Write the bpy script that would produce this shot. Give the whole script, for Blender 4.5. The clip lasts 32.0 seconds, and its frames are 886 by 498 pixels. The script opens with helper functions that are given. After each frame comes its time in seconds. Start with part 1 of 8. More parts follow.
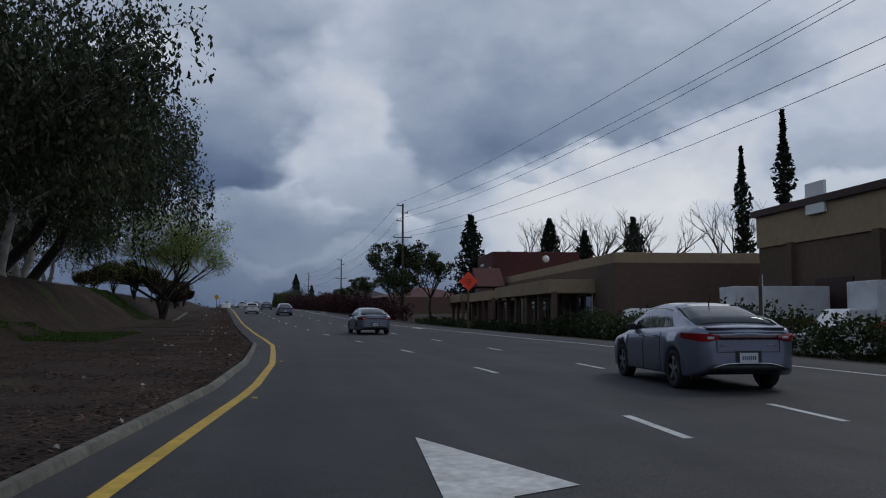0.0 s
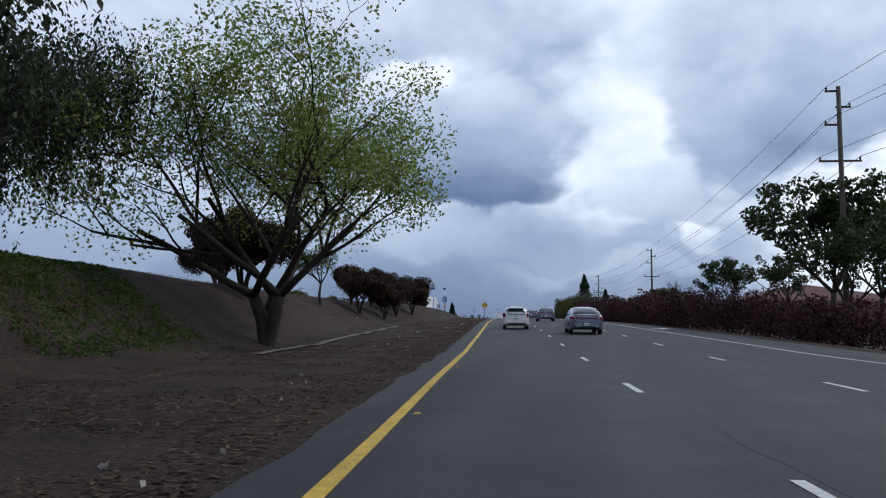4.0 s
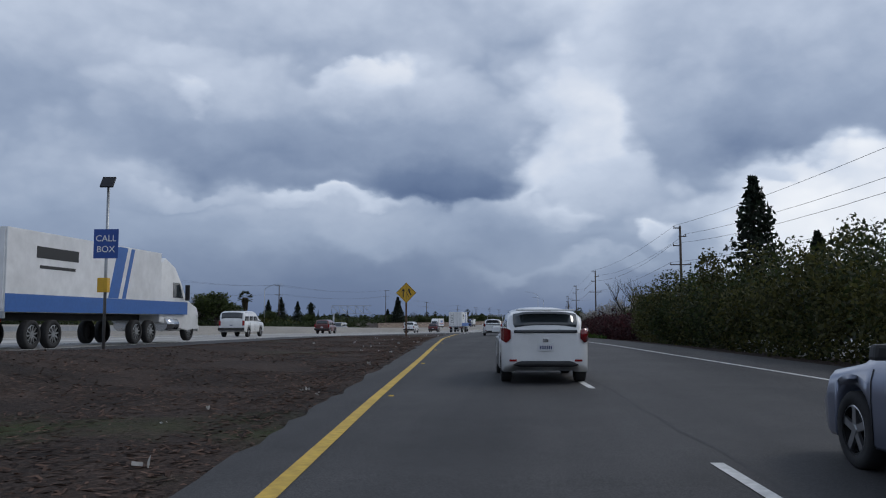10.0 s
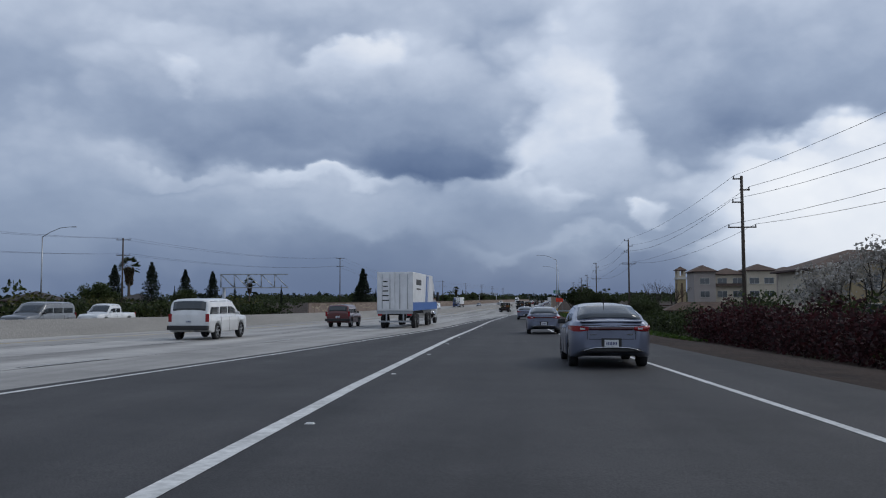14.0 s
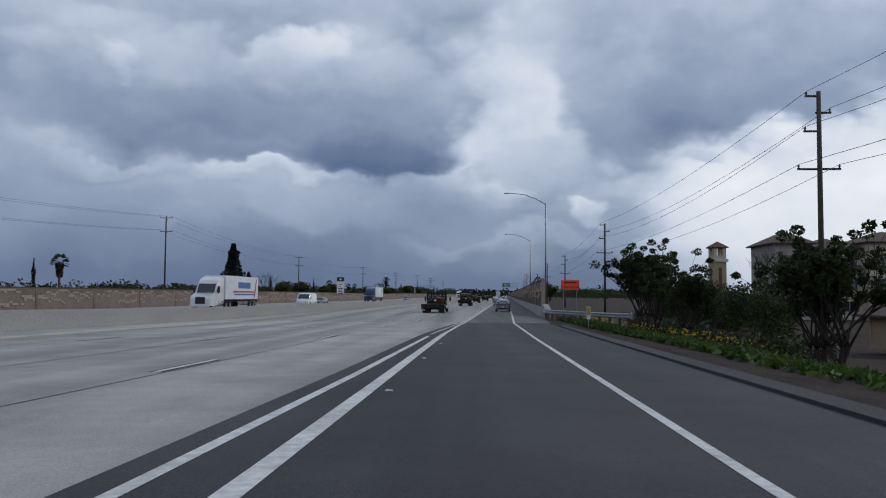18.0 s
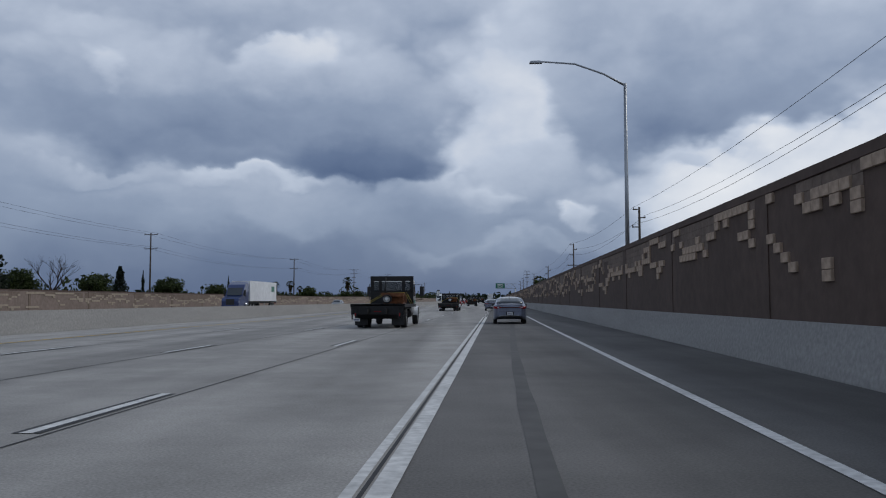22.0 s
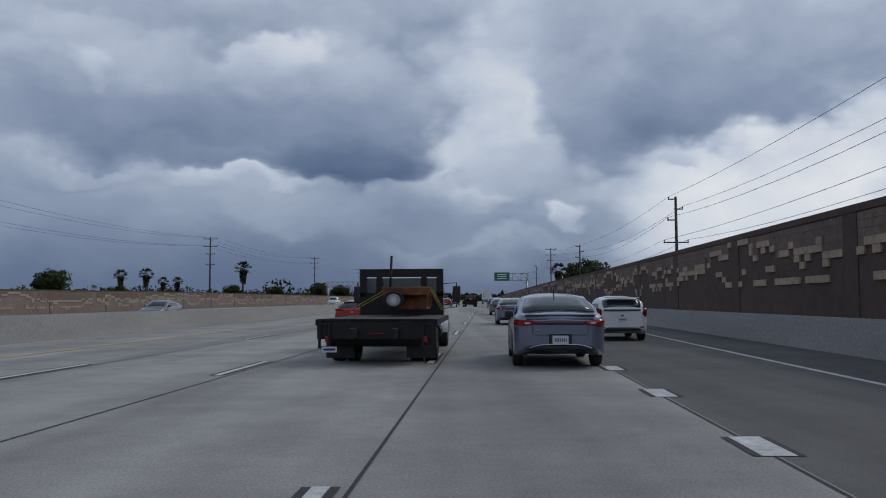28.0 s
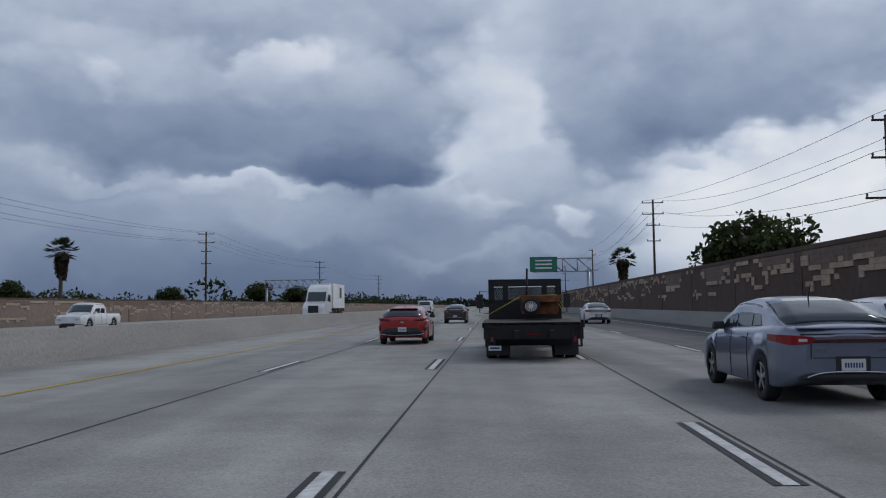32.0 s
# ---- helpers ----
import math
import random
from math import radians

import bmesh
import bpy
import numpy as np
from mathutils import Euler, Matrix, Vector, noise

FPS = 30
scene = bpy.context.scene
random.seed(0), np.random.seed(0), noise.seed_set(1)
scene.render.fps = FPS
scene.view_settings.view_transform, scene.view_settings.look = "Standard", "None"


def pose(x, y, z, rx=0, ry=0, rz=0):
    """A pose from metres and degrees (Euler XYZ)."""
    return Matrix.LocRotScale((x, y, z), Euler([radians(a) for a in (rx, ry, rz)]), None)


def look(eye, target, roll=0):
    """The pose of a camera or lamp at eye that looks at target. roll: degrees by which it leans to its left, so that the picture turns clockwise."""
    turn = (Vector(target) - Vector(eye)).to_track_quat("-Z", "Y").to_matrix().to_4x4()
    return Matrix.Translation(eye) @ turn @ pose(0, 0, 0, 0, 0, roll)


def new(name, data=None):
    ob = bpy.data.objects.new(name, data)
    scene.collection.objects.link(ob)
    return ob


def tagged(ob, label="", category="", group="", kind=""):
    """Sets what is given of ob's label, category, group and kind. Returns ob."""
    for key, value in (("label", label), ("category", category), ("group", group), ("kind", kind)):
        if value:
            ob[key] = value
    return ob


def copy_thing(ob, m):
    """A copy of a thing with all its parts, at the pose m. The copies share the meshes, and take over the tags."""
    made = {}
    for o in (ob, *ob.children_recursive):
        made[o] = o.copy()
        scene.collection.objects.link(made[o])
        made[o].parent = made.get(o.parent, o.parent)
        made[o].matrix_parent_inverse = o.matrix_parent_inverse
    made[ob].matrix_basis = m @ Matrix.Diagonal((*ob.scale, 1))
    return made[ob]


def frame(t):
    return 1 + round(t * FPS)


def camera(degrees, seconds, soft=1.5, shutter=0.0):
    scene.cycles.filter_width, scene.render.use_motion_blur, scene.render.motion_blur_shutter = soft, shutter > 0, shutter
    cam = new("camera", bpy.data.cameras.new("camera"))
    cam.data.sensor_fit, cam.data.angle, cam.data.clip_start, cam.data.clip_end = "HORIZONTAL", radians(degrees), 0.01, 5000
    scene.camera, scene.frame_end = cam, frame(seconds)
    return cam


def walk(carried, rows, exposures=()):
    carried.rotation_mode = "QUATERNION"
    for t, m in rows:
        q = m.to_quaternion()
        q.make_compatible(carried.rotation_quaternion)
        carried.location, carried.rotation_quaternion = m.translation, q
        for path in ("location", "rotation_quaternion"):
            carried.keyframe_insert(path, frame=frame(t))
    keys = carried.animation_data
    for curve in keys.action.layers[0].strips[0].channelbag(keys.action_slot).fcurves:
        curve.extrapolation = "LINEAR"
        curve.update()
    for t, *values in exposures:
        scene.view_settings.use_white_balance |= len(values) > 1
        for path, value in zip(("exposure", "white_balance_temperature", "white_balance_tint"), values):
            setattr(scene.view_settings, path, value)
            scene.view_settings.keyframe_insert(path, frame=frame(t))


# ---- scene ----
# ---- camera ----
cam = camera(56.0, 32.0, soft=1.1)


def drive_row(t, x, y, z, pitch, yaw, roll):
    """One key of the drive: metres, then degrees."""
    return t, pose(x, y, z, 90 + pitch, 0, yaw) @ pose(0, 0, 0, 0, 0, roll)


DRIVE = [
    (0.0, 9.69, -687.70, 0.81, 4.37, -10.33, -0.06), (0.5, 10.61, -681.19, 0.83, 4.50, -3.86, 0.06),
    (1.0, 11.13, -674.55, 0.84, 4.47, 0.77, 0.20), (1.5, 11.20, -667.73, 0.85, 4.52, 4.23, 0.36),
    (2.0, 10.93, -660.68, 0.86, 4.73, 6.38, 0.44), (2.5, 10.44, -653.32, 0.87, 4.75, 7.74, 0.48),
    (3.0, 9.80, -645.59, 0.88, 4.89, 8.08, 0.45), (3.5, 9.06, -637.47, 0.91, 5.03, 8.42, 0.38),
    (4.0, 8.24, -628.99, 0.99, 5.16, 8.76, 0.27), (4.5, 7.37, -620.16, 1.11, 5.30, 9.10, 0.16),
    (5.0, 6.50, -610.98, 1.24, 5.44, 9.44, 0.08), (5.5, 5.63, -601.42, 1.40, 5.57, 9.10, 0.02),
    (6.0, 4.76, -591.50, 1.60, 5.71, 8.54, -0.02), (6.5, 3.88, -581.23, 1.83, 5.70, 8.26, -0.03),
    (7.0, 3.01, -570.64, 2.10, 5.69, 7.99, -0.02), (7.5, 2.18, -559.72, 2.37, 5.52, 7.63, -0.04),
    (8.0, 1.37, -548.37, 2.58, 5.35, 7.28, -0.07), (8.5, 0.54, -536.54, 2.77, 5.29, 7.01, -0.09),
    (9.0, -0.31, -524.34, 2.94, 5.23, 6.74, -0.09), (9.5, -1.15, -511.95, 3.11, 5.07, 6.40, -0.09),
    (10.0, -1.96, -499.44, 3.25, 4.91, 6.05, -0.06), (10.5, -2.78, -486.79, 3.36, 4.70, 6.29, -0.01),
    (11.0, -3.66, -473.99, 3.43, 4.50, 6.53, 0.04), (11.5, -4.55, -461.03, 3.45, 4.25, 6.43, 0.07),
    (12.0, -5.45, -447.91, 3.42, 3.99, 6.34, 0.08), (12.5, -6.27, -434.65, 3.33, 3.79, 6.21, 0.06),
    (13.0, -6.90, -421.35, 3.21, 3.59, 6.09, -0.01), (13.5, -7.42, -408.03, 3.08, 3.55, 5.77, -0.14),
    (14.0, -7.86, -394.66, 2.94, 3.50, 5.45, -0.25), (14.5, -8.21, -381.23, 2.80, 3.46, 4.74, -0.34),
    (15.0, -8.53, -367.75, 2.64, 3.39, 4.34, -0.40), (15.5, -8.81, -354.22, 2.48, 3.32, 3.94, -0.42),
    (16.0, -9.00, -340.64, 2.32, 3.25, 3.54, -0.28), (16.5, -9.11, -327.00, 2.18, 3.18, 3.14, -0.13),
    (17.0, -9.16, -313.30, 2.08, 3.22, 2.54, 0.04), (17.5, -9.12, -299.52, 2.00, 3.20, 2.01, 0.23),
    (18.0, -8.93, -285.66, 1.91, 3.18, 1.49, 0.44), (18.5, -8.61, -271.66, 1.79, 3.27, 1.31, 0.53),
    (19.0, -8.15, -257.52, 1.64, 3.36, 1.13, 0.57), (19.5, -7.57, -243.34, 1.49, 3.39, 0.98, 0.56),
    (20.0, -7.04, -229.17, 1.39, 3.42, 0.84, 0.49), (20.5, -6.63, -214.97, 1.33, 3.50, 0.97, 0.36),
    (21.0, -6.22, -200.71, 1.31, 3.58, 1.10, 0.21), (21.5, -5.80, -186.39, 1.28, 3.56, 0.94, 0.06),
    (22.0, -5.34, -172.03, 1.26, 3.55, 0.79, -0.11), (22.5, -4.97, -157.67, 1.24, 3.57, 0.20, -0.28),
    (23.0, -4.60, -143.30, 1.21, 3.60, -0.39, -0.43), (23.5, -4.18, -128.92, 1.18, 3.62, -0.31, -0.52),
    (24.0, -3.77, -114.57, 1.19, 3.64, -0.22, -0.54), (24.5, -3.50, -100.21, 1.22, 3.61, -0.20, -0.49),
    (25.0, -3.24, -85.84, 1.25, 3.58, -0.17, -0.40), (25.5, -2.71, -71.48, 1.28, 3.59, -0.21, -0.28),
    (26.0, -2.15, -57.15, 1.30, 3.58, -0.17, -0.18), (26.5, -1.59, -42.85, 1.31, 3.57, -0.12, -0.10),
    (27.0, -1.05, -28.55, 1.32, 3.56, -0.08, -0.06), (27.5, -0.54, -14.27, 1.32, 3.55, -0.04, -0.10),
    (28.0, -0.08, -0.01, 1.32, 3.57, 0.00, -0.21), (28.5, 0.28, 14.22, 1.33, 3.59, 0.13, -0.33),
    (29.0, 0.59, 28.42, 1.36, 3.61, 0.26, -0.45), (29.5, 0.84, 42.67, 1.40, 3.68, 0.19, -0.58),
    (30.0, 1.01, 57.02, 1.45, 3.75, 0.12, -0.64), (30.5, 1.25, 71.48, 1.51, 3.80, 0.29, -0.64),
    (31.0, 1.60, 86.00, 1.58, 3.85, 0.47, -0.65), (31.5, 1.98, 100.59, 1.65, 3.91, 0.53, -0.67),
    (32.0, 2.26, 115.26, 1.70, 3.96, 0.58, -0.68),
]
walk(cam, [drive_row(*r) for r in DRIVE], [(0.0, -0.34), (1.0, 0.0), (2.2, 0.50), (5.0, 0.42), (7.0, 0.14), (10.0, 0.05), (14.0, 0.06), (17.0, 0.0), (21.0, -0.12), (25.0, -0.14), (28.0, -0.22), (32.0, -0.16)])

# ---- light ----
def sky_world():
    w = bpy.data.worlds.new("sky")
    w.use_nodes = True
    nt = w.node_tree
    nt.nodes.clear()
    N, L = nt.nodes.new, nt.links.new

    def val(x, sock):
        if isinstance(x, (int, float)):
            sock.default_value = x
        else:
            L(x, sock)

    def math_(op, a, b=0.0, c=0.0, clamp=False):
        n = N("ShaderNodeMath")
        n.operation, n.use_clamp = op, clamp
        val(a, n.inputs[0]), val(b, n.inputs[1]), val(c, n.inputs[2])
        return n.outputs[0]

    def ramp(x, a, b, c=0.0, d=1.0, smooth=True):
        n = N("ShaderNodeMapRange")
        n.interpolation_type = "SMOOTHSTEP" if smooth else "LINEAR"
        val(x, n.inputs[0])
        for i, v in enumerate((a, b, c, d)):
            n.inputs[i + 1].default_value = v
        return n.outputs[0]

    def vec(x, y, z):
        n = N("ShaderNodeCombineXYZ")
        val(x, n.inputs[0]), val(y, n.inputs[1]), val(z, n.inputs[2])
        return n.outputs[0]

    def fractal(v, scale, detail, rough=0.5, distort=0.0, lac=2.0):
        n = N("ShaderNodeTexNoise")
        L(v, n.inputs["Vector"])
        n.inputs["Scale"].default_value, n.inputs["Detail"].default_value = scale, detail
        n.inputs["Roughness"].default_value, n.inputs["Distortion"].default_value = rough, distort
        n.inputs["Lacunarity"].default_value = lac
        return n.outputs["Fac"]

    def mix(f, a, b):
        n = N("ShaderNodeMix")
        n.data_type = "RGBA"
        val(f, n.inputs[0])
        for v, sock in ((a, n.inputs[6]), (b, n.inputs[7])):
            if isinstance(v, tuple):
                sock.default_value = (*v, 1)
            else:
                L(v, sock)
        return n.outputs[2]

    tc = N("ShaderNodeTexCoord")
    sep = N("ShaderNodeSeparateXYZ")
    L(tc.outputs["Generated"], sep.inputs[0])
    dx, dy, dz = sep.outputs
    az = math_("MULTIPLY", math_("ARCTAN2", dx, dy), 57.296)
    el = math_("MULTIPLY", math_("ARCSINE", dz), 57.296)

    # heaped clouds, drawn in azimuth and elevation
    def cells(v, scale):
        n = N("ShaderNodeTexVoronoi")
        n.feature = "SMOOTH_F1"
        n.inputs["Smoothness"].default_value = 0.35
        L(v, n.inputs["Vector"])
        n.inputs["Scale"].default_value, n.inputs["Detail"].default_value = scale, 3.0
        n.inputs["Roughness"].default_value = 0.55
        return n.outputs["Distance"]

    ang = vec(math_("MULTIPLY", az, 0.07), math_("MULTIPLY", el, 0.105), 3.1)
    curl = fractal(ang, 3.0, 6, 0.5)
    curl2 = fractal(vec(math_("ADD", math_("MULTIPLY", az, 0.07), 31.0), math_("MULTIPLY", el, 0.105), 9.0), 3.0, 6, 0.5)
    ca, ce = math_("SUBTRACT", curl, 0.5), math_("SUBTRACT", curl2, 0.5)
    # lumps like cauliflower: rounded upward, soft beneath
    lump = vec(math_("ADD", math_("MULTIPLY", az, 0.07), math_("MULTIPLY", ca, 0.20)), math_("ADD", math_("MULTIPLY", el, 0.105), math_("MULTIPLY", ce, 0.20)), 3.1)
    billow = math_("SUBTRACT", 1.0, cells(lump, 1.9))
    broad = fractal(vec(math_("ADD", math_("MULTIPLY", az, 0.05), math_("MULTIPLY", ca, 0.12)), math_("ADD", math_("MULTIPLY", el, 0.085), math_("MULTIPLY", ce, 0.12)), 5.3), 1.3, 4, 0.45)
    fine = fractal(ang, 7.0, 5, 0.55)
    sheet = fractal(vec(math_("MULTIPLY", az, 0.02), math_("MULTIPLY", el, 0.05), 8.0), 1.4, 3, 0.5)
    puffy = math_("SUBTRACT", billow, 0.62)
    waz = math_("ADD", az, math_("ADD", math_("MULTIPLY", ca, 5.0), math_("MULTIPLY", puffy, 2.2)))
    wel = math_("ADD", el, math_("ADD", math_("MULTIPLY", ce, 3.6), math_("MULTIPLY", puffy, -2.0)))

    def lerp(f, x, y):
        n = N("ShaderNodeMix")
        n.data_type = "FLOAT"
        val(f, n.inputs[0]), val(x, n.inputs[2]), val(y, n.inputs[3])
        return n.outputs[0]

    def cloud(under, a0, e0, ra, re, top, base, edge, cover):
        """One cloud laid over the tone under it: bright at its top, dark at its base, in degrees."""
        u = math_("MULTIPLY", math_("SUBTRACT", waz, a0), 1.0 / ra)
        v = math_("MULTIPLY", math_("SUBTRACT", wel, e0), 1.0 / re)
        r = math_("SQRT", math_("ADD", math_("MULTIPLY", u, u), math_("MULTIPLY", v, v)))
        body = ramp(v, -0.75, 0.85, base, top)
        return lerp(ramp(r, 1.0 + edge * 0.4, 1.0 - edge * 0.6, 0.0, cover), under, body)

    # clear distance first: slate over the horizon, paler above, white to the right
    tone = math_("ADD", ramp(el, 0.5, 11.0, 0.20, 0.62), ramp(el, 9.0, 19.0, 0.0, 0.10))
    tone = math_("ADD", tone, math_("MULTIPLY", ramp(az, 8.0, 22.0), ramp(el, 14.0, 1.0, 0.12, 0.48)))
    tone = math_("ADD", tone, math_("MULTIPLY", math_("SUBTRACT", sheet, 0.5), 0.20))
    for c in CLOUDS:
        tone = cloud(tone, *c)
    low = ramp(el, 2.0, 9.0, 0.25, 1.0)
    tone = math_("ADD", tone, math_("MULTIPLY", math_("MULTIPLY", puffy, 0.17), low))
    tone = math_("ADD", tone, math_("MULTIPLY", math_("SUBTRACT", ramp(broad, 0.38, 0.62), 0.5), 0.07))
    tone = math_("ADD", tone, math_("MULTIPLY", math_("MULTIPLY", math_("SUBTRACT", fine, 0.5), 0.10), low))
    tone = math_("ADD", tone, ramp(el, 26.0, 50.0, 0.04, -0.10))
    tone = math_("MAXIMUM", math_("MINIMUM", tone, 1.15), 0.02)

    cr = N("ShaderNodeValToRGB")
    L(tone, cr.inputs[0])
    stops = ((0.0, (0.055, 0.095, 0.205)), (0.25, (0.132, 0.186, 0.312)), (0.5, (0.292, 0.362, 0.498)),
             (0.75, (0.555, 0.628, 0.760)), (1.0, (0.900, 0.925, 0.970)))
    while len(cr.color_ramp.elements) < len(stops):
        cr.color_ramp.elements.new(0.5)
    for e, (p, c) in zip(cr.color_ramp.elements, stops):
        e.position, e.color = p, (*c, 1)
    nishita = N("ShaderNodeTexSky")
    nishita.sky_type, nishita.sun_disc = "NISHITA", False
    nishita.sun_elevation, nishita.sun_rotation = radians(SUN_EL), radians(SUN_AZ)
    dim = N("ShaderNodeVectorMath")
    dim.operation = "SCALE"
    dim.inputs[3].default_value = 0.08
    L(nishita.outputs[0], dim.inputs[0])
    clouds = mix(0.93, dim.outputs[0], cr.outputs[0])
    below = mix(ramp(dz, -0.02, -0.10), clouds, (0.16, 0.16, 0.16))
    bg = N("ShaderNodeBackground")
    L(below, bg.inputs[0])
    bg.inputs[1].default_value = SKY_STRENGTH
    out = N("ShaderNodeOutputWorld")
    L(bg.outputs[0], out.inputs[0])
    scene.world = w


SUN_EL, SUN_AZ, SKY_STRENGTH = 42.0, 62.0, 1.0
# the clouds from the farthest to the nearest: azimuth (right of north), elevation, half width and half height in degrees,
# tone of the top and of the base, softness of the edge, cover
CLOUDS = [
    (-27.0, 16.5, 15.0, 6.0, 0.80, 0.66, 0.9, 0.7), (-34.0, 17.0, 6.0, 4.0, 0.62, 0.52, 0.8, 0.7), (36.0, 14.0, 12.0, 9.0, 0.92, 0.84, 0.9, 0.7),
    (1.2, 15.5, 6.0, 12.0, 1.00, 0.88, 0.8, 0.9), (21.0, 7.0, 13.0, 5.0, 1.00, 0.90, 0.9, 0.9), (-17.0, 7.6, 14.0, 1.9, 0.66, 0.56, 0.9, 0.7),
    (-27.0, 5.6, 12.0, 2.6, 0.44, 0.36, 0.9, 0.7), (-14.0, 3.4, 20.0, 2.2, 0.28, 0.20, 0.9, 0.7), (2.0, 3.2, 8.0, 1.8, 0.30, 0.20, 0.9, 0.6),
    (17.0, 19.0, 12.5, 6.4, 0.72, 0.52, 0.7, 0.9), (9.0, 14.4, 4.2, 4.4, 0.72, 0.50, 0.5, 0.85), (17.0, 14.2, 7.5, 2.7, 0.56, 0.36, 0.6, 0.85), (27.0, 17.0, 7.0, 3.0, 0.66, 0.54, 0.6, 0.7), (35.0, 11.0, 4.5, 1.7, 0.72, 0.58, 0.6, 0.7), (30.0, 7.5, 4.0, 1.2, 0.78, 0.68, 0.6, 0.6),
    (-11.0, 21.0, 14.0, 4.0, 0.68, 0.58, 0.7, 0.75), (-15.5, 14.2, 14.0, 4.3, 0.78, 0.40, 0.5, 0.92), (-13.0, 16.6, 4.4, 2.6, 0.96, 0.58, 0.35, 0.8), (-6.2, 14.5, 4.6, 3.8, 0.72, 0.42, 0.5, 0.8), (-22.0, 12.6, 7.0, 2.0, 0.56, 0.42, 0.7, 0.65),
    (-7.6, 10.9, 5.6, 1.5, 0.36, 0.16, 0.7, 0.85), (-16.5, 10.9, 6.0, 1.1, 0.48, 0.34, 0.8, 0.7), (-15.0, 9.3, 4.8, 0.50, 0.92, 0.78, 0.9, 0.65), (-24.5, 9.6, 4.0, 0.5, 0.80, 0.72, 0.8, 0.5), (-24.5, 16.0, 1.5, 0.8, 0.95, 0.86, 0.9, 0.6), (-26.0, 18.6, 2.6, 0.9, 0.92, 0.84, 0.9, 0.55),
    (0.0, 7.6, 7.6, 2.3, 0.62, 0.36, 0.65, 0.8), (3.6, 9.6, 4.4, 2.6, 0.80, 0.54, 0.4, 0.8), (-5.2, 5.8, 4.4, 1.6, 0.48, 0.36, 0.8, 0.6), (7.0, 6.6, 3.2, 2.0, 0.62, 0.44, 0.45, 0.8),
    (1.3, 8.9, 1.9, 1.2, 0.92, 0.68, 0.6, 0.65), (7.1, 7.2, 1.5, 0.9, 0.98, 0.74, 0.6, 0.65), (-3.3, 4.8, 2.1, 0.7, 0.60, 0.48, 0.95, 0.4), (5.6, 5.2, 1.8, 0.6, 0.66, 0.52, 0.95, 0.4), (14.5, 10.3, 1.6, 0.6, 0.76, 0.66, 0.7, 0.6),
]
sky_world()
sun = new("sun", bpy.data.lights.new("sun", "SUN"))
sun.data.energy, sun.data.angle, sun.data.color = 0.8, radians(18), (1.0, 0.96, 0.90)
sun.matrix_world = look((0, 0, 50), (-math.sin(radians(SUN_AZ)) * 50, -math.cos(radians(SUN_AZ)) * 50, 50 - 50 * math.tan(radians(SUN_EL))))
scene.view_settings.exposure = 0.0

# ---- materials ----
def material(name, build, rough=0.8, metal=0.0, spec=0.5):
    m = bpy.data.materials.new(name)
    m.use_nodes = True
    nt = m.node_tree
    b = nt.nodes["Principled BSDF"]
    b.inputs["Roughness"].default_value, b.inputs["Metallic"].default_value = rough, metal
    b.inputs["Specular IOR Level"].default_value = spec
    build(nt, b)
    return m


def nz(nt, scale, detail=4.0, rough=0.55, coord="Object", stretch=None, distort=0.0):
    tc = nt.nodes.new("ShaderNodeTexCoord")
    src = tc.outputs[coord]
    if stretch:
        mp = nt.nodes.new("ShaderNodeMapping")
        mp.inputs["Scale"].default_value = stretch
        nt.links.new(src, mp.inputs[0])
        src = mp.outputs[0]
    n = nt.nodes.new("ShaderNodeTexNoise")
    nt.links.new(src, n.inputs["Vector"])
    n.inputs["Scale"].default_value, n.inputs["Detail"].default_value = scale, detail
    n.inputs["Roughness"].default_value, n.inputs["Distortion"].default_value = rough, distort
    return n.outputs["Fac"]


def ramp_of(nt, fac, stops):
    r = nt.nodes.new("ShaderNodeValToRGB")
    nt.links.new(fac, r.inputs[0])
    while len(r.color_ramp.elements) < len(stops):
        r.color_ramp.elements.new(0.5)
    for e, (p, c) in zip(r.color_ramp.elements, stops):
        e.position, e.color = p, (*c, 1)
    return r.outputs[0]


def blend(nt, fac, a, b, mode="MIX"):
    n = nt.nodes.new("ShaderNodeMix")
    n.data_type, n.blend_type = "RGBA", mode
    for v, sock in ((fac, n.inputs[0]), (a, n.inputs[6]), (b, n.inputs[7])):
        if isinstance(v, (int, float)):
            sock.default_value = v
        elif isinstance(v, tuple):
            sock.default_value = (*v, 1)
        else:
            nt.links.new(v, sock)
    return n.outputs[2]


def bump(nt, bsdf, fac, strength, dist):
    n = nt.nodes.new("ShaderNodeBump")
    n.inputs["Strength"].default_value, n.inputs["Distance"].default_value = strength, dist
    nt.links.new(fac, n.inputs["Height"])
    nt.links.new(n.outputs[0], bsdf.inputs["Normal"])


def rnd(nt):
    return nt.nodes.new("ShaderNodeObjectInfo").outputs["Random"]


def island(nt):
    return nt.nodes.new("ShaderNodeNewGeometry").outputs["Random Per Island"]


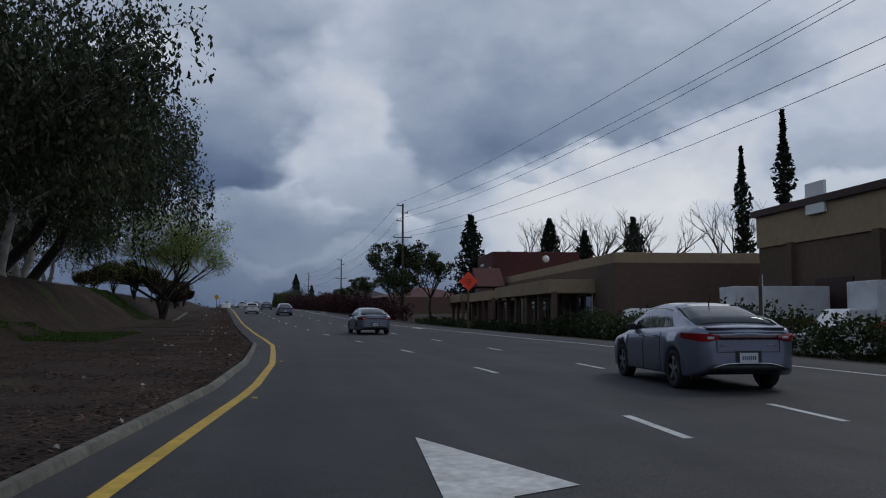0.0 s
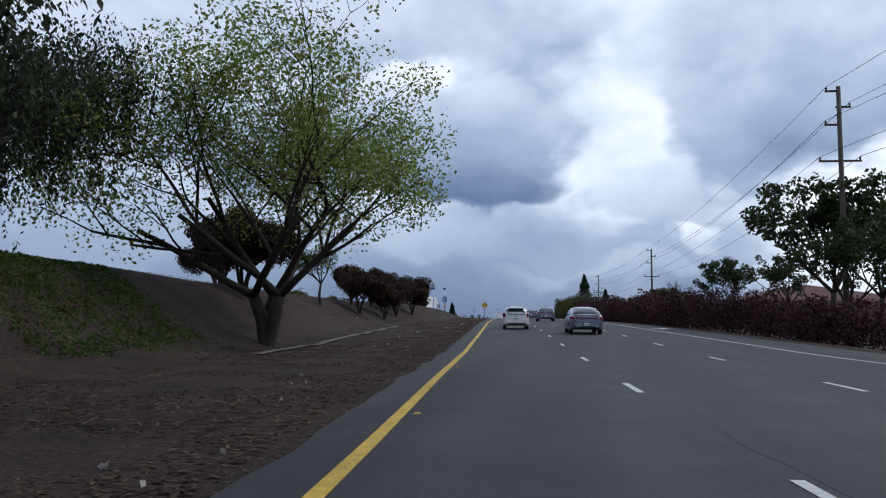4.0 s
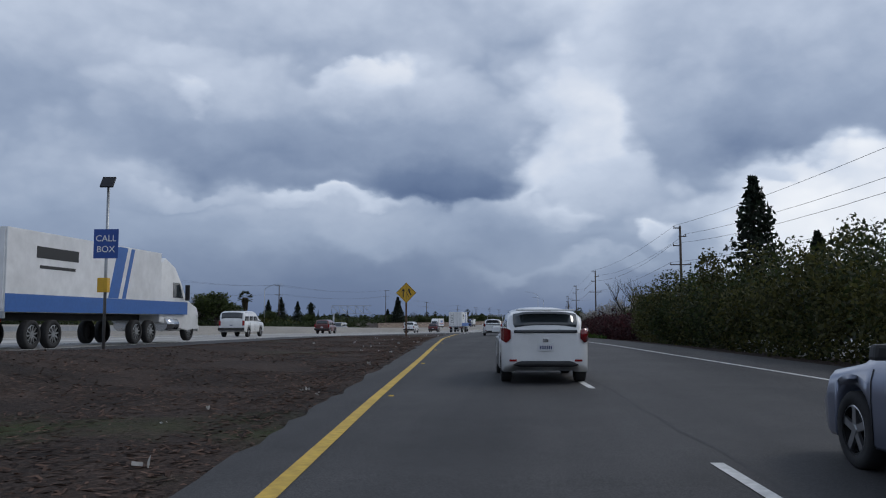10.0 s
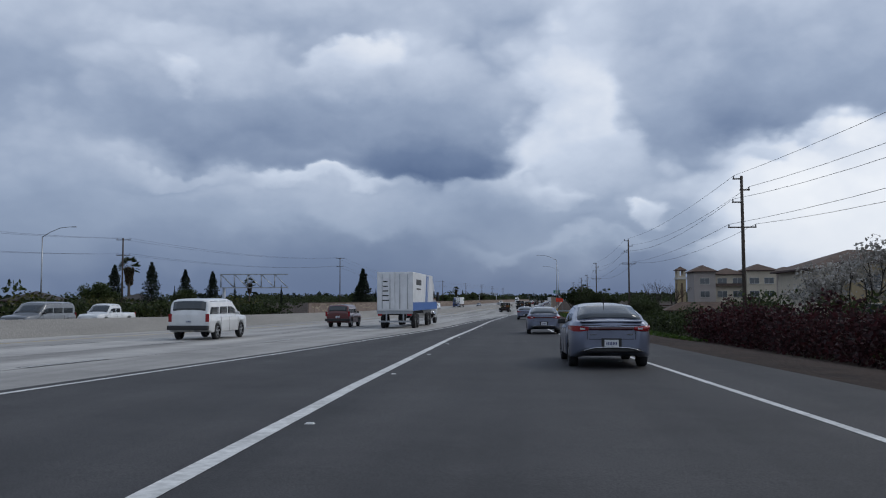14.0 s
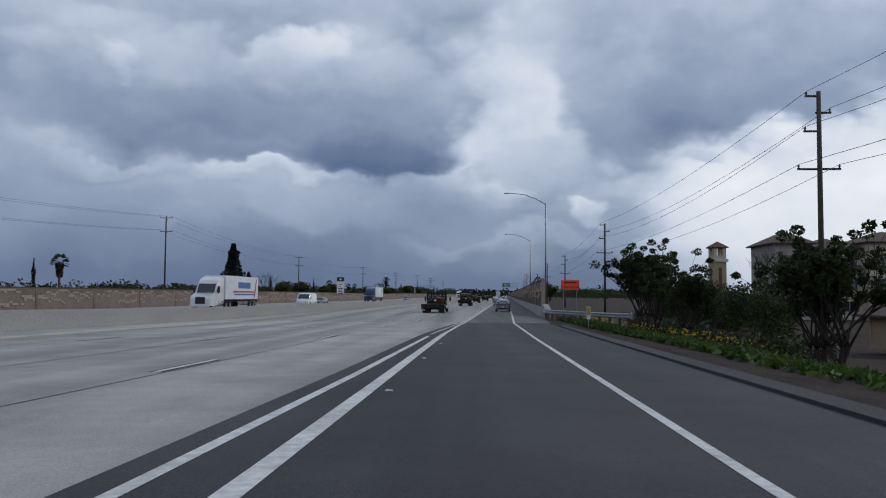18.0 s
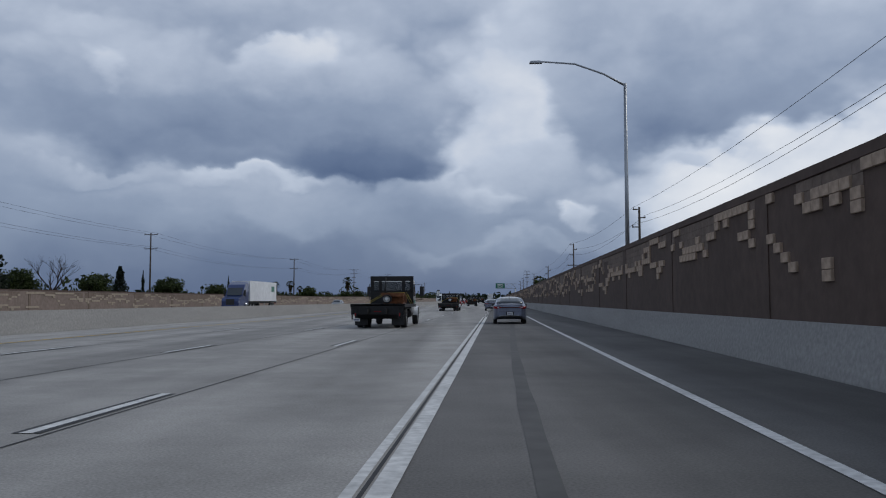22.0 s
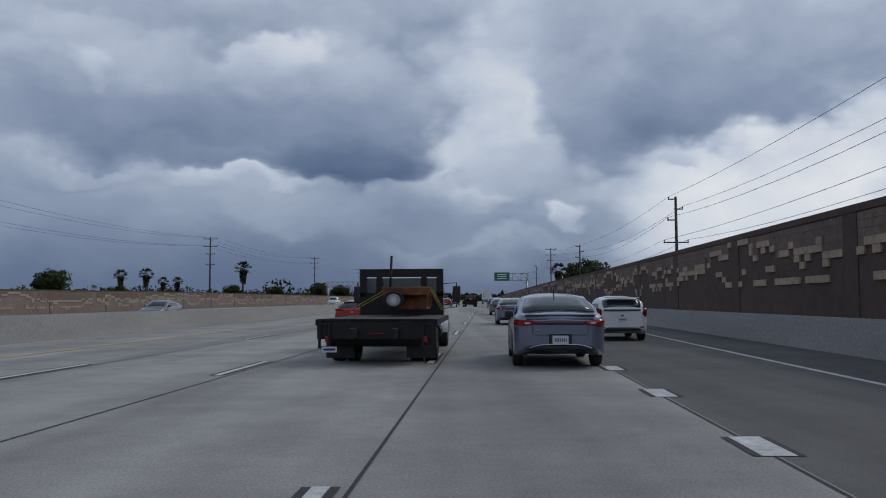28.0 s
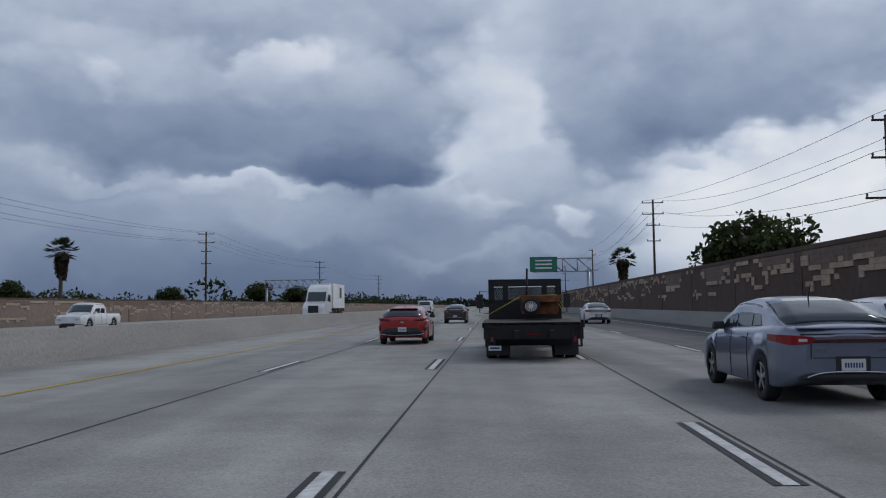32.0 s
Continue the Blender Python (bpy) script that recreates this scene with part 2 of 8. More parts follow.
def plain(name, color, rough=0.6, metal=0.0, var=0.12, scale=8.0, relief=0.0, spec=0.5, coat=0.0):
    """One colour with two scales of wear."""
    def build(nt, b):
        d = tuple(c * (1 - var) for c in color)
        l = tuple(min(1, c * (1 + var)) for c in color)
        c1 = ramp_of(nt, nz(nt, scale, 6), ((0.3, d), (0.7, l)))
        c2 = ramp_of(nt, nz(nt, scale * 0.13, 3), ((0.35, (1 - var,) * 3), (0.65, (1, 1, 1))))
        nt.links.new(blend(nt, 1.0, c1, c2, "MULTIPLY"), b.inputs["Base Color"])
        if relief:
            bump(nt, b, nz(nt, scale * 3, 4), relief, 0.01)
        b.inputs["Coat Weight"].default_value = coat
        b.inputs["Coat Roughness"].default_value = 0.05
    return material(name, build, rough, metal, spec)


def m_asphalt():
    def build(nt, b):
        grain = ramp_of(nt, nz(nt, 60, 3), ((0.34, (0.018, 0.018, 0.019)), (0.66, (0.062, 0.061, 0.062))))
        wheel = ramp_of(nt, nz(nt, 1.0, 4, 0.5, stretch=(0.7, 0.02, 1)), ((0.35, (0.66, 0.65, 0.66)), (0.65, (1.24, 1.20, 1.18))))
        patch = ramp_of(nt, nz(nt, 0.35, 9, 0.70), ((0.33, (0.68,) * 3), (0.67, (1.24,) * 3)))
        c = blend(nt, 1.0, blend(nt, 1.0, grain, wheel, "MULTIPLY"), patch, "MULTIPLY")
        nt.links.new(c, b.inputs["Base Color"])
        bump(nt, b, nz(nt, 90, 3), 0.35, 0.01)
    return material("asphalt", build, 0.75, 0, 0.35)


def m_concrete_road(name, dark, light):
    def build(nt, b):
        grain = ramp_of(nt, nz(nt, 40, 4), ((0.3, dark), (0.7, light)))
        lanes = ramp_of(nt, nz(nt, 1.0, 3, 0.5, stretch=(0.45, 0.012, 1)), ((0.35, (0.66,) * 3), (0.62, (1.12,) * 3)))
        stain = ramp_of(nt, nz(nt, 0.4, 9, 0.70), ((0.35, (0.76,) * 3), (0.62, (1.08,) * 3)))
        c = blend(nt, 1.0, blend(nt, 1.0, grain, lanes, "MULTIPLY"), stain, "MULTIPLY")
        nt.links.new(c, b.inputs["Base Color"])
        groove = nz(nt, 30, 2, 0.5, stretch=(1, 0.05, 1))
        bump(nt, b, groove, 0.25, 0.006)
    return material(name, build, 0.8, 0, 0.35)


def m_concrete_old():
    def build(nt, b):
        grain = ramp_of(nt, nz(nt, 40, 4), ((0.3, (0.094, 0.090, 0.084)), (0.7, (0.152, 0.146, 0.137))))
        lanes = ramp_of(nt, nz(nt, 1.0, 4, 0.55, stretch=(0.6, 0.015, 1)), ((0.35, (0.70,) * 3), (0.62, (1.12,) * 3)))
        stain = ramp_of(nt, nz(nt, 0.3, 8, 0.65), ((0.35, (0.74,) * 3), (0.62, (1.10,) * 3)))
        nt.links.new(blend(nt, 1.0, blend(nt, 1.0, grain, lanes, "MULTIPLY"), stain, "MULTIPLY"), b.inputs["Base Color"])
        bump(nt, b, nz(nt, 30, 2, 0.5, stretch=(1, 0.05, 1)), 0.25, 0.006)
    return material("worn_concrete_road", build, 0.8, 0, 0.35)


def m_concrete_barrier():
    def build(nt, b):
        base = ramp_of(nt, nz(nt, 12, 6), ((0.3, (0.24, 0.232, 0.22)), (0.7, (0.34, 0.33, 0.312))))
        streak = ramp_of(nt, nz(nt, 1.0, 5, 0.6, stretch=(0.5, 0.12, 1.2)), ((0.3, (0.86,) * 3), (0.65, (1.06,) * 3)))
        nt.links.new(blend(nt, 1.0, base, streak, "MULTIPLY"), b.inputs["Base Color"])
        bump(nt, b, nz(nt, 40, 4), 0.3, 0.01)
    return material("concrete_barrier", build, 0.85)


def m_ground():
    def build(nt, b):
        soil = ramp_of(nt, nz(nt, 14, 8, 0.7), ((0.3, (0.013, 0.010, 0.008)), (0.5, (0.040, 0.030, 0.025)), (0.72, (0.105, 0.080, 0.068))))
        patch = ramp_of(nt, nz(nt, 0.5, 9, 0.70), ((0.36, (0.55, 0.53, 0.51)), (0.64, (1.25, 1.12, 1.04))))
        c = blend(nt, 1.0, soil, patch, "MULTIPLY")
        weeds = ramp_of(nt, nz(nt, 0.09, 5, 0.6), ((0.60, (0, 0, 0)), (0.72, (1, 1, 1))))
        green = ramp_of(nt, nz(nt, 20, 6, 0.7), ((0.3, (0.020, 0.035, 0.010)), (0.7, (0.075, 0.105, 0.030))))
        nt.links.new(blend(nt, weeds, c, green), b.inputs["Base Color"])
        bump(nt, b, nz(nt, 18, 8, 0.7), 0.8, 0.05)
    return material("ground_soil", build, 0.95, 0, 0.2)


MAT = {
    "asphalt": m_asphalt(), "concrete": m_concrete_road("concrete_road", (0.245, 0.236, 0.220), (0.398, 0.383, 0.356)), "concrete_pale": m_concrete_road("pale_concrete_road", (0.300, 0.290, 0.272), (0.460, 0.445, 0.418)), "concrete_old": m_concrete_old(), "barrier": m_concrete_barrier(), "ground": m_ground(),
    "white_line": plain("white_road_paint", (0.62, 0.62, 0.60), 0.7, var=0.22, scale=9),
    "yellow_line": plain("yellow_road_paint", (0.55, 0.36, 0.045), 0.7, var=0.2, scale=9),
    "black_line": plain("black_contrast_paint", (0.035, 0.035, 0.037), 0.8, var=0.2),
    "joint": plain("joint_sealant", (0.030, 0.030, 0.032), 0.8, var=0.3),
}

# ---- plan of the road ----
def table(pairs):
    ys, xs = [p[0] for p in pairs], [p[1] for p in pairs]
    return lambda y: float(np.interp(y, ys, xs))


# x of the ramp's left line, the ramp's right edge line and the freeway's right edge line, by y
LINE12 = lambda y: 2.40 + 0.0499 * y
left_line = table([(-790, -10.0), (-740, -0.5), (-715, 4.2), (-700, 6.6), (-690, 7.7), (-681, 8.4), (-673, 9.08), (-666, 9.25), (-660, 9.15), (-654, 9.0), (-648, 8.54), (-640, 7.8),
                   (-612, 5.5), (-600, 4.6), (-585, 3.38), (-553, 0.75), (-518, -2.05), (-474, -5.35), (-462, -6.3), (-442, -7.95), (-433, -8.5), (-415, -9.75), (-404, -10.15), (-380, -10.8), (-355, -11.2), (-313, -11.25), (-305, -11.15), (-290, -10.75), (-280, -10.55), (-265, -10.2), (-250, -9.82)])
right_line = table([(-790, 7.0), (-740, 15.0), (-700, 20.0), (-675, 21.6), (-654, 21.5), (-647, 20.8), (-600, 16.0), (-576, 13.4), (-540, 9.2), (-508, 6.4), (-480, 3.8),
                    (-461, 1.65), (-446, 0.0), (-437, -0.9), (-423, -2.15), (-412, -3.1), (-400, -3.8), (-385, -4.3), (-370, -5.0), (-345, -6.1), (-311, -6.7), (-280, -6.7), (-254, -6.2), (-229, -5.55)])
freeway_line = table([(-1200, 8.0), (-700, -9.5), (-620, -12.3), (-561, -14.6), (-500, -17.2), (-442, -19.6), (-405, -17.7), (-382, -16.3), (-369, -15.3), (-333, -13.4), (-307, -12.85),
                      (-297, -12.2), (-286, -11.7), (-270, -11.05), (-250, -10.42)])
outer_edge = table([(-229, 3.48), (-200, 3.53), (-130, 3.28), (-70, 3.25), (20, 3.7), (50, 4.0), (900, 4.0)])
# inner edge of the bare gore between the freeway's shoulder and the ramp
gore_edge = table([(-470, -15.6), (-440, -16.3), (-432, -15.8), (-420, -14.0), (-411, -13.1), (-405, -12.2)])
ramp_z = table([(-790, -0.6), (-690, -0.5), (-650, -0.46), (-620, -0.22), (-600, 0.06), (-592, 0.26), (-571, 0.77), (-560, 1.06), (-536, 1.44), (-512, 1.78), (-487, 2.03),
                (-461, 2.13), (-448, 2.10), (-421, 1.88), (-395, 1.62), (-368, 1.31), (-341, 0.99), (-313, 0.75), (-286, 0.58), (-257, 0.31), (-229, 0.04), (-215, 0.0), (60, 0.0), (115, 0.30), (250, 0.5), (700, 0.8)])
freeway_z = table([(-1200, 5.5), (-700, 3.6), (-561, 2.85), (-500, 2.5), (-440, 2.08), (-421, 1.88), (-395, 1.62), (-368, 1.31), (-341, 0.99), (-313, 0.75), (-286, 0.58), (-257, 0.31), (-229, 0.04), (-215, 0.0), (60, 0.0), (115, 0.30), (250, 0.5), (700, 0.8)])
SHOULDER, WALL_U, MEDIAN_U, FAR_U = 2.4, 6.1, -17.6, -46.0


def fx(y):
    """x of the line between the outer lanes of the freeway, carried back along its right edge."""
    return LINE12(y) - 0.345 * soft(-218, -250, y) if y > -250 else freeway_line(y)


def edge_r(y):
    return right_line(y) if y < -229 else LINE12(y) + outer_edge(y)


def soft(a, b, x):
    """Smooth step from 0 at a to 1 at b."""
    k = min(1.0, max(0.0, (x - a) / (b - a)))
    return k * k * (3 - 2 * k)


def ground_z(x, y):
    """Height of the bare ground, a little under the paving where there is any."""
    zr, zf = ramp_z(y), freeway_z(y)
    xr, xf = edge_r(y) + SHOULDER, fx(y)
    if x > xr - 0.3:
        d = x - xr
        side = zr - 0.06 - 0.75 * soft(0.5, 9, d) * (1 if y < -200 else 0.4) - 1.3 * soft(4, 14, d) * soft(-335, -300, y)
        return side
    if y < -405.5 and x > (gore_edge(y) if y > -470 else xf + 2.6) - 0.2:
        a, b = left_line(y) - (0.66 if y < -653 else 0.95), gore_edge(y) if y > -470 else xf + 2.6
        if x > a - 0.05:
            return zr - 0.06
        gap = a - b
        d = a - x
        flat = min(6.5 + 3.0 * soft(-612, -630, y), (0.45 + 0.13 * soft(-612, -630, y)) * gap)
        k = soft(flat, gap - 1.5, d) if gap > 8 else min(1.0, max(0.0, d / max(gap, 0.5)))
        berm = 0.85 * soft(0.35, 0.75, d / gap) * (1 - soft(0.82, 1.0, d / gap)) * soft(-565, -540, y) * (1 - soft(-505, -470, y))
        return zr - 0.04 + 0.05 * soft(0, flat, d) + (zf - zr) * k + berm + 0.10 * noise.noise((x * 0.35, y * 0.35, 0)) * soft(0.3, 3, d) * soft(0, 2, gap - d)
    if x > xf + FAR_U - 2:
        return min(zr, zf) - 0.08 if y > -262 else zf - 0.08
    return zf - 0.25


# ---- mesh helpers ----
def mesh_object(name, verts, faces, mat, parent=None, smooth=False):
    me = bpy.data.meshes.new(name)
    me.from_pydata(verts, [], faces)
    me.update()
    if mat:
        me.materials.append(mat)
    if smooth:
        me.polygons.foreach_set("use_smooth", [True] * len(me.polygons))
    ob = new(name, me)
    if parent:
        ob.parent = parent
    return ob


def strip(name, ys, xl, xr, zf, mat, cols=2, parent=None):
    """A paved band between two lines, row by row along y."""
    verts, faces = [], []
    for y in ys:
        a, b = xl(y), xr(y)
        for c in range(cols):
            x = a + (b - a) * c / (cols - 1)
            verts.append((x, y, zf(y)))
    for r in range(len(ys) - 1):
        for c in range(cols - 1):
            i = r * cols + c
            faces.append((i, i + 1, i + cols + 1, i + cols))
    return mesh_object(name, verts, faces, mat, parent)


def span(a, b, step):
    n = max(1, round((b - a) / step))
    return [a + (b - a) * i / n for i in range(n + 1)]


def structure(ob, label, category):
    return tagged(ob, label, category, kind="structure")


# ---- ground and paving ----
def verge(y):
    """Width of the paving left of the ramp's line, with a crumbled edge."""
    return 0.64 if y < -653 else 0.72 + 0.16 * noise.noise((0, y * 0.45, 7)) + 0.10 * noise.noise((0, y * 1.7, 3))


def build_ground():
    ys = [-4000, -2500, -1600, -1200, -1000] + span(-900, -424, 4.0) + span(-423, -400, 1.0) + span(-396, 460, 4.0) + [520, 600, 720, 900, 1200, 1600, 2500, 4500]
    offs = [-4500, -2500, -1200, -600, -300, -150, -80] + span(-62, 40, 1.5) + [45, 52, 60, 75, 100, 150, 300, 600, 1200, 2500, 4500]
    verts, faces = [], []
    for y in ys:
        yc = max(-900, min(460, y))
        base = (left_line(yc) if yc < -250 else LINE12(yc)) - 4.0
        for o in offs:
            x = base + o
            verts.append((x, y, ground_z(x, yc) if abs(o) < 200 else ground_z(base + math.copysign(200, o), yc)))
    n = len(offs)
    for r in range(len(ys) - 1):
        for c in range(n - 1):
            i = r * n + c
            faces.append((i, i + 1, i + n + 1, i + n))
    structure(mesh_object("ground", verts, faces, MAT["ground"], smooth=True), "brown bark mulch and soil verge with patchy weeds", "ground")


build_ground()
YS_RAMP = span(-790, -654, 2.0) + span(-653, -404, 0.6) + span(-403, -228, 2.0)
structure(strip("road_ramp", YS_RAMP, lambda y: left_line(y) - verge(y) if y < -405 else fx(y) - 0.3,
                lambda y: edge_r(y) + SHOULDER, lambda y: ramp_z(y) + 0.003, MAT["asphalt"], 7), "worn dark grey asphalt on-ramp", "road")
structure(strip("road_gore", span(-470, -405, 0.6), lambda y: freeway_line(y) - 0.2, lambda y: gore_edge(y) + 0.25 * noise.noise((4, y * 0.3, 1)) + 0.15 * noise.noise((4, y * 1.3, 1)), lambda y: freeway_z(y) + 0.004, MAT["asphalt"]),
          "grey asphalt shoulder beside the freeway lanes", "road shoulder")
apron, n_apron = [], 0
for y in span(-409.2, -403, 0.3):
    xa, xb = gore_edge(y) - 0.3, left_line(y) - 0.6
    for k in range(5):
        f = k / 4
        apron.append((xa + (xb - xa) * f, y, (freeway_z(y) - 0.008) * (1 - f) + (ramp_z(y) - 0.004) * f - 0.35 * soft(-405.4, -409, y)))
    n_apron += 1
structure(mesh_object("road_gore", apron, [(r * 5 + c, r * 5 + c + 1, r * 5 + c + 6, r * 5 + c + 5) for r in range(n_apron - 1) for c in range(4)], MAT["asphalt"]),
          "cracked grey asphalt at the tip of the gore", "road shoulder")
structure(strip("road_shoulder", span(-1200, -470, 10.0), lambda y: freeway_line(y) - 0.2, lambda y: freeway_line(y) + 2.8, freeway_z, MAT["asphalt"]), "grey asphalt shoulder of the freeway", "road shoulder")
structure(strip("road_freeway", span(-1200, -228, 6.0), lambda y: fx(y) + MEDIAN_U, lambda y: fx(y) - 0.15, freeway_z, MAT["concrete_pale"], 6), "pale grooved concrete freeway lanes", "road")
structure(strip("road_freeway_east", span(-228, 900, 6.0), lambda y: fx(y) + MEDIAN_U, lambda y: LINE12(y), ramp_z, MAT["concrete"], 6), "pale grooved concrete freeway lanes with dark tyre tracks", "road")
structure(strip("road_outer_lane", span(-228, 900, 6.0), lambda y: LINE12(y), lambda y: fx(y) + WALL_U, ramp_z, MAT["concrete_old"], 4), "darker worn concrete outer lane and shoulder", "road")
structure(strip("road_opposite", span(-1200, 900, 12.0), lambda y: fx(y) + FAR_U + 0.3, lambda y: fx(y) + MEDIAN_U - 0.6, freeway_z, MAT["concrete"], 6), "concrete lanes of the opposite carriageway", "road")


# ---- markings ----
def line(name, ys, x_of, z_of, width, mat, label, lift=0.008):
    ob = strip(name, ys, lambda y: x_of(y) - width / 2, lambda y: x_of(y) + width / 2, lambda y: z_of(y) + lift, mat)
    return structure(ob, label, "road marking")


line("edge_line_yellow", span(-790, -404.5, 2.0) + [-404.5], left_line, ramp_z, 0.16, MAT["yellow_line"], "solid yellow left edge line of the ramp")
line("edge_line_white", [-404.4] + span(-402, -250, 2.0), left_line, ramp_z, 0.22, MAT["white_line"], "wide solid white channelizing line")
line("edge_line_white", span(-250, -108, 2.0), lambda y: LINE12(y) + 0.08 + 0.16 * soft(-232, -250, y), ramp_z, 0.17, MAT["white_line"], "wide solid white line with a dark cracked joint")
line("edge_line_white", span(-250, -108, 2.0), lambda y: LINE12(y) - 0.13 - 0.14 * soft(-225, -250, y), ramp_z, 0.09, MAT["white_line"], "thin solid white line beside a dark joint")
line("edge_line_white", span(-1200, -252, 3.0), lambda y: freeway_line(y) + 0.12, freeway_z, 0.15, MAT["white_line"], "solid white right edge line of the freeway")
line("edge_line_white", span(-760, -229, 2.0), right_line, ramp_z, 0.13, MAT["white_line"], "solid white right edge line of the ramp")
line("edge_line_white", span(-229, 900, 6.0), lambda y: LINE12(y) + outer_edge(y), ramp_z, 0.15, MAT["white_line"], "solid white right edge line")
line("edge_line_yellow", span(-1200, 900, 6.0), lambda y: fx(y) - 14.0, freeway_z, 0.14, MAT["yellow_line"], "solid yellow median edge line")


def dash(y, x_of, z_of, length, width, mat, group, lift=0.009):
    a, b = y, y + length
    verts = [(x_of(a) - width / 2, a, z_of(a) + lift), (x_of(a) + width / 2, a, z_of(a) + lift),
             (x_of(b) + width / 2, b, z_of(b) + lift), (x_of(b) - width / 2, b, z_of(b) + lift)]
    ob = mesh_object("lane_dash", verts, [(0, 1, 2, 3)], mat)
    return tagged(ob, "short white painted lane dash" if mat == MAT["white_line"] else "black border beside a lane dash", "road marking", group, "structure")


def arrow(pts, label):
    """A flat painted arrow from (x, y) corners."""
    ob = mesh_object("lane_arrow", [(x, y, ramp_z(y) + 0.010) for x, y in pts], [tuple(range(len(pts)))], MAT["white_line"])
    return structure(ob, label, "road marking")


def dashes(y0, y1, x_of, z_of, group, length=3.4, step=14.63, width=0.13, border=False):
    y = y0
    while y < y1:
        dash(y, x_of, z_of, length, width, MAT["white_line"], group)
        if border:
            for s in (-1, 1):
                dash(y, lambda q: x_of(q) + s * (width / 2 + 0.04), z_of, length, 0.07, MAT["black_line"], group, 0.007)
        y += step


ramp_dash = lambda y: left_line(y) + 3.68 + 1.6 * soft(-640, -685, y)
dashes(-679.6, -440, ramp_dash, ramp_z, "dashes between the ramp lanes", length=1.9, step=9.3, width=0.12)
dashes(-688.0, -572, lambda y: left_line(y) + 7.6, ramp_z, "dashes between the ramp lanes", length=1.9, step=9.3, width=0.12)
for k, y0 in ((1, 63.2), (2, 60.5), (3, 75.0)):
    dashes(y0, 360, lambda y: fx(y) - 3.65 * k, freeway_z, "dashes between the freeway lanes", border=True)
    dashes(y0 - 15.15 * 40, y0 - 1, lambda y: fx(y) - 3.65 * k, freeway_z, "dashes between the freeway lanes", step=15.15, border=True)
dashes(-106, 34, LINE12, ramp_z, "short dashes along the lane drop", length=1.0, step=4.35, width=0.30, border=True)
dashes(48.3, 360, LINE12, ramp_z, "dashes between the freeway lanes", step=15.15, border=True)
for k in range(1, 4):
    line("lane_joint", span(-400, 500, 6.0), lambda y: fx(y) - 3.65 * k + 0.22, freeway_z, 0.035, MAT["joint"], "dark sealed joint between concrete lanes", 0.005)
line("lane_joint", span(-228, 500, 6.0), lambda y: LINE12(y) - 0.045, ramp_z, 0.035, MAT["joint"], "dark sealed joint between concrete lanes", 0.005)


# ---- walls and barriers ----
def extrude_along(name, ys, x_of, z_of, profile, mat, parent=None):
    """A constant section (dx, dz) carried along y, closed at both ends."""
    verts, faces, n = [], [], len(profile)
    for y in ys:
        verts += [(x_of(y) + dx, y, z_of(y) + dz) for dx, dz in profile]
    for r in range(len(ys) - 1):
        for c in range(n):
            i, j = r * n + c, r * n + (c + 1) % n
            faces.append((i, j, j + n, i + n))
    faces += [tuple(range(n))[::-1], tuple((len(ys) - 1) * n + i for i in range(n))]
    return mesh_object(name, verts, faces, mat, parent)


arrow([(10.55, -684.5), (10.98, -679.0), (11.85, -681.6), (11.25, -681.9), (11.3, -685.0), (10.85, -685.0), (10.82, -682.2)], "large white painted lane arrow on the asphalt")
for ax, ay in ((18.6, -630.5), (14.2, -573.0), (-4.6, -285.0)):
    arrow([(ax - 0.15, ay), (ax - 0.15, ay + 1.6), (ax - 0.65, ay + 1.6), (ax, ay + 3.1), (ax + 0.65, ay + 1.6), (ax + 0.15, ay + 1.6), (ax + 0.15, ay)], "white painted straight lane arrow")


def crack(pts, width, mat, label, lift=0.006):
    """A wandering band of sealant on the paving."""
    verts, faces = [], []
    for k, (x, y) in enumerate(pts):
        a, b = Vector(pts[max(0, k - 1)]), Vector(pts[min(len(pts) - 1, k + 1)])
        d = (b - a).normalized()
        n = Vector((-d.y, d.x)) * width * (0.6 + 0.8 * noise.noise((x * 3, y * 3, 5)) ** 2)
        verts += [(x + n.x, y + n.y, ramp_z(y) + lift), (x - n.x, y - n.y, ramp_z(y) + lift)]
    for k in range(len(pts) - 1):
        faces.append((2 * k, 2 * k + 1, 2 * k + 3, 2 * k + 2))
    return structure(mesh_object("sealed_crack", verts, faces, mat), label, "road crack")


def cracks():
    rng = random.Random(4)
    wander = lambda y: left_line(y) + 3.9 + 0.22 * noise.noise((0, y * 0.22, 2)) + 0.08 * noise.noise((0, y * 1.1, 3))
    crack([(wander(y), y) for y in span(-668, -396, 0.7)], 0.035, MAT["joint"], "dark sealed crack wandering along the lane joint")
    for y, a, b in ((-553.5, -1.0, 1.8), (-513.5, -0.9, 3.4), (-514.2, 4.2, 7.5), (-467.3, -1.0, 1.9), (-461.0, -0.8, 2.2), (-440.5, -0.9, 2.6), (-433.4, -0.5, 1.6), (-404.5, -4.0, 0.6), (-604.0, -0.9, 0.9), (-409.5, 3.8, 7.0), (-590.0, 4.5, 8.5), (-636.0, -0.8, 2.4)):
        crack([(left_line(y) + a + (b - a) * k / 10, y + 0.10 * noise.noise((k * 0.9, y, 0))) for k in range(11)], 0.03, MAT["joint"], "thin transverse crack in the asphalt")
    # a dark tyre mark that drifts across the outer lane
    crack([(LINE12(y) + 1.2 + 0.9 * soft(-165, -95, y), y) for y in span(-172, -92, 2.0)], 0.16, MAT["tyre_mark"], "dark tyre mark curving along a concrete lane", 0.004)


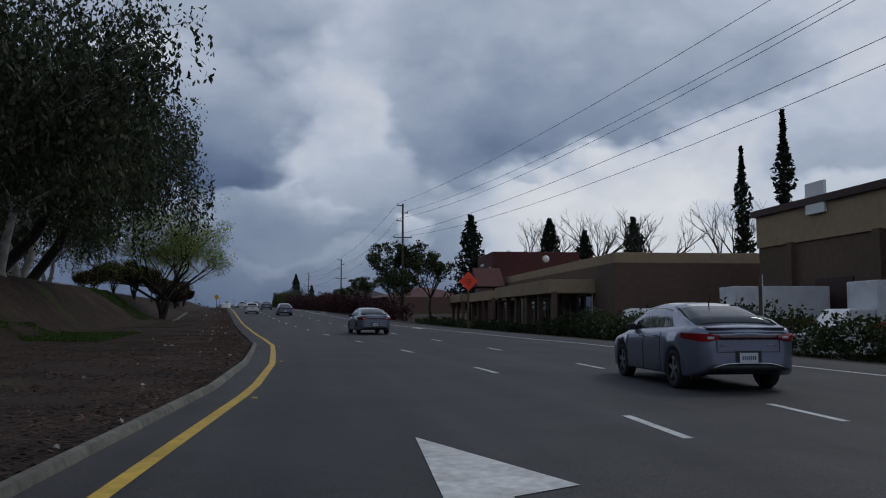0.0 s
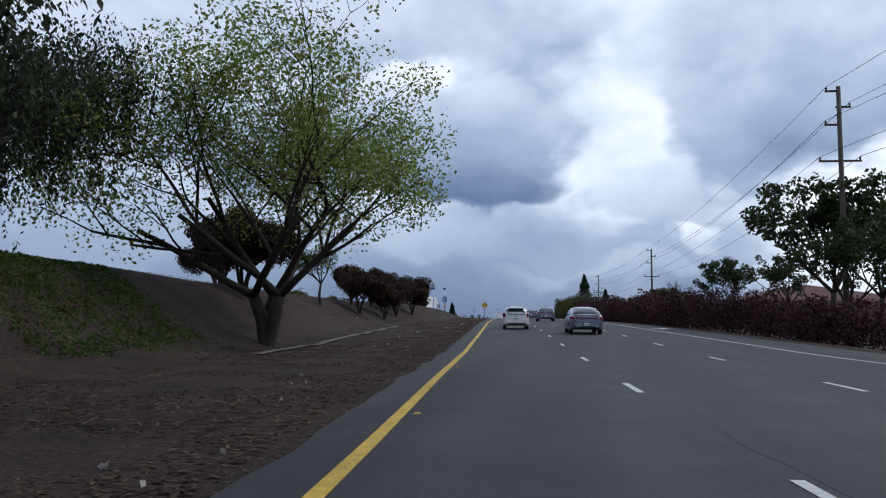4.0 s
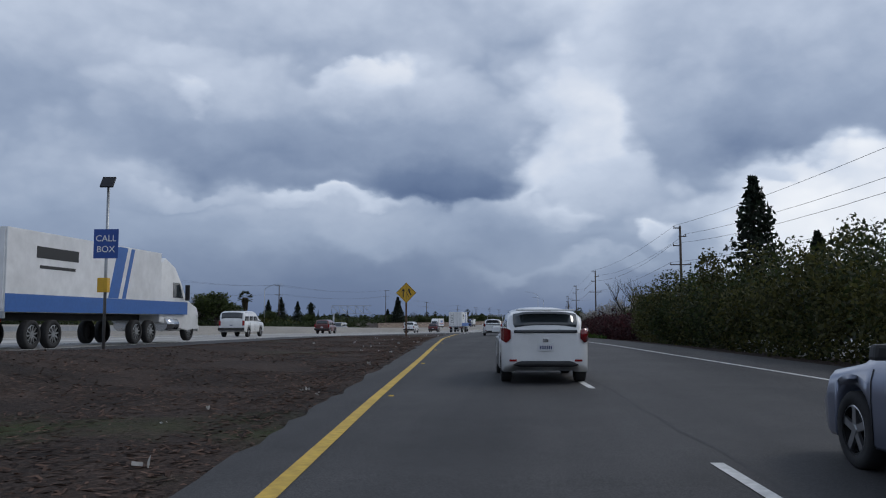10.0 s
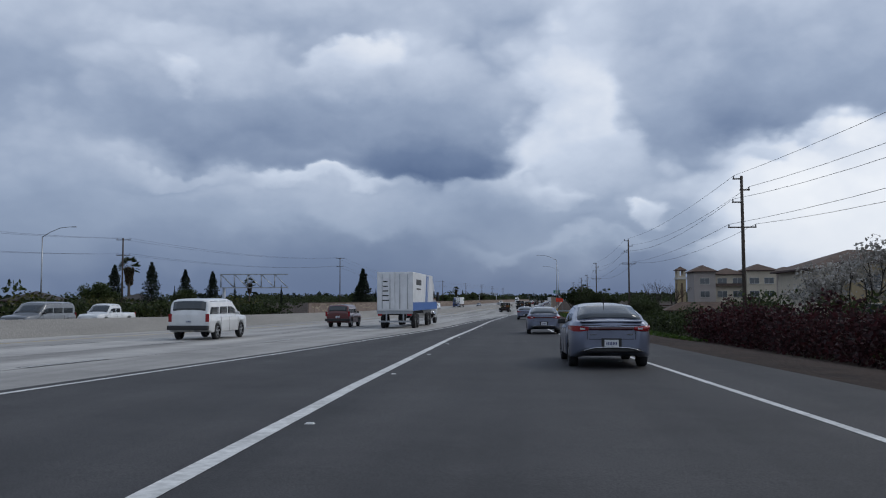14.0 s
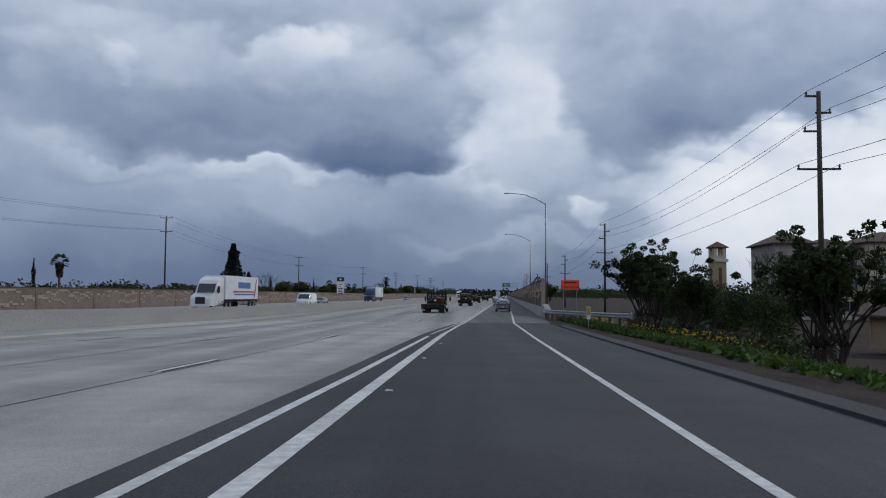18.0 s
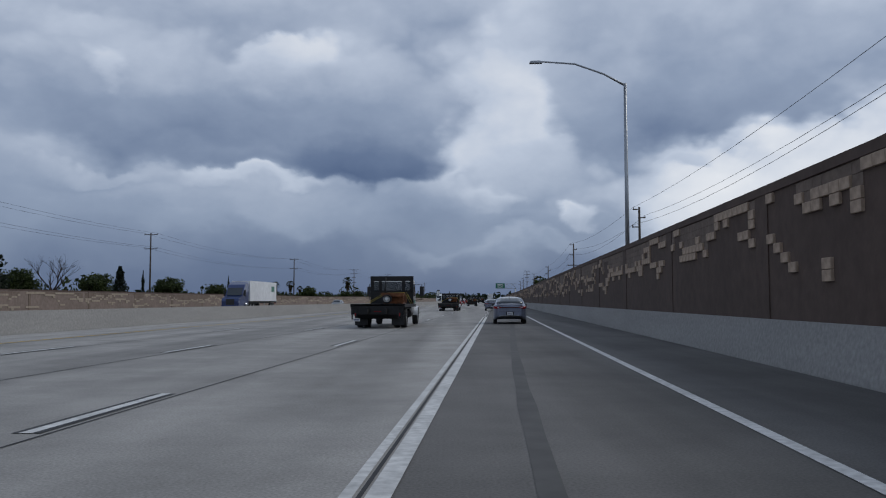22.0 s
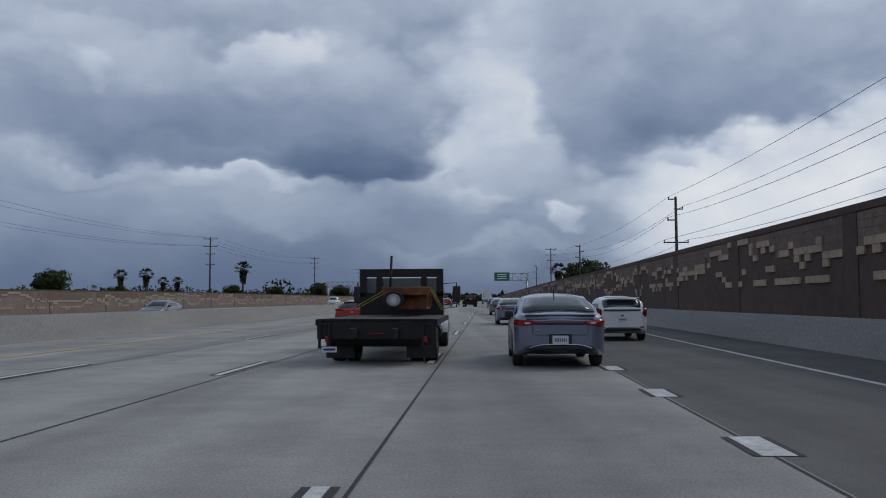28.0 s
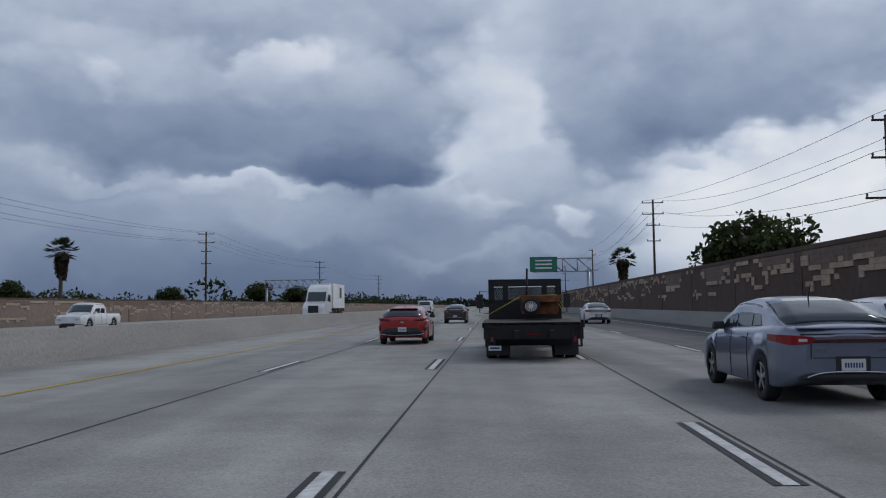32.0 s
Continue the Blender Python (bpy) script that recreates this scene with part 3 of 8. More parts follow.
MAT["tyre_mark"] = plain("rubbered_concrete", (0.072, 0.069, 0.065), 0.75, var=0.22, scale=2)
cracks()
for k, y in enumerate(span(-684, -420, 9.3)):
    for dx in (0.22,):
        bm_v = [(left_line(y) + dx + px, y + py, ramp_z(y) + pz) for px, py, pz in ((-0.05, -0.05, 0), (0.05, -0.05, 0), (0.05, 0.05, 0), (-0.05, 0.05, 0), (-0.03, -0.03, 0.018), (0.03, -0.03, 0.018), (0.03, 0.03, 0.018), (-0.03, 0.03, 0.018))]
        ob = mesh_object("road_reflector", bm_v, [(4, 5, 6, 7), (0, 1, 5, 4), (1, 2, 6, 5), (2, 3, 7, 6), (3, 0, 4, 7)], MAT["yellow_line"])
        tagged(ob, "small raised yellow road reflector", "road reflector", "raised road reflectors", "structure")
for k, y in enumerate(span(-400, -258, 7.3)):
    ob = mesh_object("road_reflector", [(left_line(y) + 0.32 + px, y + py, ramp_z(y) + pz) for px, py, pz in ((-0.06, -0.05, 0), (0.06, -0.05, 0), (0.06, 0.05, 0), (-0.06, 0.05, 0), (-0.04, -0.03, 0.018), (0.04, -0.03, 0.018), (0.04, 0.03, 0.018), (-0.04, 0.03, 0.018))],
                     [(4, 5, 6, 7), (0, 1, 5, 4), (1, 2, 6, 5), (2, 3, 7, 6), (3, 0, 4, 7)], MAT["white_line"])
    tagged(ob, "small raised white road reflector", "road reflector", "raised road reflectors", "structure")


# ---- builders ----
def add_box(bm, c, size, rz=0.0, rx=0.0, ry=0.0, taper=1.0):
    m = Matrix.Translation(c) @ Euler((rx, ry, rz)).to_matrix().to_4x4()
    x, y, z = (s / 2 for s in size)
    vs = [bm.verts.new(m @ Vector(p)) for p in ((-x, -y, -z), (x, -y, -z), (x, y, -z), (-x, y, -z),
          (-x * taper, -y * taper, z), (x * taper, -y * taper, z), (x * taper, y * taper, z), (-x * taper, y * taper, z))]
    for f in ((3, 2, 1, 0), (4, 5, 6, 7), (0, 1, 5, 4), (1, 2, 6, 5), (2, 3, 7, 6), (3, 0, 4, 7)):
        bm.faces.new([vs[i] for i in f])
    return bm


def add_tube(bm, a, b, r0, r1=None, n=10, caps=True):
    a, b = Vector(a), Vector(b)
    r1 = r0 if r1 is None else r1
    d = (b - a).normalized()
    side = d.orthogonal().normalized()
    up = d.cross(side)
    rings = []
    for p, r in ((a, r0), (b, r1)):
        rings.append([bm.verts.new(p + (side * math.cos(2 * math.pi * i / n) + up * math.sin(2 * math.pi * i / n)) * r) for i in range(n)])
    for i in range(n):
        f = bm.faces.new((rings[0][i], rings[0][(i + 1) % n], rings[1][(i + 1) % n], rings[1][i]))
        f.smooth = True
    if caps:
        bm.faces.new(rings[0][::-1]), bm.faces.new(rings[1])
    return bm


def add_path(bm, pts, radii, n=8):
    """A tube through several points, with one ring a point."""
    pts = [Vector(p) for p in pts]
    rings, side = [], None
    for k, p in enumerate(pts):
        d = (pts[min(k + 1, len(pts) - 1)] - pts[max(k - 1, 0)]).normalized()
        side = d.orthogonal().normalized() if side is None else (side - d * side.dot(d)).normalized()
        up = d.cross(side)
        r = radii[k] if isinstance(radii, (list, tuple)) else radii
        rings.append([bm.verts.new(p + (side * math.cos(2 * math.pi * i / n) + up * math.sin(2 * math.pi * i / n)) * r) for i in range(n)])
    for a, b in zip(rings, rings[1:]):
        for i in range(n):
            bm.faces.new((a[i], a[(i + 1) % n], b[(i + 1) % n], b[i])).smooth = True
    bm.faces.new(rings[0][::-1]), bm.faces.new(rings[-1])
    return bm


def add_prism(bm, poly, y0, y1, axis="y"):
    """A polygon of (a, b) carried from y0 to y1 along the axis: y: (x, z); x: (y, z); z: (x, y)."""
    put = {"y": lambda a, b, t: (a, t, b), "x": lambda a, b, t: (t, a, b), "z": lambda a, b, t: (a, b, t)}[axis]
    v0 = [bm.verts.new(put(a, b, y0)) for a, b in poly]
    v1 = [bm.verts.new(put(a, b, y1)) for a, b in poly]
    n = len(poly)
    bm.faces.new(v0), bm.faces.new(v1[::-1])
    for i in range(n):
        bm.faces.new((v0[(i + 1) % n], v0[i], v1[i], v1[(i + 1) % n]))
    return bm


def part(name, bm, mat, parent=None, label="", bevel=0.0, smooth=False):
    """Links a bmesh as one mesh object, as a part where a parent is given."""
    if bevel:
        bmesh.ops.bevel(bm, geom=[e for e in bm.edges], offset=bevel, segments=2, affect="EDGES", profile=0.6, clamp_overlap=True)
    bmesh.ops.recalc_face_normals(bm, faces=bm.faces[:])
    me = bpy.data.meshes.new(name)
    bm.to_mesh(me)
    bm.free()
    me.materials.append(mat)
    if smooth:
        me.polygons.foreach_set("use_smooth", [True] * len(me.polygons))
    ob = new(name, me)
    if parent:
        ob.parent = parent
    if label:
        ob["label"] = label
    return ob


def thing(name, m, label, category, group=""):
    e = new(name)
    e.matrix_world = m
    e.empty_display_size = 0.3
    return tagged(e, label, category, group)


BM = bmesh.new
MAT.update({
    "steel": plain("galvanized_steel", (0.34, 0.36, 0.38), 0.45, 0.85, var=0.12, scale=20),
    "pole_wood": plain("weathered_pole_wood", (0.075, 0.058, 0.045), 0.9, var=0.3, scale=14, relief=0.4),
    "wire": plain("black_cable", (0.02, 0.02, 0.022), 0.6, var=0.1),
    "insulator": plain("grey_porcelain", (0.16, 0.16, 0.17), 0.3),
    "sign_yellow": plain("yellow_sign_sheeting", (0.62, 0.36, 0.02), 0.45, var=0.06),
    "sign_black": plain("black_sign_ink", (0.015, 0.015, 0.015), 0.5, var=0.05),
    "sign_orange": plain("fluorescent_orange_sheeting", (1.0, 0.06, 0.018), 0.5, var=0.05),
    "sign_white": plain("white_sign_sheeting", (0.75, 0.75, 0.73), 0.45, var=0.05),
    "sign_blue": plain("blue_sign_sheeting", (0.02, 0.07, 0.30), 0.45, var=0.06),
    "sign_green": plain("green_sign_sheeting", (0.02, 0.16, 0.10), 0.45, var=0.06),
    "post_wood": plain("brown_post_wood", (0.14, 0.085, 0.055), 0.9, var=0.3, scale=10, relief=0.4),
    "wall_mid": plain("brown_masonry", (0.190, 0.142, 0.112), 0.95, var=0.2, scale=5, relief=0.5),
    "wall_west": plain("pinkish_brown_masonry", (0.235, 0.180, 0.150), 0.95, var=0.16, scale=3, relief=0.5),
    "wall_dark": plain("dark_brown_masonry", (0.104, 0.071, 0.056), 0.95, var=0.16, scale=3, relief=0.5),
    "wall_tan": plain("tan_split_block", (0.46, 0.345, 0.255), 0.95, var=0.2, scale=6, relief=0.6),
    "wall_pale": plain("pale_tan_masonry", (0.36, 0.30, 0.23), 0.95, var=0.14, scale=5, relief=0.5),
    "curb": plain("weathered_curb_concrete", (0.150, 0.144, 0.122), 0.9, var=0.38, scale=7, relief=0.4),
    "iron": plain("black_iron", (0.02, 0.02, 0.022), 0.5, 0.3),
})


def text_part(words, size, m, mat, parent, name="lettering"):
    cu = bpy.data.curves.new(name, "FONT")
    cu.body, cu.size, cu.align_x, cu.align_y, cu.extrude = words, size, "CENTER", "CENTER", 0.004
    tmp = bpy.data.objects.new(name, cu)
    scene.collection.objects.link(tmp)
    bpy.context.view_layer.update()
    me = bpy.data.meshes.new_from_object(tmp.evaluated_get(bpy.context.evaluated_depsgraph_get()))
    bpy.data.objects.remove(tmp)
    me.materials.clear()
    me.materials.append(mat)
    ob = new(name, me)
    ob.parent = parent
    ob.matrix_basis = m
    return ob


# ---- barriers and sound walls ----
ROAD_YAW = -math.degrees(math.atan(0.0499))


def build_walls():
    bar = [(0.0, -0.25), (0.0, 0.03), (0.17, 0.88), (0.62, 0.88), (0.62, -0.25)]
    structure(extrude_along("barrier_east", span(-209, 900, 9.0), lambda y: LINE12(y) + WALL_U, ramp_z, bar, MAT["barrier"]), "long grey concrete barrier under the sound wall", "barrier")
    # the barrier's end block slopes down to the guard rail
    bm = BM()
    x0 = LINE12(-210) + WALL_U
    add_prism(bm, [(-209.0, -0.2), (-209.0, 1.18), (-210.4, 1.18), (-212.6, 0.72), (-212.6, -0.2)], x0 + 0.1, x0 + 0.62, "x")
    structure(part("barrier_end", bm, MAT["barrier"], bevel=0.02), "pale concrete barrier end block", "barrier")
    wall = mesh_wall("wall_east", -206.2, 900.0, lambda y: LINE12(y) + WALL_U + 0.24, 0.80, 3.42, 0.24)
    structure(wall, "dark brown masonry sound wall with proud tan blocks", "wall")
    coping = extrude_along("coping", [-206.2] + span(-203, 900, 9.0), lambda y: LINE12(y) + WALL_U + 0.20, ramp_z, [(0, 3.40), (0, 3.58), (0.34, 3.58), (0.34, 3.40)], MAT["wall_dark"], wall)
    # pale stepped end pilasters
    for k, (y, h) in enumerate(((-206.4, 3.58),)):
        bm = BM()
        add_prism(bm, [(y - 0.15, 0.8), (y + 0.35, 0.8), (y + 0.1, h), (y - 0.35, h)], LINE12(y) + WALL_U + 0.18, LINE12(y) + WALL_U + 0.52, "x")
        part("pilaster", bm, MAT["wall_pale"], wall, "pale concrete end pilaster", bevel=0.01)
    far = mesh_wall("wall_west", -216.0, 900.0, lambda y: fx(y) + FAR_U, -0.2, 2.35, -0.25, "wall_west")
    structure(far, "tan and brown patterned sound wall along the far side", "wall")
    extrude_along("coping", span(-216, 900, 12.0), lambda y: fx(y) + FAR_U - 0.29, freeway_z, [(0, 2.33), (0, 2.46), (0.34, 2.46), (0.34, 2.33)], MAT["wall_dark"], far)
    return wall, far


def mesh_wall(name, y0, y1, x_of, z0, z1, thick, mat="wall_dark"):
    return extrude_along(name, span(y0, y1, 9.0), x_of, ramp_z, [(0, z0), (0, z1), (thick, z1), (thick, z0)], MAT[mat])


def wall_blocks(wall, x_of, facing, y0, y1, near, base, top, unit, rng, chains, breaks, pale="wall_tan"):
    """Split-face blocks proud of a wall: a paler crest of flush courses whose lower border steps up and down, and
    zigzag chains of single blocks under it. Those inside `near` are parts."""
    col, h = int((y1 - y0) / unit), 0.203
    rows = int((top - base) / h)
    crest, loose, shared, count = rows - 3, [], None, 0
    level = [round(rows * c) for c in chains]
    run_left = [0] * len(chains)
    show = [True] * len(chains)
    for c in range(col):
        y = y0 + c * unit
        if breaks(y + unit / 2):
            continue
        cells = {}
        for k, mean in enumerate(chains):
            run_left[k] -= 1
            if run_left[k] <= 0:
                run_left[k] = rng.choice((1, 1, 1, 2, 2, 3, 4))
                mid = round(rows * mean)
                level[k] += rng.choice((-2, -1, -1, 1, 1, 2))
                level[k] = min(mid + 2, max(mid - 2, level[k]))
                show[k] = rng.random() > (0.10 if k == 0 else 0.24)
            if show[k]:
                cells[level[k]] = 0.055
                if rng.random() < 0.16:
                    cells[level[k] - 1] = 0.055
            if k == 0:
                crest = level[0] + 1
        for r in range(crest, rows):
            cells.setdefault(r, 0.012)
        for r, depth in cells.items():
            if r < 0 or r >= rows:
                continue
            z, zr, w = base + r * h, ramp_z(y), unit * 0.975
            if near[0] <= y <= near[1] and depth > 0.03 and count < 295:
                if shared is None:
                    bm = BM()
                    add_box(bm, (0, 0, 0), (depth * 2, w, h * 0.95))
                    bmesh.ops.bevel(bm, geom=bm.edges[:], offset=0.007, segments=1, affect="EDGES")
                    shared = bpy.data.meshes.new("block")
                    bm.to_mesh(shared)
                    bm.free()
                    shared.materials.append(MAT[pale])
                ob = new("block", shared)
                ob.parent = wall
                ob.location = (x_of(y + unit / 2), y + unit / 2, zr + z + h / 2)
                ob.rotation_euler = (0, 0, radians(ROAD_YAW))
                count += 1
                continue
            loose.append((y, w, zr + z, h * 0.95, depth))
    verts, faces = [], []
    for y, w, z, hh, depth in loose:
        i = len(verts)
        for yy in (y, y + w):
            for zz in (z, z + hh):
                verts += [(x_of(yy), yy, zz), (x_of(yy) + facing * depth, yy, zz)]
        faces += [(i + 1, i + 5, i + 7, i + 3), (i, i + 1, i + 3, i + 2), (i + 4, i + 6, i + 7, i + 5), (i + 2, i + 3, i + 7, i + 6), (i, i + 4, i + 5, i + 1)]
    ob = mesh_object("blocks", verts, faces, MAT[pale], wall)
    ob["kind"] = "stuff"
    ob.data.materials.append(MAT["wall_mid"])
    ob.data.polygons.foreach_set("material_index", [int(q[4] < 0.03) for q in loose for j in range(5)])


WALL_E, WALL_W = build_walls()
structure(extrude_along("median_barrier", span(-1200, 900, 15.0), lambda y: fx(y) + MEDIAN_U, freeway_z,
          [(0.0, -0.2), (0.0, 0.02), (-0.18, 0.90), (-0.40, 0.90), (-0.58, 0.02), (-0.58, -0.2)], MAT["barrier"]), "pale concrete median barrier", "barrier")


def pilasters(wall, ys, x_of, facing, z0, z1, mat, wide=0.42):
    for y in ys:
        bm = BM()
        add_box(bm, (x_of(y) + facing * 0.015, y, ramp_z(y) + (z0 + z1) / 2), (0.05, wide, z1 - z0), rz=radians(ROAD_YAW))
        part("pilaster", bm, mat, wall)


pilasters(WALL_E, [-127.2 + 9.2 * k for k in range(-8, 46)], lambda y: LINE12(y) + WALL_U + 0.255, -1, 0.85, 3.4, MAT["wall_dark"], 0.78)
pilasters(WALL_E, [-189.6], lambda y: LINE12(y) + WALL_U + 0.235, -1, 0.85, 3.4, MAT["wall_pale"], 0.34)
pilasters(WALL_W, span(-212, 330, 12.2), lambda y: fx(y) + FAR_U, 1, 0.0, 2.33, MAT["wall_mid"])


# ---- curb along the start of the ramp ----
def build_curb():
    prof = [(-0.10, -0.2), (-0.10, 0.09), (-0.08, 0.10), (0.0, 0.09), (0.03, 0.01), (0.03, -0.2)]
    structure(extrude_along("curb", span(-790, -653, 1.0), lambda y: left_line(y) - 0.64, ramp_z, prof, MAT["curb"]), "weathered pale concrete curb beside bark mulch", "curb")
    structure(extrude_along("curb", span(-330, -236, 2.0), lambda y: edge_r(y) + SHOULDER, ramp_z, [(0, -0.2), (0, 0.06), (0.35, 0.10), (0.5, -0.2)], MAT["asphalt"]), "low dark asphalt dike along the shoulder", "curb")
    # a pale gutter line at the foot of the bank
    structure(strip("drain_gutter", span(-604, -570, 2.0), lambda y: left_line(y) - 6.5, lambda y: left_line(y) - 6.15, lambda y: ground_z(left_line(y) - 6.3, y) + 0.04, MAT["curb"]), "narrow pale concrete gutter at the foot of the bank", "gutter")


build_curb()


# ---- utility poles and wires ----
def utility_pole(x, y, z0, top, style=0, yaw=0.0):
    t = thing("utility_pole", pose(x, y, z0, 0, 0, yaw), "dark weathered wooden utility pole with crossarms" if style != 2 else "tall wooden utility pole with several crossarms", "utility pole", "utility poles")
    h = top - z0
    bm = BM()
    add_tube(bm, (0, 0, -0.4), (0, 0, h), 0.19, 0.125, 12)
    part("pole", bm, MAT["pole_wood"], t)
    arms = {0: ((h - 0.25, -0.75, 0.15), (h - 1.25, -0.15, 0.75), (h - 2.35, -0.85, 0.15), (h - 4.6, -1.25, 1.25)),
            1: ((h - 0.3, -1.3, 1.3), (h - 3.0, -1.25, 1.25)),
            2: ((h - 0.4, -1.4, 1.4), (h - 1.9, -1.4, 1.4), (h - 3.4, -0.9, 0.9), (h - 5.5, -0.9, 0.9))}[style]
    for z, a, b in arms:
        bm = BM()
        add_box(bm, ((a + b) / 2, 0.12, z), (b - a, 0.10, 0.12))
        arm = part("crossarm", bm, MAT["pole_wood"], t, bevel=0.01)
        for px in ((a + 0.08, b - 0.08) if b - a > 1.5 else ((a + 0.08,) if -a > b else (b - 0.08,))):
            bm = BM()
            add_tube(bm, (px, 0.12, z + 0.06), (px, 0.12, z + 0.26), 0.045, 0.065, 8)
            add_tube(bm, (px, 0.12, z + 0.16), (px, 0.12, z + 0.19), 0.085, 0.085, 8)
            part("insulator", bm, MAT["insulator"], arm)
    return [(x + math.cos(radians(yaw)) * px, y, z0 + z + 0.27) for z, a, b in arms
            for px in ((a + 0.08, b - 0.08) if b - a > 1.5 else ((a + 0.08,) if -a > b else (b - 0.08,)))]


def wire(a, b, sag, r=0.016):
    a, b = Vector(a), Vector(b)
    pts = [a.lerp(b, k / 10) - Vector((0, 0, sag * 4 * (k / 10) * (1 - k / 10))) for k in range(11)]
    bm = BM()
    add_path(bm, pts, r, 5)
    return tagged(part("power_cable", bm, MAT["wire"]), "thin black overhead power cable between poles", "cable", "overhead cables")


def poles_and_wires():
    right = [(40.5, -745, 15.2), (32.6, -661, 15.4), (24.5, -576, 15.6), (21.4, -488, 13.6), (15.6, -399, 14.4), (11.7, -318.5, 13.9), (11.9, -236.5, 14.1), (12.9, -155.5, 13.3),
             (16.6, -73.3, 12.3), (19.7, 3.2, 13.2), (23.3, 83.2, 11.7), (26.4, 161, 12.0), (29.2, 226, 15.6), (33.5, 300, 14), (38, 378, 14)]
    last = None
    for x, y, top in right:
        pts = utility_pole(x, y, ground_z(x, y) if y < -200 else -0.6, top, 0 if top < 15.5 or y < -500 else 2, 3 if y < -260 else -3)
        if last:
            for k, (a, b) in enumerate(zip(last, pts)):
                wire(a, b, 0.9 + 0.25 * (k % 3))
        last = pts
    left = [(-88, -340, 14, 1), (-77.5, -255, 14, 1), (-68.4, -121.7, 17.2, 1), (-63, -15, 14.2, 1), (-52.8, 73.7, 13.8, 1), (-45.9, 163.7, 14.1, 2), (-39.7, 257, 15, 2), (-35, 350, 15, 2), (-28, 460, 15, 2)]
    last = None
    for x, y, top, st in left:
        pts = utility_pole(x, y, ground_z(x, y), top, st, -3)
        if last:
            for a, b in list(zip(last, pts))[:4]:
                wire(a, b, 1.4)
        last = pts


poles_and_wires()


# ---- street lamps ----
def street_lamp(x, y, z0, h, reach, yaw):
    t = thing("street_lamp", pose(x, y, z0, 0, 0, yaw), "grey galvanized street lamp with a long curved arm", "street lamp", "freeway street lamps")
    bm = BM()
    add_tube(bm, (0, 0, 0), (0, 0, h), 0.12, 0.075, 12)
    part("pole", bm, MAT["steel"], t)
    bm = BM()
    add_tube(bm, (0, 0, 0), (0, 0, 0.25), 0.2, 0.17, 12)
    part("base", bm, MAT["steel"], t)
    bm = BM()
    add_path(bm, [(0, 0, h - 0.1), (-reach * 0.25, 0, h + 0.5), (-reach * 0.6, 0, h + 1.05), (-reach, 0, h + 1.2)], [0.06, 0.05, 0.045, 0.04], 8)
    arm = part("arm", bm, MAT["steel"], t)
    bm = BM()
    add_box(bm, (-reach - 0.28, 0, h + 1.18), (0.68, 0.3, 0.13), taper=0.7)
    part("lamp_head", bm, MAT["steel"], t, "flat grey lamp head", bevel=0.03)


for x, y, h in ((0.4, -189.5, 12.6), (3.3, -130.4, 12.2)):
    street_lamp(x, y, 0.75, h - 0.75, 4.2, ROAD_YAW)
for x, y in ((-69.7, -292.5), (-73.0, -353)):
    street_lamp(x, y, ground_z(x, y), 11.4 - ground_z(x, y), 4.0, 180 if y < -1000 else 175 + 5)


# ---- signs ----
def diamond_sign(name, x, y, zc, side, mat, post_mat, label, yaw, z0):
    t = thing(name, pose(x, y, z0, 0, 0, yaw), label, "road sign")
    half = side / math.sqrt(2)
    bm = BM()
    add_box(bm, (0, 0, zc - z0), (side, 0.02, side), ry=radians(45))
    panel = part("panel", bm, mat, t, bevel=0.006)
    bm = BM()
    add_box(bm, (0, 0.09, (zc - z0) / 2), (0.14, 0.14, zc - z0 + 0.9))
    part("post", bm, post_mat, t, bevel=0.01)
    return t, half, zc - z0


def merge_sign():
    z0 = ground_z(-11.85, -433.9)
    t, half, c = diamond_sign("merge_sign", -11.85, -433.9, 5.45, 1.16, MAT["sign_yellow"], MAT["post_wood"], "yellow diamond lane merge sign on a brown wooden post", 4, z0)
    # border
    bm = BM()
    s = 1.16 * 0.93
    for k in range(4):
        a = radians(45 + 90 * k)
        cx, cz = math.cos(a) * s / 2, math.sin(a) * s / 2
        add_box(bm, (cx, -0.014, c + cz), (0.022, 0.006, s), ry=-a)
    part("border", bm, MAT["sign_black"], t)
    # left arrow, straight up
    bm = BM()
    add_box(bm, (-0.235, -0.014, c - 0.12), (0.085, 0.006, 0.50))
    add_prism(bm, [(-0.235 - 0.17, c + 0.09), (-0.235, c + 0.36), (-0.235 + 0.17, c + 0.09), (-0.235, c + 0.15)], -0.017, -0.011)
    part("arrow", bm, MAT["sign_black"], t)
    # right arrow, bending to the left as it climbs
    bm = BM()
    add_prism(bm, [(0.36, c - 0.22), (0.44, c - 0.16), (0.25, c + 0.16), (0.16, c + 0.11)], -0.017, -0.011)
    add_prism(bm, [(0.08, c + 0.08), (0.215, c + 0.37), (0.37, c + 0.14), (0.215, c + 0.16)], -0.017, -0.011)
    part("arrow", bm, MAT["sign_black"], t)
    bm = BM()
    add_box(bm, (0.0, -0.014, c - 0.33), (0.035, 0.006, 0.5))
    add_prism(bm, [(-0.02, c + 0.05), (0.02, c + 0.07), (0.24, c - 0.34), (0.205, c - 0.36)], -0.017, -0.011)
    for dz in (0.2, 0.35, 0.5):
        add_box(bm, (0.0, -0.014, c + dz), (0.03, 0.006, 0.085))
    part("lane_lines", bm, MAT["sign_black"], t)


merge_sign()


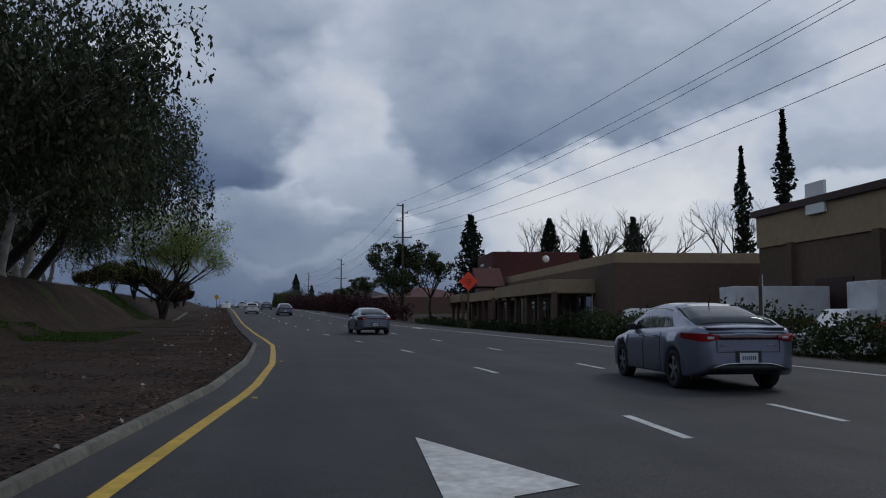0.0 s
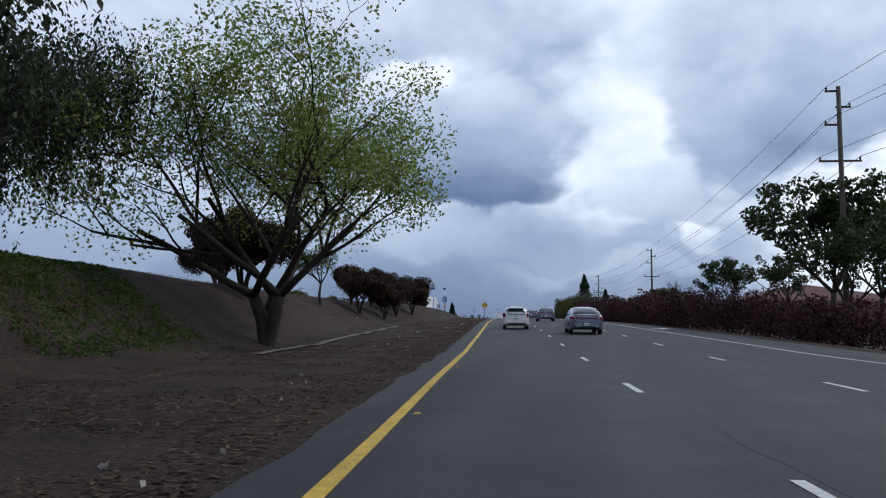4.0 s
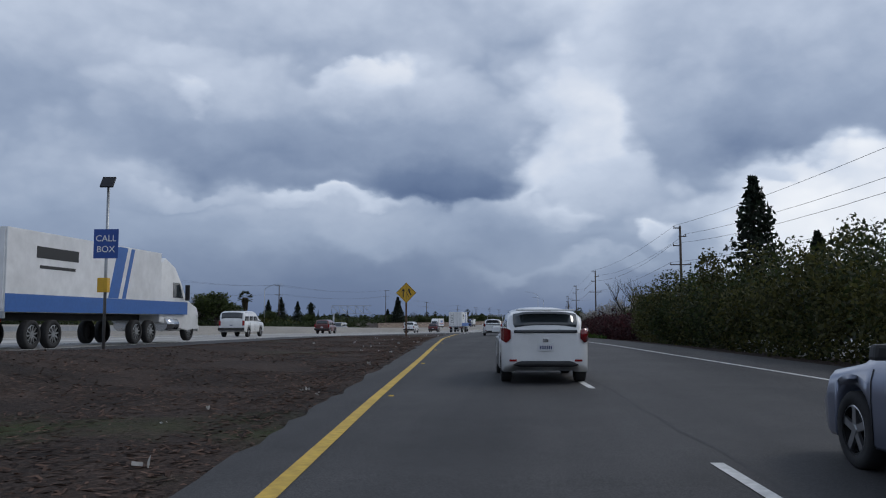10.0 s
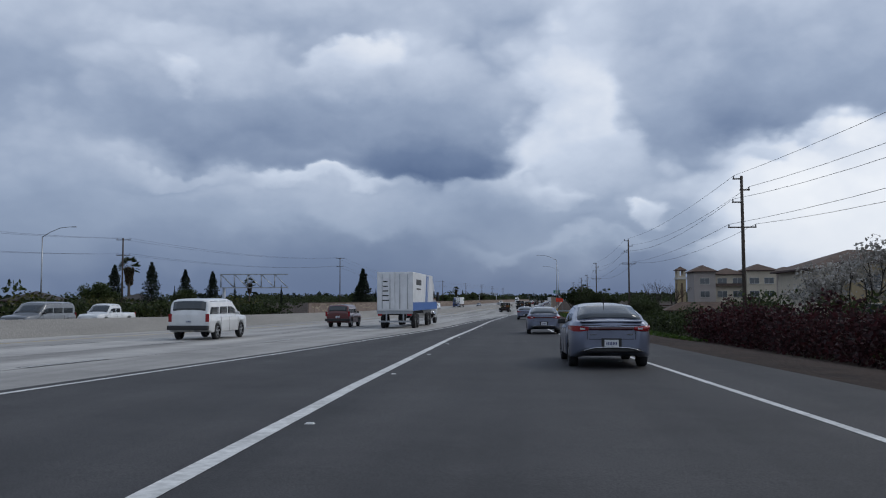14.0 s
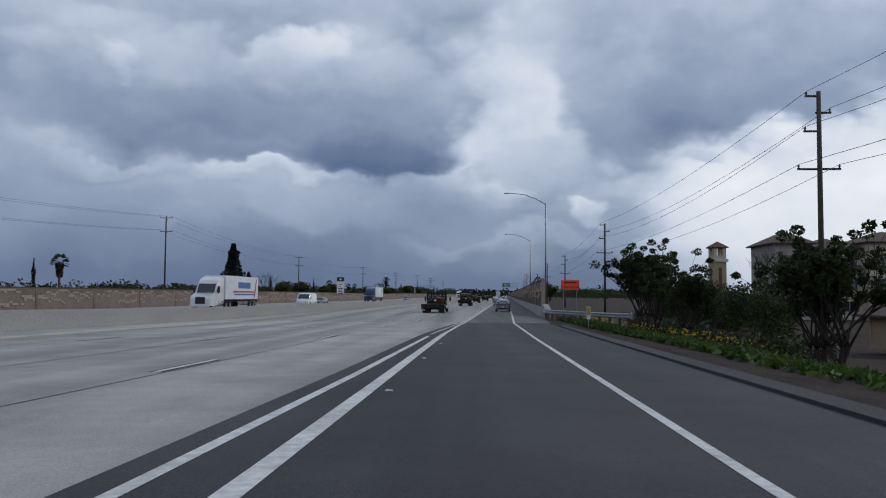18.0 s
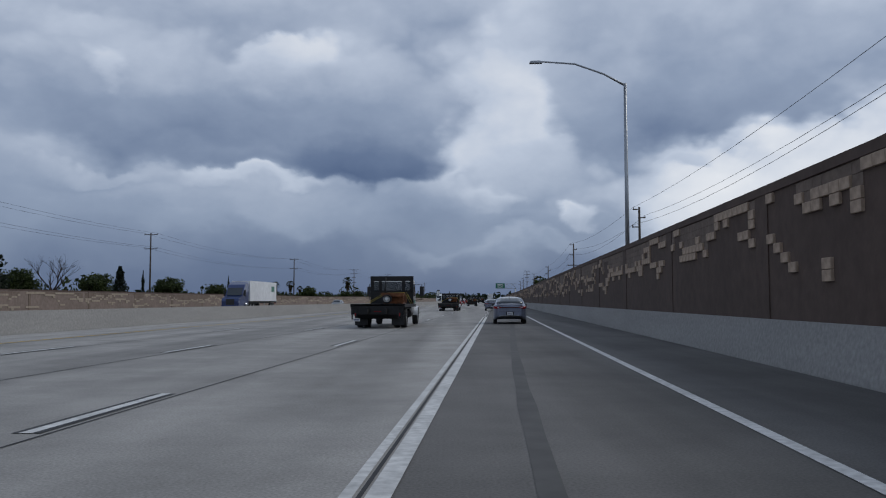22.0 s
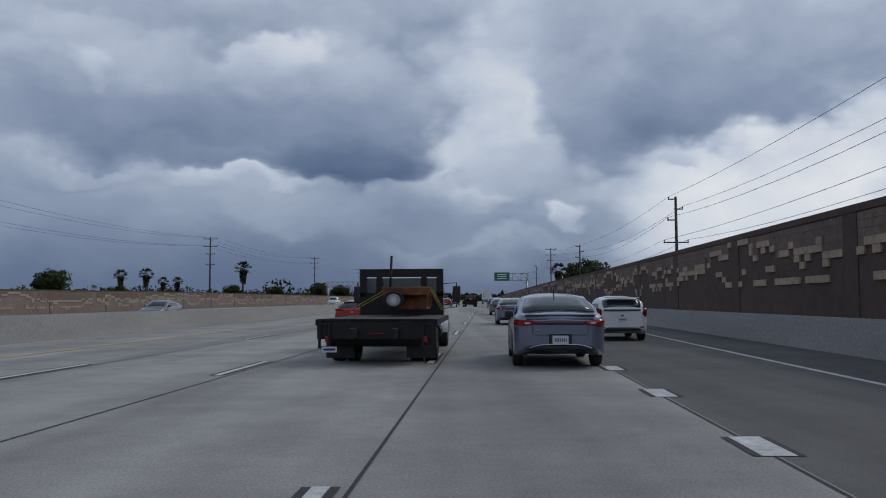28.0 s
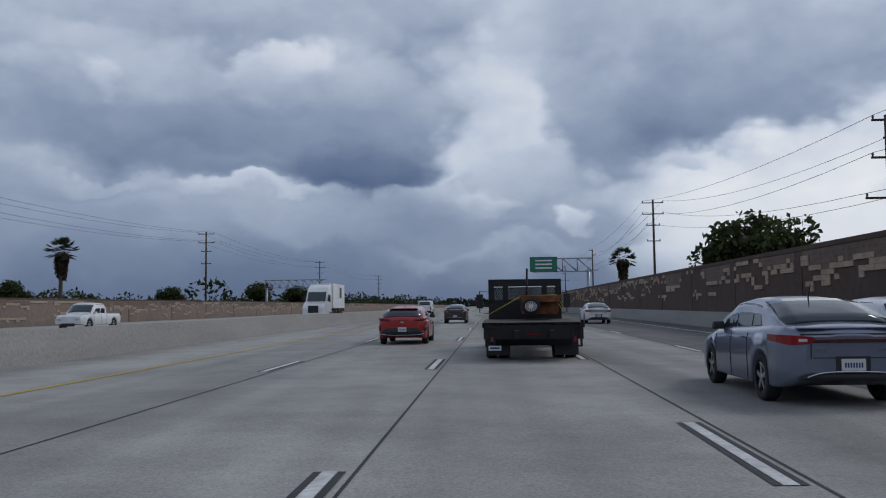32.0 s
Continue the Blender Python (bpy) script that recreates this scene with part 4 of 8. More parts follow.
def call_box():
    x, y = -15.2, -474.7
    z0 = ground_z(x, y)
    t = thing("call_box", pose(x, y, z0, 0, 0, 5), "roadside call box on a pole with a blue sign", "call box")
    c = 5.66 - z0
    bm = BM()
    add_tube(bm, (0, 0.05, -0.2), (0, 0.05, c + 1.9), 0.05, 0.045, 10)
    part("pole", bm, MAT["steel"], t)
    bm = BM()
    add_box(bm, (0, 0, c), (0.78, 0.015, 0.92))
    panel = part("panel", bm, MAT["sign_blue"], t, "blue call box sign", bevel=0.005)
    text_part("CALL", 0.28, pose(0, -0.014, c + 0.16, 90), MAT["sign_white"], panel)
    text_part("BOX", 0.28, pose(0, -0.014, c - 0.18, 90), MAT["sign_white"], panel)
    bm = BM()
    add_box(bm, (0, -0.08, c - 1.3), (0.32, 0.22, 0.45))
    part("phone_case", bm, MAT["sign_yellow"], t, "yellow phone housing", bevel=0.02)
    bm = BM()
    add_box(bm, (0, 0.0, c + 1.95), (0.42, 0.06, 0.42), rx=radians(-35))
    part("solar_panel", bm, MAT["iron"], t, "tilted solar panel", bevel=0.01)


call_box()


def orange_signs():
    z0 = ground_z(23.0, -625.5)
    t, half, c = diamond_sign("road_work_sign", 23.0, -625.5, 3.2, 1.05, MAT["sign_orange"], MAT["post_wood"], "fluorescent orange diamond road work sign on a wooden post", 0, z0)
    bm = BM()
    for dx, dz in ((-0.1, 0.12), (0.1, 0.12), (-0.16, -0.05), (0.05, -0.05), (0.18, -0.05), (0.0, -0.2)):
        add_box(bm, (dx, -0.014, c + dz), (0.13, 0.006, 0.07))
    part("lettering", bm, MAT["sign_black"], t)
    x, y = -0.15, -216.2
    t = thing("road_work_sign", pose(x, y, -0.1, 0, 0, -2), "fluorescent orange rectangular ROAD WORK sign on two posts", "road sign")
    c = 2.95
    bm = BM()
    add_box(bm, (0, 0, c), (1.5, 0.02, 0.80))
    panel = part("panel", bm, MAT["sign_orange"], t, bevel=0.006)
    text_part("ROAD WORK", 0.25, pose(0, -0.014, c - 0.2, 90), MAT["sign_black"], panel)
    bm = BM()
    add_box(bm, (0, -0.014, c + 0.2), (1.0, 0.006, 0.12))
    part("bar", bm, MAT["sign_black"], panel)
    for dx in (-0.55, 0.55):
        bm = BM()
        add_box(bm, (dx, 0.07, c / 2), (0.05, 0.05, c + 0.6))
        part("post", bm, MAT["steel"], t, bevel=0.008)


orange_signs()


def object_marker(x, y, z0):
    t = thing("object_marker", pose(x, y, z0, 0, 0, 0), "white and amber roadside delineator on a thin post", "delineator")
    bm = BM()
    add_box(bm, (0, 0.02, 0.3), (0.06, 0.03, 1.1))
    part("post", bm, MAT["steel"], t)
    bm = BM()
    add_box(bm, (0, 0, 0.95), (0.24, 0.012, 0.78))
    part("panel", bm, MAT["sign_white"], t, bevel=0.004)
    bm = BM()
    add_box(bm, (0, -0.009, 1.06), (0.2, 0.006, 0.46))
    part("reflector", bm, MAT["sign_yellow"], t, "amber reflective face")


object_marker(-1.35, -234.5, ground_z(-1.35, -234.5) - 0.02)


def guard_rail():
    t = thing("guard_rail", pose(0, 0, 0), "galvanized steel guard rail flaring away from the road", "guard rail")
    ys = span(-234, -211.5, 1.5)
    gx = lambda y: LINE12(-211) + WALL_U + 0.05 + 3.4 * soft(-214, -236, y)
    w = [(0.0, -0.16), (-0.07, -0.12), (-0.07, -0.06), (-0.01, -0.01), (-0.01, 0.01), (-0.07, 0.06), (-0.07, 0.12), (0.0, 0.16), (0.012, 0.16), (0.012, -0.16)]
    rail = extrude_along("rail", ys, gx, lambda y: ramp_z(y) + 0.62, w, MAT["steel"], t)
    for y in span(-233, -213, 1.9):
        bm = BM()
        add_box(bm, (gx(y) + 0.14, y, ramp_z(y) + 0.25), (0.16, 0.18, 1.1))
        part("post", bm, MAT["post_wood"], t)
    bm = BM()
    add_box(bm, (gx(-234), -234.3, ramp_z(-234) + 0.62), (0.12, 0.7, 0.45))
    part("end_terminal", bm, MAT["steel"], t, bevel=0.05)
    # rail beside the freeway, upstream of the merge
    t = thing("guard_rail", pose(0, 0, 0), "galvanized steel guard rail along the freeway median", "guard rail")
    ys = span(-505, -432, 3.0)
    gx = lambda y: fx(y) - 15.6
    for dz in (0.0,):
        extrude_along("rail", ys, gx, lambda y: freeway_z(y) + 0.6, w, MAT["steel"], t)
    for y in span(-504, -433, 3.8):
        bm = BM()
        add_box(bm, (gx(y) - 0.14, y, freeway_z(y) + 0.3), (0.14, 0.16, 1.0))
        part("post", bm, MAT["post_wood"], t)


guard_rail()


def carpool_sign(x, y, zc):
    z0 = freeway_z(y) + 0.88
    t = thing("carpool_lane_sign", pose(x, y, z0, 0, 0, ROAD_YAW), "white carpool lane sign with a black top on the median barrier", "road sign")
    c = zc - z0
    bm = BM()
    add_box(bm, (0, 0.06, (c - 0.2) / 2), (0.08, 0.08, c + 1.2))
    part("post", bm, MAT["steel"], t)
    bm = BM()
    add_box(bm, (0, 0, c - 0.2), (0.92, 0.015, 1.5))
    panel = part("panel", bm, MAT["sign_white"], t, bevel=0.004)
    bm = BM()
    add_box(bm, (0, -0.004, c + 0.82), (0.92, 0.018, 0.52))
    top = part("top_panel", bm, MAT["sign_black"], t, "black panel with a white diamond", bevel=0.004)
    bm = BM()
    add_box(bm, (0, -0.018, c + 0.82), (0.2, 0.008, 0.2), ry=radians(45))
    part("symbol", bm, MAT["sign_white"], top)
    bm = BM()
    for k, (w_, dz) in enumerate(((0.4, 0.35), (0.12, 0.12), (0.6, -0.12), (0.5, -0.32), (0.65, -0.52), (0.6, -0.72))):
        add_box(bm, (0, -0.012, c - 0.2 + dz), (w_, 0.008, 0.09))
    part("bars", bm, MAT["sign_black"], panel)


carpool_sign(-11.15, 124.6, 4.0)
carpool_sign(fx(-181) + MEDIAN_U - 0.3, -181.0, 3.0)


def gantry(x0, x1, y, z_top, deep, yaw, label, posts, panels=()):
    t = thing("sign_gantry", pose(x0, y, 0, 0, 0, yaw), label, "sign gantry")
    n = x1 - x0
    for dz in (0, -deep):
        for dy in (-0.5, 0.5):
            bm = BM()
            add_box(bm, (n / 2, dy, z_top + dz), (n, 0.14, 0.16))
            part("chord", bm, MAT["steel"], t)
    k = max(4, round(n / (deep * 1.05)))
    for i in range(k):
        a, b = n * i / k, n * (i + 1) / k
        for dy in (-0.5, 0.5):
            bm = BM()
            add_tube(bm, (a, dy, z_top), (a, dy, z_top - deep), 0.06, 0.06, 6)
            add_tube(bm, (a, dy, z_top), (b, dy, z_top - deep), 0.06, 0.06, 6)
            part("brace", bm, MAT["steel"], t)
    for p in posts:
        bm = BM()
        add_tube(bm, (p, 0, -1.0), (p, 0, z_top - deep), 0.32, 0.28, 12)
        part("post", bm, MAT["steel"], t)
    for a, b, low, high, mat in panels:
        bm = BM()
        add_box(bm, ((a + b) / 2, -0.62, (low + high) / 2), (b - a, 0.06, high - low))
        panel = part("panel", bm, MAT[mat], t, bevel=0.01)
        bm = BM()
        for j in range(3):
            add_box(bm, ((a + b) / 2, -0.66, low + (high - low) * (0.25 + 0.25 * j)), ((b - a) * 0.6, 0.008, (high - low) * 0.1))
        part("bars", bm, MAT["sign_white"], panel)


gantry(-64.2, -51.8, -243.0, 7.9, 2.5, 12, "grey steel truss gantry seen from behind", (0.6,))
gantry(16.6, 26.9, 262.0, 9.9, 2.3, -3, "grey steel truss gantry with a green panel", (9.6,), ((-0.6, 4.2, 7.6, 10.2, "sign_green"),))
gantry(-46.0, -30.0, 330.0, 9.0, 2.0, -3, "grey steel truss gantry over the far lanes", (0.5, 15.5))


# ---- vehicles ----
def paint(name, color, metal=0.0, rough=0.3):
    def build(nt, b):
        dirt = ramp_of(nt, nz(nt, 1.3, 5, 0.6), ((0.35, tuple(c * 0.82 for c in color)), (0.65, color)))
        flake = ramp_of(nt, nz(nt, 160, 2), ((0.3, (0.9,) * 3), (0.7, (1.08,) * 3)))
        nt.links.new(blend(nt, 1.0, dirt, flake, "MULTIPLY"), b.inputs["Base Color"])
        b.inputs["Coat Weight"].default_value, b.inputs["Coat Roughness"].default_value = 0.7, 0.06
    return material(name, build, rough, metal, 0.5)


MAT.update({
    "silver_blue": paint("grey_blue_metallic_paint", (0.205, 0.228, 0.305), 0.55, 0.30),
    "car_white": paint("white_car_paint", (0.74, 0.75, 0.75), 0.0, 0.32),
    "car_red": paint("bright_red_car_paint", (0.36, 0.006, 0.005), 0.0, 0.3),
    "car_maroon": paint("dark_red_car_paint", (0.10, 0.012, 0.012), 0.0, 0.35),
    "car_dark": paint("near_black_car_paint", (0.025, 0.027, 0.03), 0.2, 0.3),
    "car_grey": paint("mid_grey_car_paint", (0.18, 0.19, 0.20), 0.4, 0.34),
    "truck_blue": paint("deep_blue_truck_paint", (0.015, 0.035, 0.13), 0.1, 0.35),
    "stripe_blue": plain("blue_stripe_vinyl", (0.03, 0.12, 0.38), 0.45, var=0.08),
    "stripe_red": plain("red_stripe_vinyl", (0.42, 0.03, 0.04), 0.45, var=0.08),
    "trailer_white": plain("white_trailer_panels", (0.70, 0.71, 0.72), 0.45, var=0.10, scale=2.0),
    "glass": plain("tinted_window_glass", (0.030, 0.038, 0.044), 0.04, 0.0, var=0.1, spec=0.8),
    "tyre": plain("tyre_rubber", (0.018, 0.018, 0.019), 0.85, var=0.2, scale=20),
    "alloy": plain("alloy_wheel", (0.42, 0.43, 0.44), 0.3, 0.9, var=0.08),
    "black_trim": plain("black_plastic_trim", (0.016, 0.016, 0.017), 0.55, var=0.1),
    "lamp_deep": plain("deep_red_lens", (0.150, 0.006, 0.009), 0.10, var=0.1, spec=0.7),
    "lamp_smoked": plain("smoked_red_lens", (0.050, 0.006, 0.009), 0.12, var=0.1, spec=0.7),
    "lamp_red": plain("red_tail_lamp_lens", (0.26, 0.008, 0.012), 0.12, var=0.1, spec=0.7),
    "lamp_clear": plain("clear_lamp_lens", (0.55, 0.56, 0.58), 0.12, var=0.1, spec=0.7),
    "lamp_amber": plain("amber_lens", (0.6, 0.2, 0.02), 0.2),
    "plate": plain("licence_plate_white", (0.62, 0.63, 0.64), 0.5, var=0.05),
    "plate_ink": plain("licence_plate_ink", (0.03, 0.045, 0.14), 0.5),
    "chrome": plain("chrome", (0.55, 0.56, 0.58), 0.12, 1.0, var=0.04),
    "rust": plain("rusty_steel", (0.17, 0.065, 0.026), 0.9, var=0.45, scale=5, relief=0.4),
    "bed_black": plain("worn_black_steel", (0.011, 0.011, 0.012), 0.62, 0.2, var=0.35, scale=4),
    "bed_wood": plain("dusty_truck_deck", (0.075, 0.065, 0.055), 0.9, var=0.3, scale=6),
    "strap": plain("yellow_ratchet_strap", (0.55, 0.42, 0.06), 0.8),
})


def wheel(parent, x, y, r, width, mat_rim, side, spokes=5, ey=1.0):
    """Tyre with a spoked rim; side is +1 on the right."""
    bm = BM()
    prof = [(-width / 2, r * 0.66), (-width / 2, r * 0.93), (-width * 0.38, r), (width * 0.38, r), (width / 2, r * 0.93), (width / 2, r * 0.66)]
    n, rings = 28, []
    for i in range(n):
        a = 2 * math.pi * i / n
        rings.append([bm.verts.new((x + px, y + math.cos(a) * pr * ey, r + math.sin(a) * pr)) for px, pr in prof])
    for i in range(n):
        a, b = rings[i], rings[(i + 1) % n]
        for k in range(len(prof) - 1):
            bm.faces.new((a[k], a[k + 1], b[k + 1], b[k])).smooth = True
        bm.faces.new((a[-1], a[0], b[0], b[-1]))
    w = part("wheel", bm, MAT["tyre"], parent)
    bm = BM()
    fx_ = x + side * width * 0.42
    add_tube(bm, (fx_ - side * 0.10, y, r), (fx_ - side * 0.06, y, r), r * 0.66, r * 0.66, 24)
    part("rim_well", bm, MAT["black_trim"], w)
    bm = BM()
    for i in range(24):
        a0, a1 = 2 * math.pi * i / 24, 2 * math.pi * (i + 1) / 24
        v = [bm.verts.new((fx_ + side * o, y + math.cos(a) * q * ey, r + math.sin(a) * q)) for a, q, o in
             ((a0, r * 0.67, 0.0), (a1, r * 0.67, 0.0), (a1, r * 0.60, 0.012), (a0, r * 0.60, 0.012))]
        bm.faces.new(v)
    for i in range(spokes):
        a = 2 * math.pi * (i + 0.25) / spokes
        add_box(bm, (fx_ - side * 0.01, y + math.cos(a) * r * 0.36 * ey, r + math.sin(a) * r * 0.36), (0.03, r * 0.56, r * (0.20 if spokes < 7 else 0.10)), rx=a)
    add_tube(bm, (fx_ - side * 0.03, y, r), (fx_ + side * 0.012, y, r), r * 0.16, r * 0.13, 12)
    part("rim", bm, mat_rim, w)
    return w


def car_body(spec):
    """Loft of a car body from half sections along y. Front is +y. Returns a bmesh, and functions of the surface."""
    L, W, H = spec["length"], spec["width"], spec["height"]
    hw = W / 2
    deck = lambda y: float(np.interp(y, *zip(*spec["deck"])))
    roof = lambda y: float(np.interp(y, *zip(*spec["roof"])))
    plan = lambda y: float(np.interp(y, *zip(*spec["plan"]))) * hw
    roofw = lambda y: float(np.interp(y, *zip(*spec["roofw"]))) * hw
    low = lambda y: float(np.interp(y, *zip(*spec["low"])))
    wr, axles = spec["wheel"], spec["axles"]
    ys = set(np.linspace(-L / 2, L / 2, 41).round(3).tolist())
    for a in axles:
        ys |= set(np.linspace(a - wr * 1.16, a + wr * 1.16, 13).round(3).tolist())
    for t in ("deck", "roof"):
        ys |= {round(p[0], 3) for p in spec[t]}
    ys = sorted(y for y in ys if -L / 2 <= y <= L / 2)

    def section(y):
        w, s, b = plan(y), deck(y), low(y)
        r = max(roof(y), s + 0.015)
        arch = b
        for a in axles:
            if abs(y - a) < wr * 1.16:
                arch = max(arch, wr + math.sqrt(max(0.0, (wr * 1.16) ** 2 - (y - a) ** 2)))
        arch = min(arch, s - 0.12)
        k = min(1.0, (r - s) / 0.25)
        rw = roofw(y) * k + (w - 0.16) * (1 - k)
        mid = arch + (s - arch) * 0.55
        return [(0, b + 0.02), (w - 0.26, b + 0.02), (w - 0.26, arch), (w - 0.035, arch), (w - 0.012, arch + 0.035), (w, mid), (w - 0.008, s - 0.16), (w - 0.035, s - 0.06), (w - 0.085, s),
                (w - 0.105 - 0.02 * k, s + 0.02 * k + 0.004), (rw + 0.10 * k, r - (r - s) * 0.28 * k - 0.003), (rw + 0.02 * k, r - 0.05 * k), (rw - 0.16, r), (rw * 0.45, r + 0.022), (0, r + 0.03)]

    bm = BM()
    prev = None
    for y in ys:
        half = section(y)
        ring = [bm.verts.new((x, y, z)) for x, z in half] + [bm.verts.new((-x, y, z)) for x, z in half[-2:0:-1]]
        if prev:
            for i in range(len(ring)):
                j = (i + 1) % len(ring)
                bm.faces.new((prev[i], prev[j], ring[j], ring[i])).smooth = True
        else:
            bm.faces.new(ring)
        prev = ring
    bm.faces.new(prev[::-1])
    return bm, section, deck, roof, plan


def panel_on(section_pts, bm, lift):
    """A grid face set from rows of points, lifted along its normals; a thin closed pane."""
    rows = [[Vector(p) for p in row] for row in section_pts]
    nr, nc = len(rows), len(rows[0])
    top, low = [], []
    for r in range(nr):
        tr, lr = [], []
        for c in range(nc):
            du = rows[r][min(c + 1, nc - 1)] - rows[r][max(c - 1, 0)]
            dv = rows[min(r + 1, nr - 1)][c] - rows[max(r - 1, 0)][c]
            n = du.cross(dv).normalized()
            tr.append(bm.verts.new(rows[r][c] + n * lift)), lr.append(bm.verts.new(rows[r][c] - n * lift))
        top.append(tr), low.append(lr)
    for r in range(nr - 1):
        for c in range(nc - 1):
            bm.faces.new((top[r][c], top[r][c + 1], top[r + 1][c + 1], top[r + 1][c])).smooth = True
            bm.faces.new((low[r][c], low[r + 1][c], low[r + 1][c + 1], low[r][c + 1]))
    edge = [(0, c) for c in range(nc)] + [(r, nc - 1) for r in range(1, nr)] + [(nr - 1, c) for c in range(nc - 2, -1, -1)] + [(r, 0) for r in range(nr - 2, 0, -1)]
    for (r0, c0), (r1, c1) in zip(edge, edge[1:] + edge[:1]):
        bm.faces.new((top[r0][c0], low[r0][c0], low[r1][c1], top[r1][c1]))
    return bm


def rear_panel(t, spec, plan, name, stations, mat, label="", both=False, lift=0.012):
    """A thin pane wrapped round a car's tail; stations of x, low z and high z. `both` mirrors it."""
    ys = np.linspace(-spec["length"] / 2, -spec["length"] / 2 + 0.7, 60)
    ps = np.maximum.accumulate([plan(y) for y in ys]) + np.arange(60) * 1e-6
    sx, lo, hi = zip(*stations)
    for side in ((1, -1) if both else (1,)):
        rows = []
        for f in (0.0, 0.5, 1.0):
            row = []
            for x in np.linspace(sx[0], sx[-1], 15):
                z = np.interp(x, sx, lo) * (1 - f) + np.interp(x, sx, hi) * f
                row.append((side * x, float(np.interp(abs(x), ps, ys)) - 0.004, float(z)))
            rows.append(row)
        part(name, panel_on(rows, BM(), lift), MAT[mat], t, label)


def plate_part(t, y, z, facing=-1):
    bm = BM()
    add_box(bm, (0, y, z), (0.31, 0.012, 0.155))
    p = part("licence_plate", bm, MAT["plate"], t, "white licence plate", bevel=0.003)
    bm = BM()
    for k in range(7):
        add_box(bm, (-0.105 + 0.035 * k, y + facing * 0.008, z - 0.005), (0.02, 0.004, 0.065))
    part("bars", bm, MAT["plate_ink"], p)


def car(spec, m, label, group=""):
    t = thing(spec["name"], m, label, spec.get("category", "car"), group)
    body_mat = MAT[spec["paint"]]
    bm, section, deck, roof, plan = car_body(spec)
    L, hw = spec["length"], spec["width"] / 2
    body = part("body", bm, body_mat, t)
    # side windows
    for y0, y1, slope0, slope1 in spec["side_glass"]:
        for sx in (1, -1):
            rows = []
            for k, f in enumerate((0.05, 0.45, 0.92)):
                row = []
                for j in range(5):
                    a0, a1 = y0 + slope0 * f, y1 + slope1 * f
                    y = a0 + (a1 - a0) * j / 4
                    s = section(y)
                    p9, p10, p11 = s[9], s[10], s[11]
                    if f < 0.7:
                        q = f / 0.7
                        x, z = p9[0] + (p10[0] - p9[0]) * q, p9[1] + (p10[1] - p9[1]) * q
                    else:
                        q = (f - 0.7) / 0.3
                        x, z = p10[0] + (p11[0] - p10[0]) * q, p10[1] + (p11[1] - p10[1]) * q
                    row.append((sx * x, y, z))
                rows.append(row)
            bm = BM()
            panel_on(rows, bm, 0.008)
            part("side_window", bm, MAT["glass"], t, "dark side window")
    # front and rear glass
    for name, (ya, yb), inset in (("rear_window", spec["rear_glass"], spec.get("rear_inset", 0.06)), ("windshield", spec["front_glass"], 0.06)):
        rows = []
        for k in range(5):
            y = ya + (yb - ya) * k / 4
            s = section(y)
            wide = s[11][0] - inset
            rows.append([(wide * f, y, (s[14][1] if abs(f) < 0.5 else s[13][1] if abs(f) < 0.8 else s[12][1] - 0.015) + 0.004) for f in (-1, -0.66, -0.33, 0, 0.33, 0.66, 1)])
        bm = BM()
        panel_on(rows, bm, 0.010)
        part(name, bm, MAT["glass"], t, "dark curved " + name.replace("_", " "))
    # wheels
    for a in spec["axles"]:
        for sx in (1, -1):
            wheel(t, sx * (hw - 0.125), a, spec["wheel"], 0.205, MAT[spec.get("rim", "alloy")], sx, spec.get("spokes", 5))
    yb = -L / 2
    for sx in (1, -1):
        bm = BM()
        mz, my = spec["mirror"]
        add_box(bm, (sx * (hw - 0.01), my, mz), (0.22, 0.12, 0.13), taper=0.8)
        part("mirror", bm, MAT["black_trim"] if spec["paint"] != "car_white" else body_mat, t, bevel=0.03)
    for name, c, size, mat, lab, bev in spec["rear"]:
        for sx in ((1, -1) if c[0] else (1,)):
            bm = BM()
            add_box(bm, (sx * c[0], yb + c[1], c[2]), size, rz=-sx * (c[3] if len(c) > 3 else 0.0))
            part(name, bm, MAT[mat], t, lab, bevel=bev)
    for q in spec.get("panels", ()):
        rear_panel(t, spec, plan, *q)
    if spec.get("trim_arc"):
        half, z0, z1 = spec["trim_arc"]
        pts = [(half * f, yb - 0.03, z0 + (z1 - z0) * (1 - f ** 4)) for f in np.linspace(-1, 1, 17)]
        part("trim_strip", add_path(BM(), pts, 0.012, 5), MAT["chrome"], t, "thin bright trim strip")
    plate_part(t, yb + spec.get("plate_y", -0.012), spec["plate_z"])
    # front lamps and grille, seen on the cars that come the other way
    yf = L / 2
    for sx in (1, -1):
        bm = BM()
        add_box(bm, (sx * (plan(yf) - 0.22), yf - 0.02, deck(yf) - 0.12), (0.36, 0.10, 0.12), rz=-sx * 0.25)
        part("headlight", bm, MAT["lamp_clear"], t, "clear headlight", bevel=0.02)
    bm = BM()
    add_box(bm, (0, yf + 0.0, 0.42), (0.9, 0.04, 0.2))
    part("grille", bm, MAT["black_trim"], t, bevel=0.02)
    bm = BM()
    add_box(bm, (0, 0, spec["low"][0][1] + 0.02), (spec["width"] * 0.7, L * 0.82, 0.16))
    part("underbody", bm, MAT["black_trim"], t)
    if spec.get("antenna"):
        bm = BM()
        add_tube(bm, (0, spec["antenna"], roof(spec["antenna"]) + 0.01), (0, spec["antenna"] - 0.12, roof(spec["antenna"]) + 0.24), 0.012, 0.006, 6)
        part("antenna", bm, MAT["black_trim"], t)
